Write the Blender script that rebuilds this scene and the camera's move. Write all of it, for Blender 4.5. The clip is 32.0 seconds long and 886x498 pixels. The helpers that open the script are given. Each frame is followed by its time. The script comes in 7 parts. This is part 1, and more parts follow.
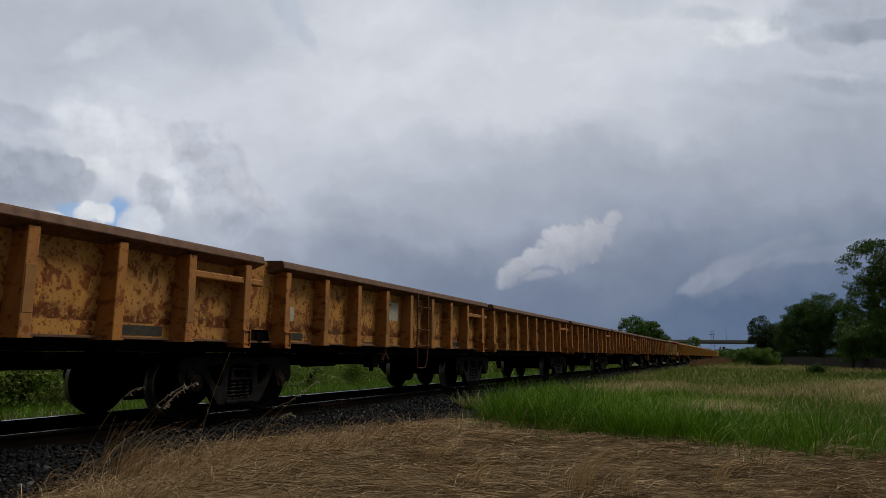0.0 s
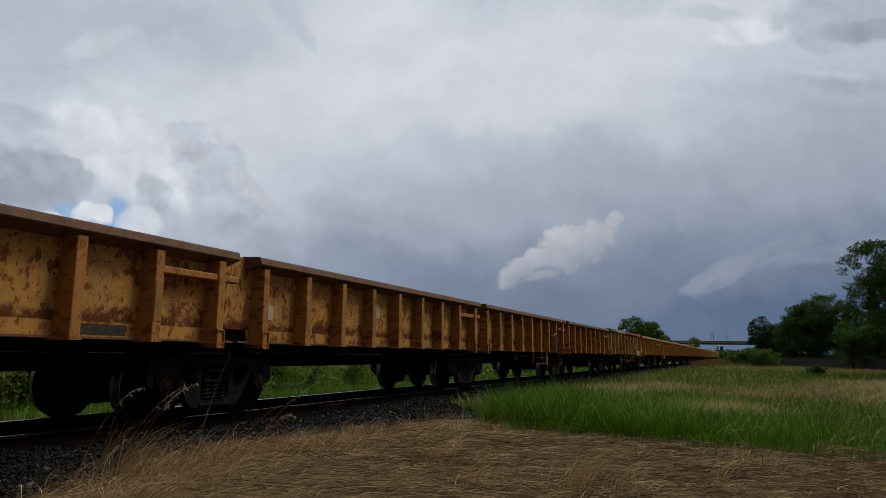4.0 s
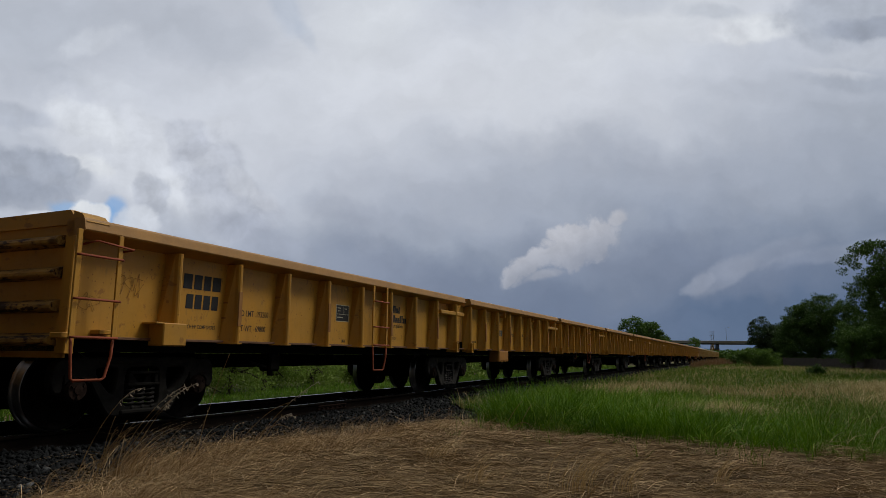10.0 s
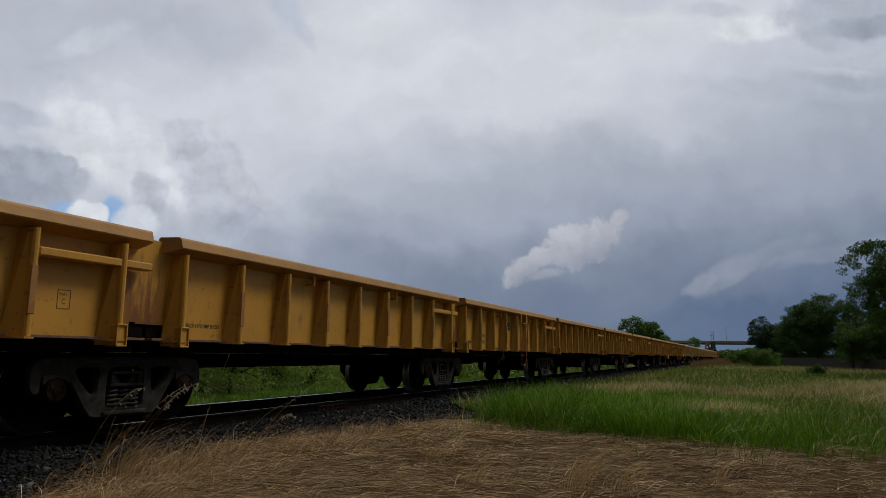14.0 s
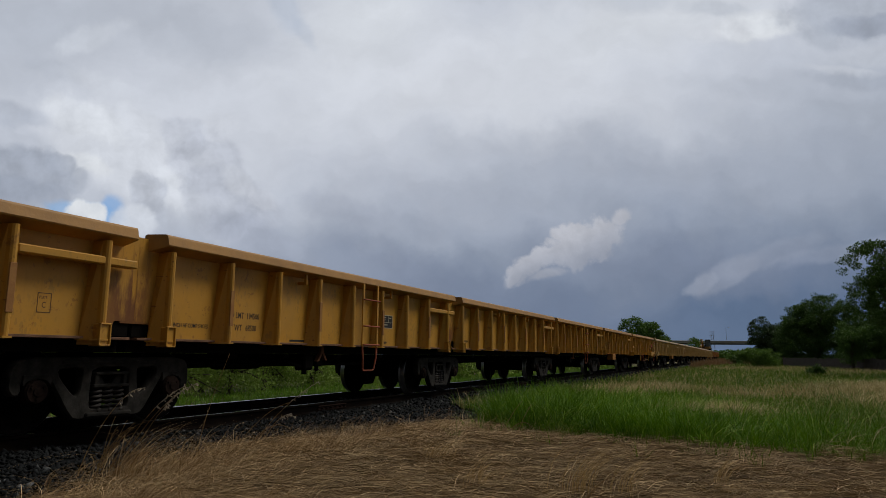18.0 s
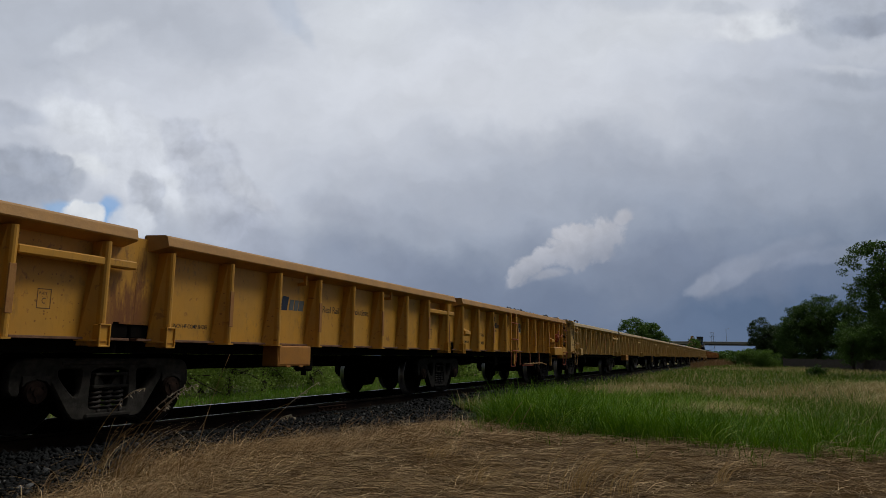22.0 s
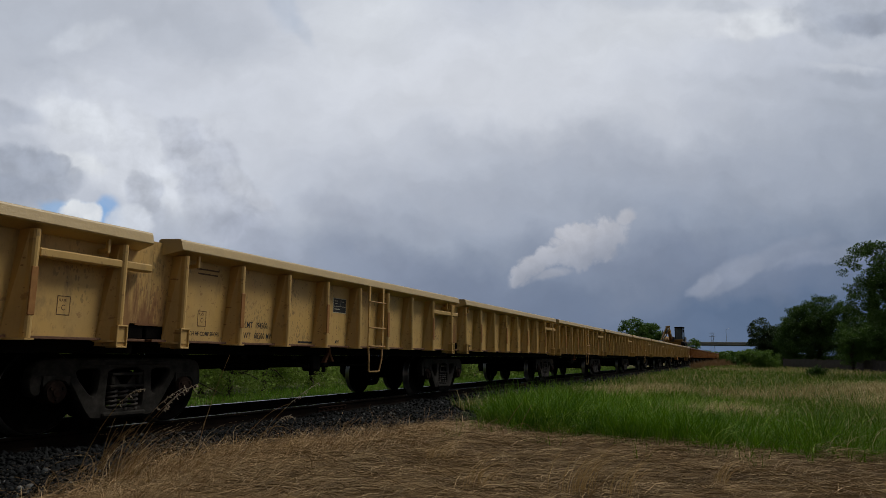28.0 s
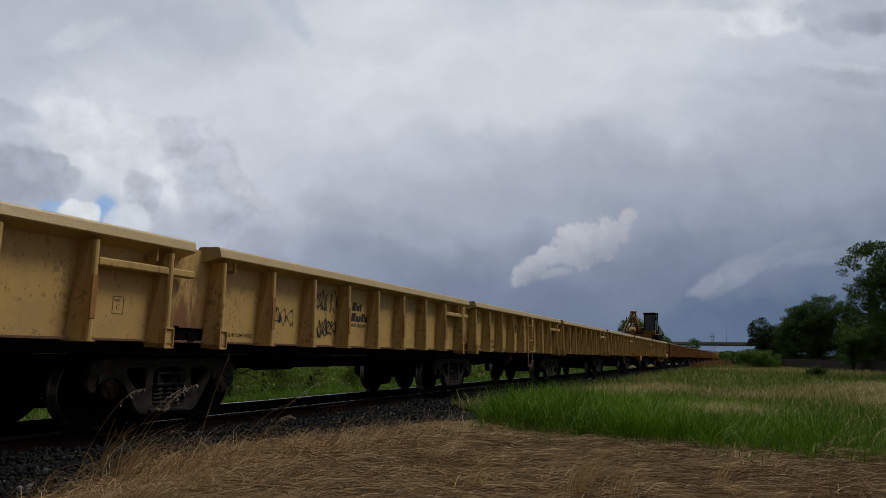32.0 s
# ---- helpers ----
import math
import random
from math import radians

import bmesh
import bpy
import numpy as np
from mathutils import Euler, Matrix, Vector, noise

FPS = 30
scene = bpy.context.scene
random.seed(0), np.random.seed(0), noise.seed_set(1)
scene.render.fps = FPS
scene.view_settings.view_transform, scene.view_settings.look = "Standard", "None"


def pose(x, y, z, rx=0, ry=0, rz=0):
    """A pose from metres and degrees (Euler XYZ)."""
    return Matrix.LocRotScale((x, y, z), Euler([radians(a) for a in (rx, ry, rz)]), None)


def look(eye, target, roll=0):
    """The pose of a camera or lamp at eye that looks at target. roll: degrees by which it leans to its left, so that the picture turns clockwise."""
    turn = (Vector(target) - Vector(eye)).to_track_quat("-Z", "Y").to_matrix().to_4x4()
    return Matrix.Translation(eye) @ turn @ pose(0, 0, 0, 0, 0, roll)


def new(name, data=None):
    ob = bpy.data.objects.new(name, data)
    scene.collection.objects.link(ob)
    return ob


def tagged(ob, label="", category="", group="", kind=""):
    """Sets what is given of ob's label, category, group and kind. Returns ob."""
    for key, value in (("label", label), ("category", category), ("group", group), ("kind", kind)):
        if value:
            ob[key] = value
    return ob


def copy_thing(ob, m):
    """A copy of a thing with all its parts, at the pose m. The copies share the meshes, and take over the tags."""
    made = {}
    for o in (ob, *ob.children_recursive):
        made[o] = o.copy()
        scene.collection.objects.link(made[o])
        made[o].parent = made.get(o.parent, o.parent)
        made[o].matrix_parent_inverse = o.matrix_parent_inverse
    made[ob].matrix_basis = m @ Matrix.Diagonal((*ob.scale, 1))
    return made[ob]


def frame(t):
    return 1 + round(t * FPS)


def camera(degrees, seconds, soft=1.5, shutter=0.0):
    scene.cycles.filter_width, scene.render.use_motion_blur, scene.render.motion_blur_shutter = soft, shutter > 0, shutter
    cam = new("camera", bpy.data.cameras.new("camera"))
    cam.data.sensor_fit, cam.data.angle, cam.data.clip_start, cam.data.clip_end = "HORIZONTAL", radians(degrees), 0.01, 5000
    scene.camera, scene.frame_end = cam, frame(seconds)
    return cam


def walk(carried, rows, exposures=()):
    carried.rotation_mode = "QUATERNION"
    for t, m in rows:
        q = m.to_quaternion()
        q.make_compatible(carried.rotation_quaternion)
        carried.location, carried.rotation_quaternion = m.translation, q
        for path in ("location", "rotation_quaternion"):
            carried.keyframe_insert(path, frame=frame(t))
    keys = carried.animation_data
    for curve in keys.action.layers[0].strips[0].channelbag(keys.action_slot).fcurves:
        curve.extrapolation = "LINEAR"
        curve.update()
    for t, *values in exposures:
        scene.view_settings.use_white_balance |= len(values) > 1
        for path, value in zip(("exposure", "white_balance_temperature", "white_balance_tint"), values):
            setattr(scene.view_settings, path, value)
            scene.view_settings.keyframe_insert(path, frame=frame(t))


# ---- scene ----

# ---- camera and its way ----
cam = camera(67.4, 32.0, soft=0.5)
EYE = (0.0, 0.0, 1.15)
AIM = Vector((-0.40431, 0.90091, 0.15777)) * 10


def aimed(lift):
    """The camera's pose; lift: a small rise of the aim, in thousandths of a radian."""
    return look(EYE, (EYE[0] + AIM.x, EYE[1] + AIM.y, EYE[2] + AIM.z + lift * 0.0103), 0.45)


walk(cam, [(0.0, aimed(-1.2)), (0.5, aimed(-0.8)), (1.0, aimed(0.0)), (9.0, aimed(0.0)), (19.2, aimed(0.0)), (20.2, aimed(1.2)),
           (22.6, aimed(1.3)), (23.6, aimed(2.6)), (25.5, aimed(2.6)), (27.5, aimed(1.9)), (30.0, aimed(1.7)), (32.0, aimed(1.7))])

# ---- world, sun, exposure ----
SUN_EL, SUN_AZ = radians(52), radians(48)      # azimuth from +y towards +x
world = bpy.data.worlds.new("sky_world")
scene.world = world
world.use_nodes = True
wn, wl = world.node_tree.nodes, world.node_tree.links
wn.clear()
wout = wn.new("ShaderNodeOutputWorld")
wbg = wn.new("ShaderNodeBackground")
wsky = wn.new("ShaderNodeTexSky")
wsky.sky_type = "NISHITA"
wsky.sun_disc = False
wsky.sun_elevation, wsky.sun_rotation = SUN_EL, SUN_AZ
wsky.dust_density = 4.0
# cloud cover over the clear sky: bright overhead and ahead, heavy and dark behind
wtc = wn.new("ShaderNodeTexCoord")
wdot = wn.new("ShaderNodeVectorMath")
wdot.operation = "DOT_PRODUCT"
wdot.inputs[1].default_value = Vector((0.08, 0.56, 0.82)).normalized()
wl.new(wtc.outputs["Generated"], wdot.inputs[0])
wr = wn.new("ShaderNodeMapRange")
wr.inputs[1].default_value, wr.inputs[2].default_value, wr.inputs[3].default_value, wr.inputs[4].default_value = 0.12, 1.0, 0.035, 1.0
wl.new(wdot.outputs["Value"], wr.inputs[0])
wcl = wn.new("ShaderNodeMix")
wcl.data_type = "RGBA"
wcl.inputs[6].default_value, wcl.inputs[7].default_value = (0.45, 0.55, 0.72, 1), (9.0, 9.2, 9.9, 1)
wl.new(wr.outputs[0], wcl.inputs[0])
wmix = wn.new("ShaderNodeMix")
wmix.data_type = "RGBA"
wmix.inputs[0].default_value = 0.9
wl.new(wsky.outputs[0], wmix.inputs[6])
wl.new(wcl.outputs[2], wmix.inputs[7])
wl.new(wmix.outputs[2], wbg.inputs[0])
wbg.inputs[1].default_value = 0.052
wl.new(wbg.outputs[0], wout.inputs[0])

sun = new("sun", bpy.data.lights.new("sun", "SUN"))
sun.data.energy, sun.data.angle, sun.data.color = 1.5, radians(16), (1.0, 0.95, 0.86)
sun.matrix_world = look((math.sin(SUN_AZ) * math.cos(SUN_EL), math.cos(SUN_AZ) * math.cos(SUN_EL), math.sin(SUN_EL)), (0, 0, 0))
scene.view_settings.exposure = 0.0

# ---- materials ----


class Nodes:
    """Short hand for a node material."""

    def __init__(self, name, rough=0.7, metal=0.0, spec=0.3):
        self.mat = bpy.data.materials.new(name)
        self.mat.use_nodes = True
        self.n, self.l = self.mat.node_tree.nodes, self.mat.node_tree.links
        self.bsdf = self.n["Principled BSDF"]
        self.bsdf.inputs["Roughness"].default_value = rough
        self.bsdf.inputs["Metallic"].default_value = metal
        self.bsdf.inputs["Specular IOR Level"].default_value = spec
        self._co = None

    def node(self, kind, **values):
        nd = self.n.new(kind)
        for k, v in values.items():
            setattr(nd, k, v)
        return nd

    def put(self, sock, v):
        if isinstance(v, bpy.types.NodeSocket):
            self.l.new(v, sock)
        else:
            sock.default_value = v

    def co(self):
        """Object coordinates, shifted by a random amount for each object."""
        if self._co is None:
            tc = self.node("ShaderNodeTexCoord")
            oi = self.node("ShaderNodeObjectInfo")
            k = self.node("ShaderNodeVectorMath", operation="SCALE")
            k.inputs[0].default_value = (37.0, 53.0, 29.0)
            self.put(k.inputs[3], oi.outputs["Random"])
            a = self.node("ShaderNodeVectorMath", operation="ADD")
            self.put(a.inputs[0], tc.outputs["Object"])
            self.put(a.inputs[1], k.outputs[0])
            self._co = a.outputs[0]
        return self._co

    def noise(self, scale, detail=4.0, rough=0.55, co=None, stretch=None, distort=0.0):
        co = co or self.co()
        if stretch:
            m = self.node("ShaderNodeVectorMath", operation="MULTIPLY")
            self.put(m.inputs[0], co)
            m.inputs[1].default_value = stretch
            co = m.outputs[0]
        t = self.node("ShaderNodeTexNoise")
        self.put(t.inputs["Vector"], co)
        t.inputs["Scale"].default_value = scale
        t.inputs["Detail"].default_value = detail
        t.inputs["Roughness"].default_value = rough
        t.inputs["Distortion"].default_value = distort
        return t.outputs["Fac"]

    def ramp(self, fac, lo, hi):
        r = self.node("ShaderNodeMapRange", interpolation_type="SMOOTHSTEP")
        self.put(r.inputs[0], fac)
        r.inputs[1].default_value, r.inputs[2].default_value = lo, hi
        return r.outputs[0]

    def math(self, op, a, b=0.0, clamp=False):
        m = self.node("ShaderNodeMath", operation=op, use_clamp=clamp)
        self.put(m.inputs[0], a)
        self.put(m.inputs[1], b)
        return m.outputs[0]

    def mix(self, fac, a, b):
        m = self.node("ShaderNodeMix", data_type="RGBA")
        self.put(m.inputs[0], fac)
        self.put(m.inputs[6], a if isinstance(a, bpy.types.NodeSocket) else (*a, 1))
        self.put(m.inputs[7], b if isinstance(b, bpy.types.NodeSocket) else (*b, 1))
        return m.outputs[2]

    def color(self, c):
        self.put(self.bsdf.inputs["Base Color"], c if isinstance(c, bpy.types.NodeSocket) else (*c, 1))

    def bump(self, height, strength=0.3, dist=0.01):
        b = self.node("ShaderNodeBump")
        b.inputs["Strength"].default_value = strength
        b.inputs["Distance"].default_value = dist
        self.put(b.inputs["Height"], height)
        self.put(self.bsdf.inputs["Normal"], b.outputs[0])


def paint(name, base, faded, rust, rusty, streak, rough=0.62, line=0.0, specks=0.25, joint=0.0):
    """Weathered car paint: fading, rust spots of two sizes, faint runs, scuffs and a rusty water line. rusty 0 to 1."""
    m = Nodes(name, rough, 0.0, 0.52 - 0.35 * min(rusty, 1.0))
    deep = (rust[0] * 0.58, rust[1] * 0.50, rust[2] * 0.50)
    c = m.mix(m.ramp(m.noise(1.1, 6, 0.65), 0.32, 0.68), base, faded)
    c = m.mix(m.math("MULTIPLY", m.ramp(m.noise(5, 6, 0.7), 0.45, 0.75), 0.30), c, tuple(x * 0.72 for x in base))
    st = m.ramp(m.noise(3.0, 5, 0.6, stretch=(6.0, 6.0, 0.5)), 0.50, 0.80)
    c = m.mix(m.math("MULTIPLY", st, streak * 0.5), c, tuple(x * 0.6 for x in base))
    wob = m.node("ShaderNodeTexNoise")
    m.put(wob.inputs["Vector"], m.co())
    wob.inputs["Scale"].default_value, wob.inputs["Detail"].default_value = 6.0, 5.0
    tc = m.node("ShaderNodeTexCoord")
    sep = m.node("ShaderNodeSeparateXYZ")
    m.put(sep.inputs[0], tc.outputs["Object"])

    def spots(scale, most, shift, tail, warp=0.10):
        """Ragged round spots, one in each cell, each with its own radius."""
        k = m.node("ShaderNodeVectorMath", operation="MULTIPLY_ADD")
        m.put(k.inputs[0], wob.outputs["Color"])
        k.inputs[1].default_value = (warp, warp, warp)
        m.put(k.inputs[2], m.co())
        st = m.node("ShaderNodeVectorMath", operation="MULTIPLY")
        m.put(st.inputs[0], k.outputs[0])
        st.inputs[1].default_value = (0.02, 1.0, tail)
        v = m.node("ShaderNodeTexVoronoi")
        m.put(v.inputs["Vector"], st.outputs[0])
        v.inputs["Scale"].default_value = scale
        sc = m.node("ShaderNodeSeparateColor")
        m.put(sc.inputs[0], v.outputs["Color"])
        r = m.math("MULTIPLY", m.math("SUBTRACT", sc.outputs[0], shift), most)
        d = m.math("SUBTRACT", r, v.outputs["Distance"])
        return m.ramp(d, 0.0, 0.10)
    where = m.ramp(m.noise(1.6, 3, 0.6), 0.53, 0.62)
    grime = m.ramp(m.noise(2.2, 6, 0.72, distort=0.4), 0.40, 0.78)
    c = m.mix(m.math("MULTIPLY", grime, 0.10 + 0.45 * max(rusty - 0.3, 0)), c, (rust[0] * 0.9, rust[1] * 1.1, rust[2] * 1.2))
    soot = m.math("MULTIPLY", m.ramp(m.noise(1.4, 6, 0.75, stretch=(1.0, 1.6, 0.7)), 0.56, 0.74), 0.45)
    c = m.mix(soot, c, (0.055, 0.045, 0.035))
    large = m.ramp(m.noise(6.6, 5, 0.66, stretch=(0.3, 1.0, 0.85), distort=0.4), 0.645 - 0.105 * rusty, 0.705 - 0.105 * rusty)
    halo = m.ramp(m.noise(6.6, 5, 0.66, stretch=(0.3, 1.0, 0.85), distort=0.4), 0.56 - 0.105 * rusty, 0.68 - 0.105 * rusty)
    c = m.mix(m.math("MULTIPLY", halo, 0.62 * max(rusty - 0.4, 0)), c, (rust[0] * 1.75, rust[1] * 1.75, rust[2] * 1.6))
    c = m.mix(m.math("MULTIPLY", large, 0.30 + 0.64 * rusty), c, rust)
    middling = m.ramp(m.noise(17.0, 4, 0.62, stretch=(0.3, 1.0, 0.7), distort=0.3), 0.66 - 0.075 * rusty, 0.73 - 0.080 * rusty)
    c = m.mix(m.math("MULTIPLY", middling, 0.25 + 0.6 * rusty), c, deep if rusty > 0.5 else rust)
    small = m.math("MULTIPLY", spots(36.0 - 21.0 * (rusty > 0.5), 1.5, 0.46, 0.45, 0.05), where)
    c = m.mix(m.math("MULTIPLY", small, max(specks, 0.8 * (rusty > 0.5))), c, deep if rusty > 0.5 else (0.10, 0.080, 0.040))
    dots = spots(24.0, 1.6, 0.80 - 0.14 * (rusty > 0.5), 0.9, 0.03)
    c = m.mix(m.math("MULTIPLY", dots, 0.6), c, deep)
    # the rusty water line: sharp below, ragged above
    top = m.math("SUBTRACT", sep.outputs[2], m.math("MULTIPLY", m.noise(4.0, 6, 0.75), 0.55))
    band = m.math("MULTIPLY", m.ramp(top, 1.09, 0.98), m.ramp(m.math("SUBTRACT", sep.outputs[2], m.math("MULTIPLY", m.noise(9, 3), 0.03)), 1.165, 1.180))
    blot = m.ramp(m.noise(6, 5, 0.7), 0.36, 0.50)
    c = m.mix(m.math("MULTIPLY", m.math("MULTIPLY", band, blot), line), c, deep)
    if joint:
        # rust and grease run down beside the joints at both ends of the plate
        near = m.math("MAXIMUM", m.ramp(sep.outputs[1], 0.45, 0.05), m.ramp(sep.outputs[1], joint - 0.62, joint - 0.18))
        run = m.ramp(m.math("ADD", m.noise(3.2, 6, 0.7, stretch=(3.0, 3.0, 0.6)), m.math("MULTIPLY", m.ramp(sep.outputs[2], 2.1, 1.1), 0.30)), 0.50, 0.78)
        c = m.mix(m.math("MULTIPLY", m.math("MULTIPLY", near, run), 0.85), c, (rust[0] * 0.75, rust[1] * 0.62, rust[2] * 0.62))
    m.color(c)
    rg = m.math("MULTIPLY_ADD", m.noise(5, 4), 0.3)
    rg.node.inputs[2].default_value = 0.27 + 0.22 * rusty
    m.put(m.bsdf.inputs["Roughness"], rg)
    m.bump(m.math("ADD", m.noise(1.7, 2), m.math("MULTIPLY", m.noise(60, 3), 0.06)), 0.25, 0.02)
    return m.mat


def plain(name, a, b, scale=4.0, rough=0.7, metal=0.0, bump=0.3, dist=0.01, spec=0.3, fine=40):
    m = Nodes(name, rough, metal, spec)
    f = m.ramp(m.noise(scale, 6, 0.62), 0.3, 0.7)
    c = m.mix(f, a, b)
    c = m.mix(m.math("MULTIPLY", m.noise(fine, 3), 0.45), c, tuple(x * 0.55 for x in a))
    m.color(c)
    m.bump(m.noise(fine, 4), bump, dist)
    return m.mat


RUST = (0.155, 0.052, 0.018)
PAINT = {
    "rusty": paint("rusty_orange_paint", (0.46, 0.185, 0.038), (0.40, 0.185, 0.054), (0.185, 0.062, 0.013), 0.80, 0.75),
    "worn": paint("worn_cream_rusty_paint", (0.53, 0.315, 0.092), (0.46, 0.285, 0.096), (0.190, 0.070, 0.018), 0.55, 0.6),
    "yellow": paint("yellow_paint", (0.51, 0.250, 0.022), (0.45, 0.235, 0.034), RUST, 0.30, 0.60),
    "cream": paint("cream_yellow_paint", (0.54, 0.345, 0.108), (0.48, 0.320, 0.115), (0.20, 0.09, 0.035), 0.34, 0.50, specks=0.50),
}
PLATE = dict(PAINT)
# plates with a joint at each end
JOINED = {
    "yellow": paint("yellow_plate_paint", (0.51, 0.250, 0.022), (0.45, 0.235, 0.034), RUST, 0.30, 0.60, joint=9.15),
    "cream": paint("cream_plate_paint", (0.54, 0.345, 0.108), (0.48, 0.320, 0.115), (0.20, 0.09, 0.035), 0.34, 0.50, specks=0.50, joint=9.15),
}
PLATE["worn"] = paint("rust_spotted_worn_paint", (0.53, 0.315, 0.092), (0.46, 0.285, 0.096), (0.190, 0.070, 0.015), 0.76, 0.6, line=0.6)
PLATE["rusty"] = paint("rust_spotted_tan_paint", (0.54, 0.268, 0.058), (0.46, 0.245, 0.075), (0.185, 0.058, 0.013), 1.0, 0.6, line=0.97)
STAINED = {k: paint("soot_stained_paint_" + k, b, tuple(x * 0.75 for x in b), (0.05, 0.028, 0.016), 1.15, 0.9) for k, b in (("yellow", (0.46, 0.26, 0.06)), ("soot", (0.20, 0.11, 0.04)))}
DOUBLER = plain("brown_worn_paint", (0.30, 0.135, 0.040), (0.38, 0.19, 0.055), 6, 0.7)
CHORD = {
    "rusty": plain("rusted_top_paint", (0.120, 0.062, 0.038), (0.225, 0.120, 0.066), 9, 0.75, bump=0.6, spec=0.3, fine=34),
    "worn": plain("worn_top_paint", (0.26, 0.235, 0.115), (0.31, 0.22, 0.105), 3, 0.6, spec=0.5, fine=25),
    "yellow": plain("yellow_top_paint", (0.46, 0.236, 0.054), (0.35, 0.180, 0.046), 3, 0.55, spec=0.4, fine=30),
    "cream": plain("cream_top_paint", (0.52, 0.365, 0.132), (0.45, 0.315, 0.116), 3, 0.42, spec=0.8, fine=30),
}
RED = plain("faded_red_paint", (0.34, 0.022, 0.018), (0.12, 0.016, 0.014), 5, 0.6, fine=16)
RED_ORANGE = plain("rusty_red_orange_paint", (0.36, 0.08, 0.03), (0.22, 0.06, 0.03), 8, 0.7)
RUNG = {
    "rusty": plain("rusty_ladder_steel", (0.090, 0.040, 0.022), (0.17, 0.075, 0.034), 8, 0.85, spec=0.1),
    "worn": plain("red_brown_ladder_steel", (0.27, 0.085, 0.04), (0.30, 0.15, 0.07), 8, 0.8),
    "yellow": plain("red_ladder_paint", (0.32, 0.070, 0.028), (0.24, 0.065, 0.026), 8, 0.7),
    "cream": plain("cream_ladder_paint", (0.45, 0.29, 0.11), (0.34, 0.18, 0.07), 8, 0.7),
}
# dark steel, blacker than its own colour: deep shade under the wagons is included
DARK = plain("shade_black_steel", (0.004, 0.0037, 0.0034), (0.009, 0.008, 0.007), 5, 0.85, 0.0, 0.5, spec=0.03)
FRAME = plain("black_cast_steel", (0.007, 0.0066, 0.0058), (0.022, 0.0204, 0.0177), 7, 0.8, 0.0, 0.5, spec=0.08)
FRAME_DUSTY = plain("dust_covered_cast_steel", (0.015, 0.014, 0.012), (0.048, 0.044, 0.038), 7, 0.8, 0.0, 0.5, spec=0.10)
SPRING_DUSTY = plain("dusty_spring_steel", (0.030, 0.026, 0.023), (0.085, 0.074, 0.064), 10, 0.6, 0.0, 0.3, spec=0.15)
CAP = plain("rusty_bearing_steel", (0.014, 0.009, 0.007), (0.036, 0.021, 0.015), 12, 0.85, 0.0, 0.6, spec=0.08)
SPRING = plain("dark_spring_steel", (0.012, 0.011, 0.010), (0.030, 0.027, 0.024), 10, 0.6, 0.0, 0.3, spec=0.10)
TREAD = plain("polished_wheel_steel", (0.42, 0.41, 0.40), (0.30, 0.29, 0.28), 6, 0.34, 1.0, 0.1)
# wheel colour lowered to near black to carry the shade beneath the wagons
WHEEL = plain("shade_dark_wheel_steel", (0.003, 0.0026, 0.0023), (0.008, 0.0065, 0.0055), 8, 0.8, 0.0, spec=0.03)
RAIL_TOP = plain("polished_rail_head", (0.60, 0.60, 0.61), (0.50, 0.50, 0.50), 2, 0.26, 1.0, 0.05)
RAIL_SIDE = plain("rusty_rail_side", (0.007, 0.005, 0.004), (0.014, 0.009, 0.006), 4, 0.9, spec=0.04)
TIE = plain("creosoted_timber", (0.020, 0.016, 0.013), (0.040, 0.032, 0.026), 6, 0.9)
INK = plain("black_stencil_paint", (0.016, 0.016, 0.018), (0.024, 0.024, 0.026), 10, 0.6)
INK_FAINT = plain("faded_stencil_paint", (0.10, 0.055, 0.03), (0.14, 0.08, 0.04), 10, 0.7)
INK_RUST = plain("rust_dark_stencil_paint", (0.055, 0.026, 0.012), (0.09, 0.045, 0.02), 10, 0.7)
SCRATCH = plain("scratched_paint", (0.25, 0.125, 0.022), (0.31, 0.16, 0.028), 10, 0.7)
INK_BLUE = plain("blue_grey_logo_paint", (0.075, 0.090, 0.100), (0.11, 0.12, 0.12), 10, 0.6)
INK_NAVY = plain("navy_logo_paint", (0.012, 0.020, 0.045), (0.020, 0.030, 0.060), 10, 0.5)
INK_WORN = plain("worn_black_plate", (0.030, 0.030, 0.024), (0.065, 0.055, 0.038), 12, 0.7)
BOX_ORANGE = plain("orange_box_paint", (0.42, 0.185, 0.030), (0.34, 0.15, 0.030), 5, 0.6)
PALE = plain("pale_sticker", (0.52, 0.50, 0.38), (0.42, 0.38, 0.27), 8, 0.7)
PINK = plain("faded_pink_placard", (0.42, 0.10, 0.08), (0.36, 0.09, 0.07), 8, 0.7)
BALLAST_LOAD = plain("dark_broken_stone", (0.05, 0.045, 0.04), (0.10, 0.09, 0.08), 6, 0.9)

# ---- mesh building ----


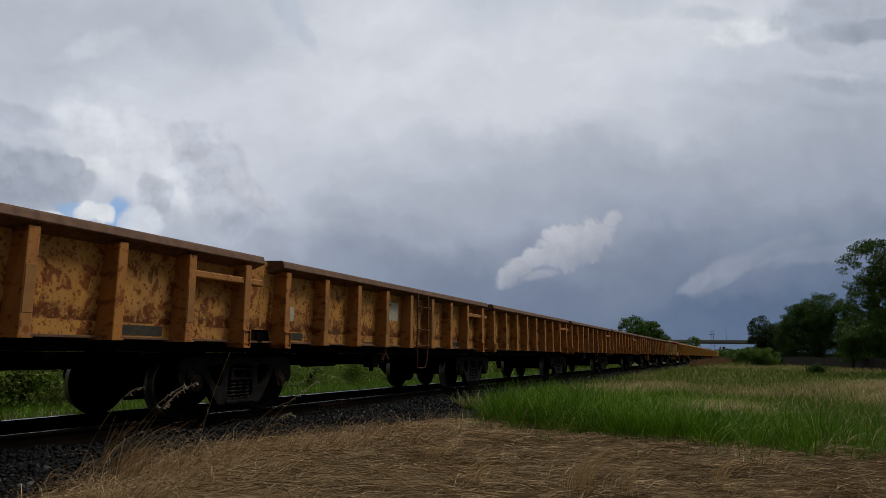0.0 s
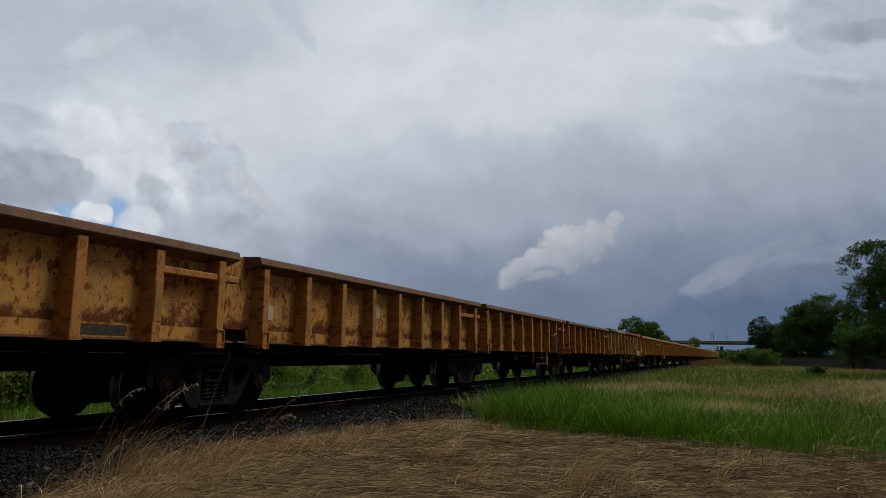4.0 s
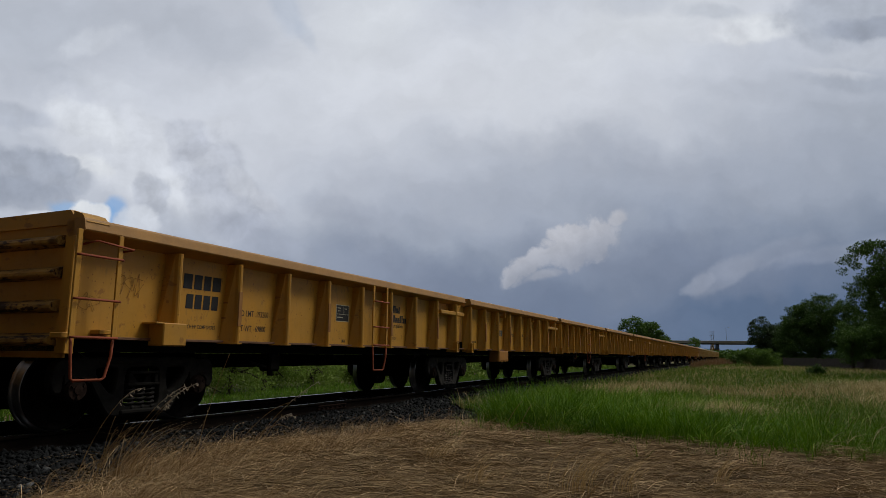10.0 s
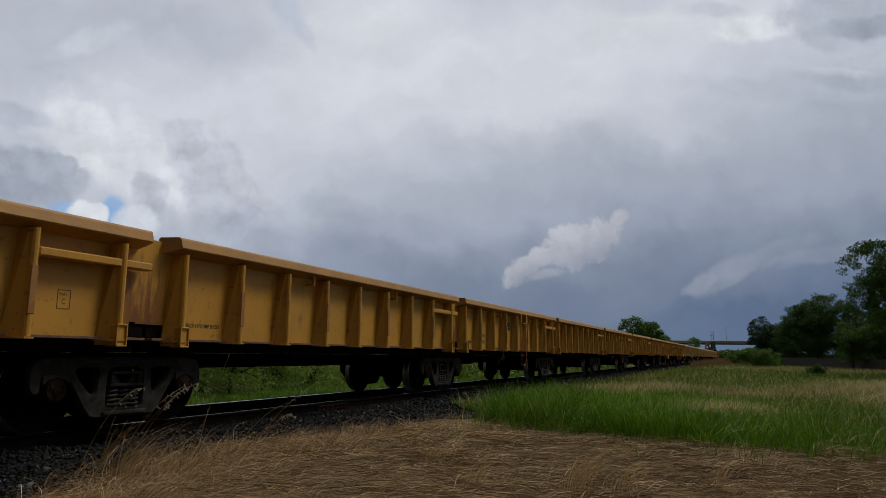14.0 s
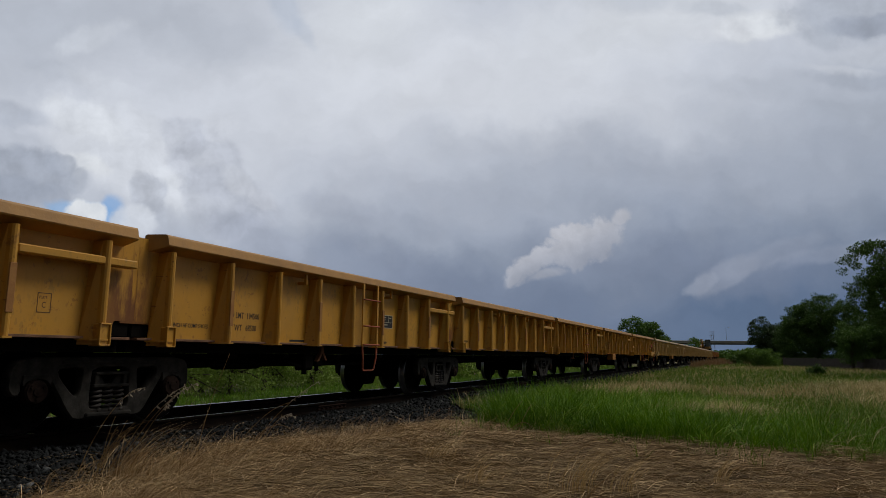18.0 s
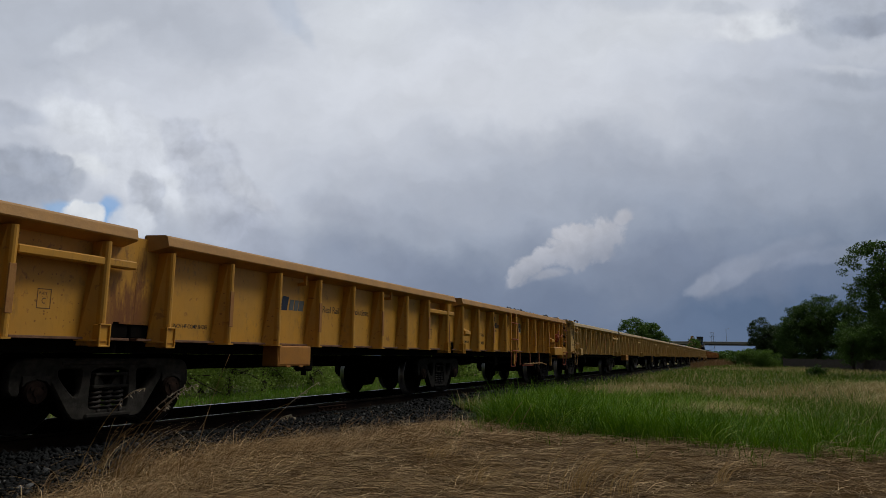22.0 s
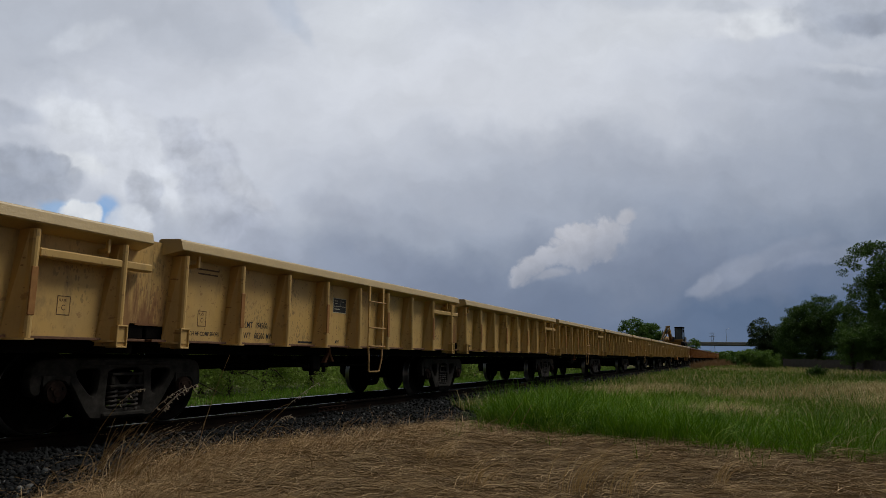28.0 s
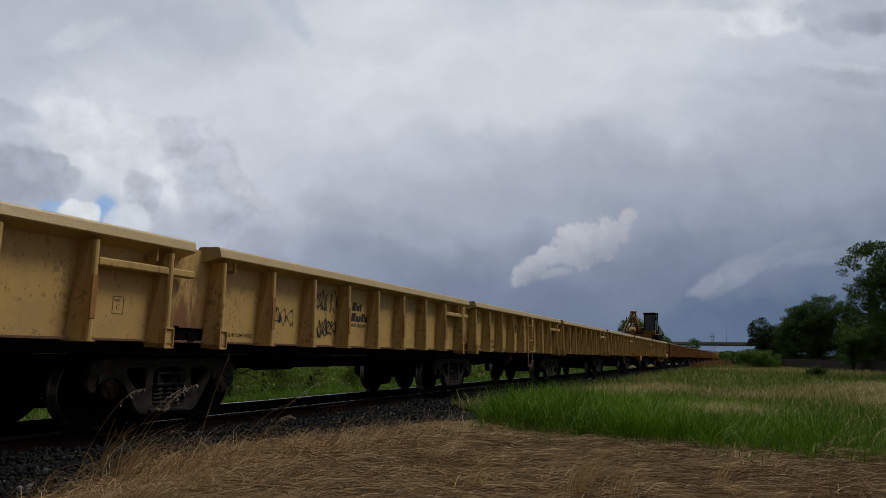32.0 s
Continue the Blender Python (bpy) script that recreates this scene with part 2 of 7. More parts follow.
class Shape:
    """Collects vertices and faces for one mesh; m: material slot of the faces added."""

    def __init__(self):
        self.v, self.f, self.s = [], [], []

    def add(self, verts, faces, slot=0):
        o = len(self.v)
        self.v += [tuple(p) for p in verts]
        self.f += [tuple(i + o for i in fc) for fc in faces]
        self.s += [slot] * len(faces)
        return self

    def box(self, a, b, ch=0.008, slot=0, m=None):
        """A box from corner a to corner b with chamfered edges."""
        (x0, y0, z0), (x1, y1, z1) = a, b
        c = min(ch, (x1 - x0) / 3, (y1 - y0) / 3, (z1 - z0) / 3)
        vs, idx = [], {}
        for i, X in enumerate((x0, x1)):
            for j, Y in enumerate((y0, y1)):
                for k, Z in enumerate((z0, z1)):
                    sx, sy, sz = (1, -1)[i] * c, (1, -1)[j] * c, (1, -1)[k] * c
                    for ax, p in enumerate(((X, Y + sy, Z + sz), (X + sx, Y, Z + sz), (X + sx, Y + sy, Z))):
                        idx[i, j, k, ax] = len(vs)
                        vs.append(p)
        fs = []
        q = ((0, 0), (1, 0), (1, 1), (0, 1))
        for i in (0, 1):
            fs.append([idx[i, j, k, 0] for j, k in (q if i else q[::-1])])
            fs.append([idx[j, i, k, 1] for j, k in (q[::-1] if i else q)])
            fs.append([idx[j, k, i, 2] for j, k in (q if i else q[::-1])])
        for j in (0, 1):
            for k in (0, 1):
                e = [idx[0, j, k, 1], idx[1, j, k, 1], idx[1, j, k, 2], idx[0, j, k, 2]]
                fs.append(e if (j ^ k) else e[::-1])
                e = [idx[j, 0, k, 0], idx[j, 1, k, 0], idx[j, 1, k, 2], idx[j, 0, k, 2]]
                fs.append(e[::-1] if (j ^ k) else e)
                e = [idx[j, k, 0, 0], idx[j, k, 1, 0], idx[j, k, 1, 1], idx[j, k, 0, 1]]
                fs.append(e if (j ^ k) else e[::-1])
        for i in (0, 1):
            for j in (0, 1):
                for k in (0, 1):
                    t = [idx[i, j, k, 0], idx[i, j, k, 1], idx[i, j, k, 2]]
                    fs.append(t if (i ^ j ^ k) else t[::-1])
        if m is not None:
            vs = [tuple(m @ Vector(p)) for p in vs]
        return self.add(vs, fs, slot)

    def tube(self, pts, r, n=8, slot=0, cap=True):
        """A round bar along points; r: one radius or one for each point."""
        pts = [Vector(p) for p in pts]
        rs = r if isinstance(r, (list, tuple)) else [r] * len(pts)
        vs, fs = [], []
        for i, p in enumerate(pts):
            d = (pts[min(i + 1, len(pts) - 1)] - pts[max(i - 1, 0)]).normalized()
            a = d.cross(Vector((0.31, 0.17, 0.94)) if abs(d.z) < 0.9 else Vector((1, 0.1, 0))).normalized()
            b = d.cross(a)
            for k in range(n):
                w = 2 * math.pi * k / n
                vs.append(p + rs[i] * (math.cos(w) * a + math.sin(w) * b))
        for i in range(len(pts) - 1):
            for k in range(n):
                k2 = (k + 1) % n
                fs.append((i * n + k, i * n + k2, (i + 1) * n + k2, (i + 1) * n + k))
        if cap:
            fs.append(tuple(range(n - 1, -1, -1)))
            fs.append(tuple((len(pts) - 1) * n + k for k in range(n)))
        return self.add(vs, fs, slot)

    def prism(self, poly, a, b, axis=1, slot=0):
        """A closed outline (2D, counted once) drawn out from a to b along an axis."""
        n = len(poly)

        def at(p, t):
            if axis == 1:
                return (p[0], t, p[1])
            if axis == 0:
                return (t, p[0], p[1])
            return (p[0], p[1], t)
        vs = [at(p, a) for p in poly] + [at(p, b) for p in poly]
        fs = [(i, (i + 1) % n, n + (i + 1) % n, n + i) for i in range(n)] + [tuple(range(n - 1, -1, -1)), tuple(range(n, 2 * n))]
        return self.add(vs, fs, slot)

    def turned(self, outline, n=24, axis=0, slot=0, at=(0, 0, 0)):
        """A body of revolution about an axis through at; outline: (along, radius)."""
        vs, fs = [], []
        for (h, r) in outline:
            for k in range(n):
                w = 2 * math.pi * k / n
                c, s = r * math.cos(w), r * math.sin(w)
                p = (h, c, s) if axis == 0 else ((s, h, c) if axis == 1 else (c, s, h))
                vs.append((p[0] + at[0], p[1] + at[1], p[2] + at[2]))
        for i in range(len(outline) - 1):
            for k in range(n):
                k2 = (k + 1) % n
                fs.append((i * n + k, i * n + k2, (i + 1) * n + k2, (i + 1) * n + k))
        fs.append(tuple(range(n - 1, -1, -1)))
        fs.append(tuple((len(outline) - 1) * n + k for k in range(n)))
        return self.add(vs, fs, slot)

    def mesh(self, name, mats, fix=True):
        me = bpy.data.meshes.new(name)
        me.from_pydata(self.v, [], self.f)
        for m in (mats if isinstance(mats, (list, tuple)) else [mats]):
            me.materials.append(m)
        if any(self.s):
            me.polygons.foreach_set("material_index", self.s)
        if fix:
            bm = bmesh.new()
            bm.from_mesh(me)
            bmesh.ops.recalc_face_normals(bm, faces=bm.faces)
            bm.to_mesh(me)
            bm.free()
        me.update()
        return me


def part(name, data, parent, label="", m=None):
    """Links a mesh as one part under a thing or a part."""
    ob = new(name, data)
    ob.parent = parent
    if m is not None:
        ob.matrix_basis = m
    if label:
        ob["label"] = label
    return ob


def thing(name, label, category, group="", m=None, kind=""):
    ob = new(name)
    ob.empty_display_size = 0.2
    if m is not None:
        ob.matrix_basis = m
    return tagged(ob, label, category, group, kind)


def soft(me):
    me.polygons.foreach_set("use_smooth", [True] * len(me.polygons))
    return me

# ---- the setting: sky ----
FWD = AIM.normalized()
RIGHT = Vector((0.912816, 0.408299, 0.007732))
UP = Vector((0.057452, -0.147142, 0.987445))


class Clouds(Nodes):
    """A glowing backdrop of clouds, laid out in the sky's own flat coordinates (u to the right, v up)."""

    def begun(self, knob=17.0):
        self.knob = knob
        self.n.remove(self.bsdf)
        self.out = self.n["Material Output"]
        uv = self.node("ShaderNodeUVMap")
        self.base = uv.outputs[0]
        nz = self.node("ShaderNodeTexNoise")
        self.put(nz.inputs["Vector"], self.base)
        nz.inputs["Scale"].default_value, nz.inputs["Detail"].default_value, nz.inputs["Roughness"].default_value = 13.0, 5.0, 0.52
        self.jitter = self.node("ShaderNodeVectorMath", operation="SUBTRACT")
        self.put(self.jitter.inputs[0], nz.outputs["Color"])
        self.jitter.inputs[1].default_value = (0.5, 0.5, 0.5)
        self.rough_co = self.warped(0.034)
        self.loose_co = self.warped(0.10)
        # heaped billows of two sizes, and their slope towards the light
        self.heap = self.billow(self.rough_co)
        self.slope = self.math("SUBTRACT", self.billow(self.moved(self.rough_co, -0.006, -0.010)), self.billow(self.moved(self.rough_co, 0.006, 0.010)))
        return self

    def warped(self, amount):
        k = self.node("ShaderNodeVectorMath", operation="SCALE")
        self.put(k.inputs[0], self.jitter.outputs[0])
        k.inputs[3].default_value = amount
        a = self.node("ShaderNodeVectorMath", operation="ADD")
        self.put(a.inputs[0], self.base)
        self.put(a.inputs[1], k.outputs[0])
        return a.outputs[0]

    def moved(self, co, dx, dy):
        a = self.node("ShaderNodeVectorMath", operation="ADD")
        self.put(a.inputs[0], co)
        a.inputs[1].default_value = (dx, dy, 0)
        return a.outputs[0]

    def billow(self, co):
        v = self.node("ShaderNodeTexVoronoi", voronoi_dimensions="2D", feature="SMOOTH_F1", normalize=True)
        self.put(v.inputs["Vector"], co)
        v.inputs["Scale"].default_value, v.inputs["Detail"].default_value, v.inputs["Roughness"].default_value = self.knob, 3.0, 0.50
        v.inputs["Lacunarity"].default_value, v.inputs["Smoothness"].default_value = 2.3, 0.45
        return v.outputs["Distance"]

    def fbm(self, scale, seed, detail=7.0, rough=0.58, co=None, stretch=None, turn=0.0):
        co = co or self.base
        if stretch:
            mp = self.node("ShaderNodeMapping")
            self.put(mp.inputs[0], co)
            mp.inputs[2].default_value = (0, 0, radians(-turn))
            mp.inputs[3].default_value = (stretch[0], stretch[1], 1)
            co = mp.outputs[0]
        t = self.node("ShaderNodeTexNoise", noise_dimensions="4D")
        self.put(t.inputs["Vector"], co)
        t.inputs["W"].default_value = seed
        t.inputs["Scale"].default_value, t.inputs["Detail"].default_value, t.inputs["Roughness"].default_value = scale, detail, rough
        return t.outputs["Fac"]

    def reach(self, cx, cy, rx, ry, turn, co):
        """The distance from a patch's middle, 1 on its rim."""
        mp = self.node("ShaderNodeMapping", vector_type="TEXTURE")
        self.put(mp.inputs[0], co)
        mp.inputs[1].default_value = (cx, cy, 0)
        mp.inputs[2].default_value = (0, 0, radians(turn))
        mp.inputs[3].default_value = (rx, ry, 1)
        flat = self.node("ShaderNodeVectorMath", operation="MULTIPLY")
        self.put(flat.inputs[0], mp.outputs[0])
        flat.inputs[1].default_value = (1, 1, 0)
        le = self.node("ShaderNodeVectorMath", operation="LENGTH")
        self.put(le.inputs[0], flat.outputs[0])
        return le.outputs["Value"]

    def veil(self, c, cx, cy, rx, ry, turn, k, rgb):
        """A broad soft patch."""
        d = self.reach(cx, cy, rx, ry, turn, self.loose_co)
        return self.mix(self.math("MULTIPLY", self.ramp(d, 1.3, 0.1), k), c, rgb)

    def lump(self, cx, cy, rx, ry, turn, crisp=0.25, rag=0.9):
        """How far a heaped cloud covers a place: crisp and knobbly at the rim."""
        d = self.reach(cx, cy, rx, ry, turn, self.rough_co)
        d = self.math("ADD", d, self.math("MULTIPLY", self.math("SUBTRACT", self.heap, 0.33), rag))
        return self.ramp(d, 1.0 + 0.75 * crisp, 1.0 - 0.75 * crisp)

    def heaped(self, c, cx, cy, rx, ry, turn, k, rgb, crisp=0.25, rag=0.9, light=0.5):
        f = self.lump(cx, cy, rx, ry, turn, crisp, rag)
        return self.mix(self.math("MULTIPLY", f, k), c, self.shaded(rgb, light))

    def shaded(self, rgb, light):
        sh = self.ramp(self.slope, -0.34, 0.34)
        return self.mix(sh, tuple(x * (1 - 0.20 * light) for x in rgb), tuple(min(x * (1 + 0.28 * light), 0.80) for x in rgb))


def sky_material():
    m = Clouds("cloudy_sky").begun()
    sep = m.node("ShaderNodeSeparateXYZ")
    m.put(sep.inputs[0], m.loose_co)
    u, v = sep.outputs[0], sep.outputs[1]
    # low dark slate cloud towards the horizon, lighter above and to the left
    rise = m.math("SUBTRACT", v, m.math("MULTIPLY", u, 0.17))
    lin = m.node("ShaderNodeMapRange")
    m.put(lin.inputs[0], rise)
    lin.inputs[1].default_value, lin.inputs[2].default_value = -0.17, 0.23
    c = m.mix(lin.outputs[0], (0.112, 0.158, 0.245), (0.60, 0.615, 0.665))
    c = m.mix(m.math("MULTIPLY", m.ramp(rise, 0.24, 0.44), 0.45), c, (0.46, 0.475, 0.52))
    c = m.veil(c, -0.28, 0.17, 0.40, 0.12, 6, 0.60, (0.64, 0.65, 0.69))
    c = m.veil(c, 0.05, 0.25, 0.42, 0.10, -6, 0.72, (0.665, 0.67, 0.70))
    c = m.veil(c, -0.10, 0.36, 0.14, 0.09, 25, 0.80, (0.70, 0.71, 0.735))
    c = m.veil(c, 0.30, 0.34, 0.24, 0.07, 8, 0.60, (0.68, 0.685, 0.70))
    c = m.veil(c, -0.62, 0.33, 0.24, 0.09, 10, 0.60, (0.44, 0.465, 0.52))
    c = m.veil(c, -0.36, 0.325, 0.16, 0.05, -12, 0.65, (0.44, 0.46, 0.51))
    c = m.veil(c, -0.58, 0.225, 0.14, 0.035, -25, 0.45, (0.47, 0.49, 0.545))
    c = m.veil(c, -0.05, 0.09, 0.30, 0.05, -14, 0.25, (0.41, 0.425, 0.48))
    c = m.veil(c, -0.10, -0.03, 0.22, 0.055, -15, 0.38, (0.235, 0.265, 0.345))
    c = m.veil(c, 0.12, -0.075, 0.32, 0.05, -12, 0.60, (0.165, 0.20, 0.28))
    c = m.veil(c, 0.26, 0.13, 0.34, 0.05, -6, 0.35, (0.335, 0.355, 0.41))
    c = m.veil(c, 0.66, 0.17, 0.30, 0.16, 0, 0.35, (0.33, 0.355, 0.41))
    c = m.veil(c, 0.36, -0.03, 0.30, 0.06, -4, 0.52, (0.180, 0.208, 0.282))
    # faint combed streaks through the whole cover
    comb = m.fbm(6.0, 4.0, 7.0, 0.60, m.loose_co, (1.0, 2.6), -16)
    mott = m.fbm(15.0, 6.0, 6.0, 0.55, m.rough_co)
    tone = m.math("ADD", m.math("MULTIPLY", m.ramp(comb, 0.28, 0.72), 0.09), m.math("MULTIPLY", m.ramp(mott, 0.30, 0.70), 0.05))
    tone = m.math("ADD", tone, 0.925)
    # wisps high on the bright side
    c = m.heaped(c, -0.53, 0.305, 0.055, 0.016, 18, 0.35, (0.64, 0.655, 0.69), 0.5, 1.6)
    c = m.heaped(c, -0.575, 0.265, 0.045, 0.014, -20, 0.30, (0.42, 0.445, 0.50), 0.6, 1.6)
    c = m.heaped(c, -0.500, 0.240, 0.050, 0.014, -20, 0.30, (0.64, 0.655, 0.69), 0.6, 1.6)
    # bright bank, low on that side
    c = m.heaped(c, -0.45, 0.135, 0.140, 0.062, -24, 0.75, (0.655, 0.665, 0.70), 0.45, 0.9, 0.5)
    c = m.heaped(c, -0.525, 0.185, 0.060, 0.026, -24, 0.65, (0.67, 0.68, 0.71), 0.4, 1.0, 0.5)
    c = m.heaped(c, -0.535, 0.120, 0.040, 0.016, -15, 0.65, (0.70, 0.71, 0.735), 0.4, 1.0, 0.5)
    c = m.heaped(c, -0.390, 0.085, 0.050, 0.030, -30, 0.55, (0.66, 0.67, 0.70), 0.4, 0.9, 0.5)
    # grey bank at the edge of the sky
    c = m.heaped(c, -0.650, 0.200, 0.055, 0.018, -14, 0.55, (0.37, 0.395, 0.455), 0.6, 1.4)
    c = m.heaped(c, -0.600, 0.192, 0.022, 0.012, -20, 0.35, (0.40, 0.425, 0.485), 0.6, 1.4)
    c = m.heaped(c, -0.625, 0.150, 0.060, 0.030, -20, 0.45, (0.42, 0.445, 0.505), 0.5, 1.1)
    c = m.heaped(c, -0.632, 0.108, 0.085, 0.044, -6, 0.85, (0.355, 0.380, 0.440), 0.30, 0.9, 0.6)
    c = m.heaped(c, -0.560, 0.118, 0.024, 0.018, 0, 0.70, (0.37, 0.395, 0.455), 0.30, 0.9, 0.6)
    c = m.heaped(c, -0.536, 0.094, 0.020, 0.016, 10, 0.65, (0.41, 0.435, 0.495), 0.35, 1.0, 0.6)
    c = m.heaped(c, -0.640, 0.080, 0.090, 0.024, -8, 0.65, (0.30, 0.325, 0.385), 0.45, 0.9, 0.4)
    # the leaning grey tower and its lit knobs
    c = m.heaped(c, -0.385, 0.168, 0.040, 0.028, -40, 0.50, (0.46, 0.475, 0.53), 0.24, 1.0, 0.9)
    c = m.heaped(c, -0.345, 0.125, 0.052, 0.046, -40, 0.56, (0.465, 0.48, 0.535), 0.28, 1.0, 0.9)
    c = m.heaped(c, -0.322, 0.066, 0.062, 0.052, -25, 0.58, (0.44, 0.457, 0.513), 0.22, 1.0, 0.7)
    c = m.heaped(c, -0.270, 0.056, 0.034, 0.032, 0, 0.60, (0.44, 0.457, 0.513), 0.22, 1.0, 0.7)
    c = m.heaped(c, -0.328, 0.178, 0.026, 0.022, 0, 0.45, (0.62, 0.63, 0.67), 0.35, 1.2, 0.6)
    c = m.heaped(c, -0.302, 0.100, 0.030, 0.014, -35, 0.50, (0.62, 0.63, 0.67), 0.40, 1.3, 0.6)
    c = m.heaped(c, -0.262, 0.074, 0.022, 0.014, -20, 0.50, (0.60, 0.61, 0.655), 0.40, 1.3, 0.6)
    c = m.heaped(c, -0.280, 0.020, 0.065, 0.022, -20, 0.55, (0.35, 0.372, 0.44), 0.7, 1.3, 0.5)
    c = m.heaped(c, -0.432, 0.080, 0.026, 0.034, 12, 0.70, (0.45, 0.468, 0.522), 0.24, 1.0, 1.0)
    c = m.heaped(c, -0.420, 0.045, 0.030, 0.024, 0, 0.55, (0.46, 0.48, 0.535), 0.55, 1.3, 0.6)
    # dark shreds trailing from it
    c = m.heaped(c, -0.155, 0.058, 0.055, 0.016, -12, 0.30, (0.31, 0.33, 0.395), 0.6, 1.3, 0.4)
    c = m.heaped(c, -0.060, 0.035, 0.075, 0.018, -10, 0.28, (0.28, 0.305, 0.37), 0.7, 1.3, 0.4)
    c = m.heaped(c, -0.090, -0.005, 0.080, 0.020, -18, 0.28, (0.22, 0.25, 0.325), 0.7, 1.3, 0.4)
    # gap of clear sky and the puff in it
    c = m.heaped(c, -0.530, 0.053, 0.060, 0.012, -9, 0.70, (0.26, 0.43, 0.67), 0.45, 1.0, 0.0)
    c = m.heaped(c, -0.488, 0.046, 0.022, 0.026, -20, 0.75, (0.22, 0.39, 0.655), 0.40, 0.9, 0.0)
    c = m.heaped(c, -0.535, 0.054, 0.020, 0.014, -4, 1.0, (0.70, 0.715, 0.75), 0.32, 1.6, 0.5)
    c = m.heaped(c, -0.514, 0.050, 0.017, 0.014, -10, 1.0, (0.71, 0.725, 0.755), 0.32, 1.6, 0.5)
    c = m.heaped(c, -0.450, 0.038, 0.030, 0.024, -14, 0.80, (0.63, 0.645, 0.685), 0.30, 1.2, 0.5)
    c = m.heaped(c, -0.595, 0.050, 0.024, 0.008, -8, 0.85, (0.68, 0.695, 0.735), 0.3, 0.8, 0.2)
    # blue slit high up
    c = m.heaped(c, -0.236, 0.360, 0.018, 0.040, 24, 0.34, (0.385, 0.445, 0.545), 0.7, 0.7, 0.0)
    c = m.heaped(c, -0.205, 0.318, 0.010, 0.026, 32, 0.30, (0.40, 0.45, 0.54), 0.6, 0.7, 0.0)
    # dark bank high on the far side with a bright fringe below
    c = m.heaped(c, 0.290, 0.365, 0.050, 0.018, 6, 0.45, (0.44, 0.46, 0.51), 0.7, 1.1, 0.4)
    c = m.heaped(c, 0.395, 0.352, 0.050, 0.012, -6, 0.55, (0.45, 0.47, 0.515), 0.6, 1.3, 0.4)
    c = m.heaped(c, 0.465, 0.325, 0.060, 0.022, 6, 0.75, (0.69, 0.695, 0.715), 0.45, 0.9, 0.5)
    c = m.heaped(c, 0.400, 0.320, 0.050, 0.016, 0, 0.50, (0.66, 0.665, 0.695), 0.5, 1.0, 0.5)
    c = m.heaped(c, 0.625, 0.352, 0.120, 0.046, 4, 0.70, (0.365, 0.390, 0.445), 0.40, 0.9, 0.5)
    c = m.heaped(c, 0.640, 0.327, 0.070, 0.018, 2, 0.65, (0.29, 0.315, 0.375), 0.40, 0.9, 0.4)
    c = m.heaped(c, 0.555, 0.308, 0.034, 0.018, -20, 0.50, (0.35, 0.375, 0.425), 0.5, 1.0, 0.5)
    c = m.heaped(c, 0.635, 0.278, 0.080, 0.014, 0, 0.45, (0.50, 0.515, 0.555), 0.6, 1.1, 0.4)
    c = m.heaped(c, 0.590, 0.258, 0.055, 0.006, -8, 0.45, (0.60, 0.61, 0.645), 0.6, 1.4, 0.4)
    c = m.heaped(c, 0.625, 0.242, 0.080, 0.011, -6, 0.55, (0.35, 0.375, 0.43), 0.6, 1.4, 0.4)
    c = m.heaped(c, 0.620, 0.198, 0.070, 0.022, -10, 0.35, (0.36, 0.385, 0.435), 0.7, 1.4, 0.4)
    c = m.heaped(c, 0.440, 0.236, 0.080, 0.014, -6, 0.30, (0.43, 0.45, 0.50), 0.7, 1.4, 0.4)
    # faint slanting cloud over the field
    c = m.heaped(c, 0.415, -0.040, 0.055, 0.020, 28, 0.45, (0.30, 0.325, 0.395), 0.35, 0.8, 0.3)
    c = m.heaped(c, 0.380, -0.056, 0.026, 0.012, 30, 0.50, (0.31, 0.335, 0.405), 0.35, 0.8, 0.3)
    c = m.heaped(c, 0.480, -0.012, 0.080, 0.016, 18, 0.35, (0.31, 0.335, 0.405), 0.5, 0.9, 0.3)
    c = m.heaped(c, 0.600, -0.004, 0.110, 0.012, 12, 0.30, (0.33, 0.355, 0.43), 0.6, 1.0, 0.3)
    sc = m.node("ShaderNodeVectorMath", operation="SCALE")
    m.put(sc.inputs[0], c)
    m.put(sc.inputs[3], tone)
    tint = m.node("ShaderNodeVectorMath", operation="MULTIPLY")
    m.put(tint.inputs[0], sc.outputs[0])
    tint.inputs[1].default_value = (0.965, 1.0, 1.04)
    em = m.node("ShaderNodeEmission")
    m.put(em.inputs[0], tint.outputs[0])
    m.put(m.out.inputs[0], em.outputs[0])
    return m.mat


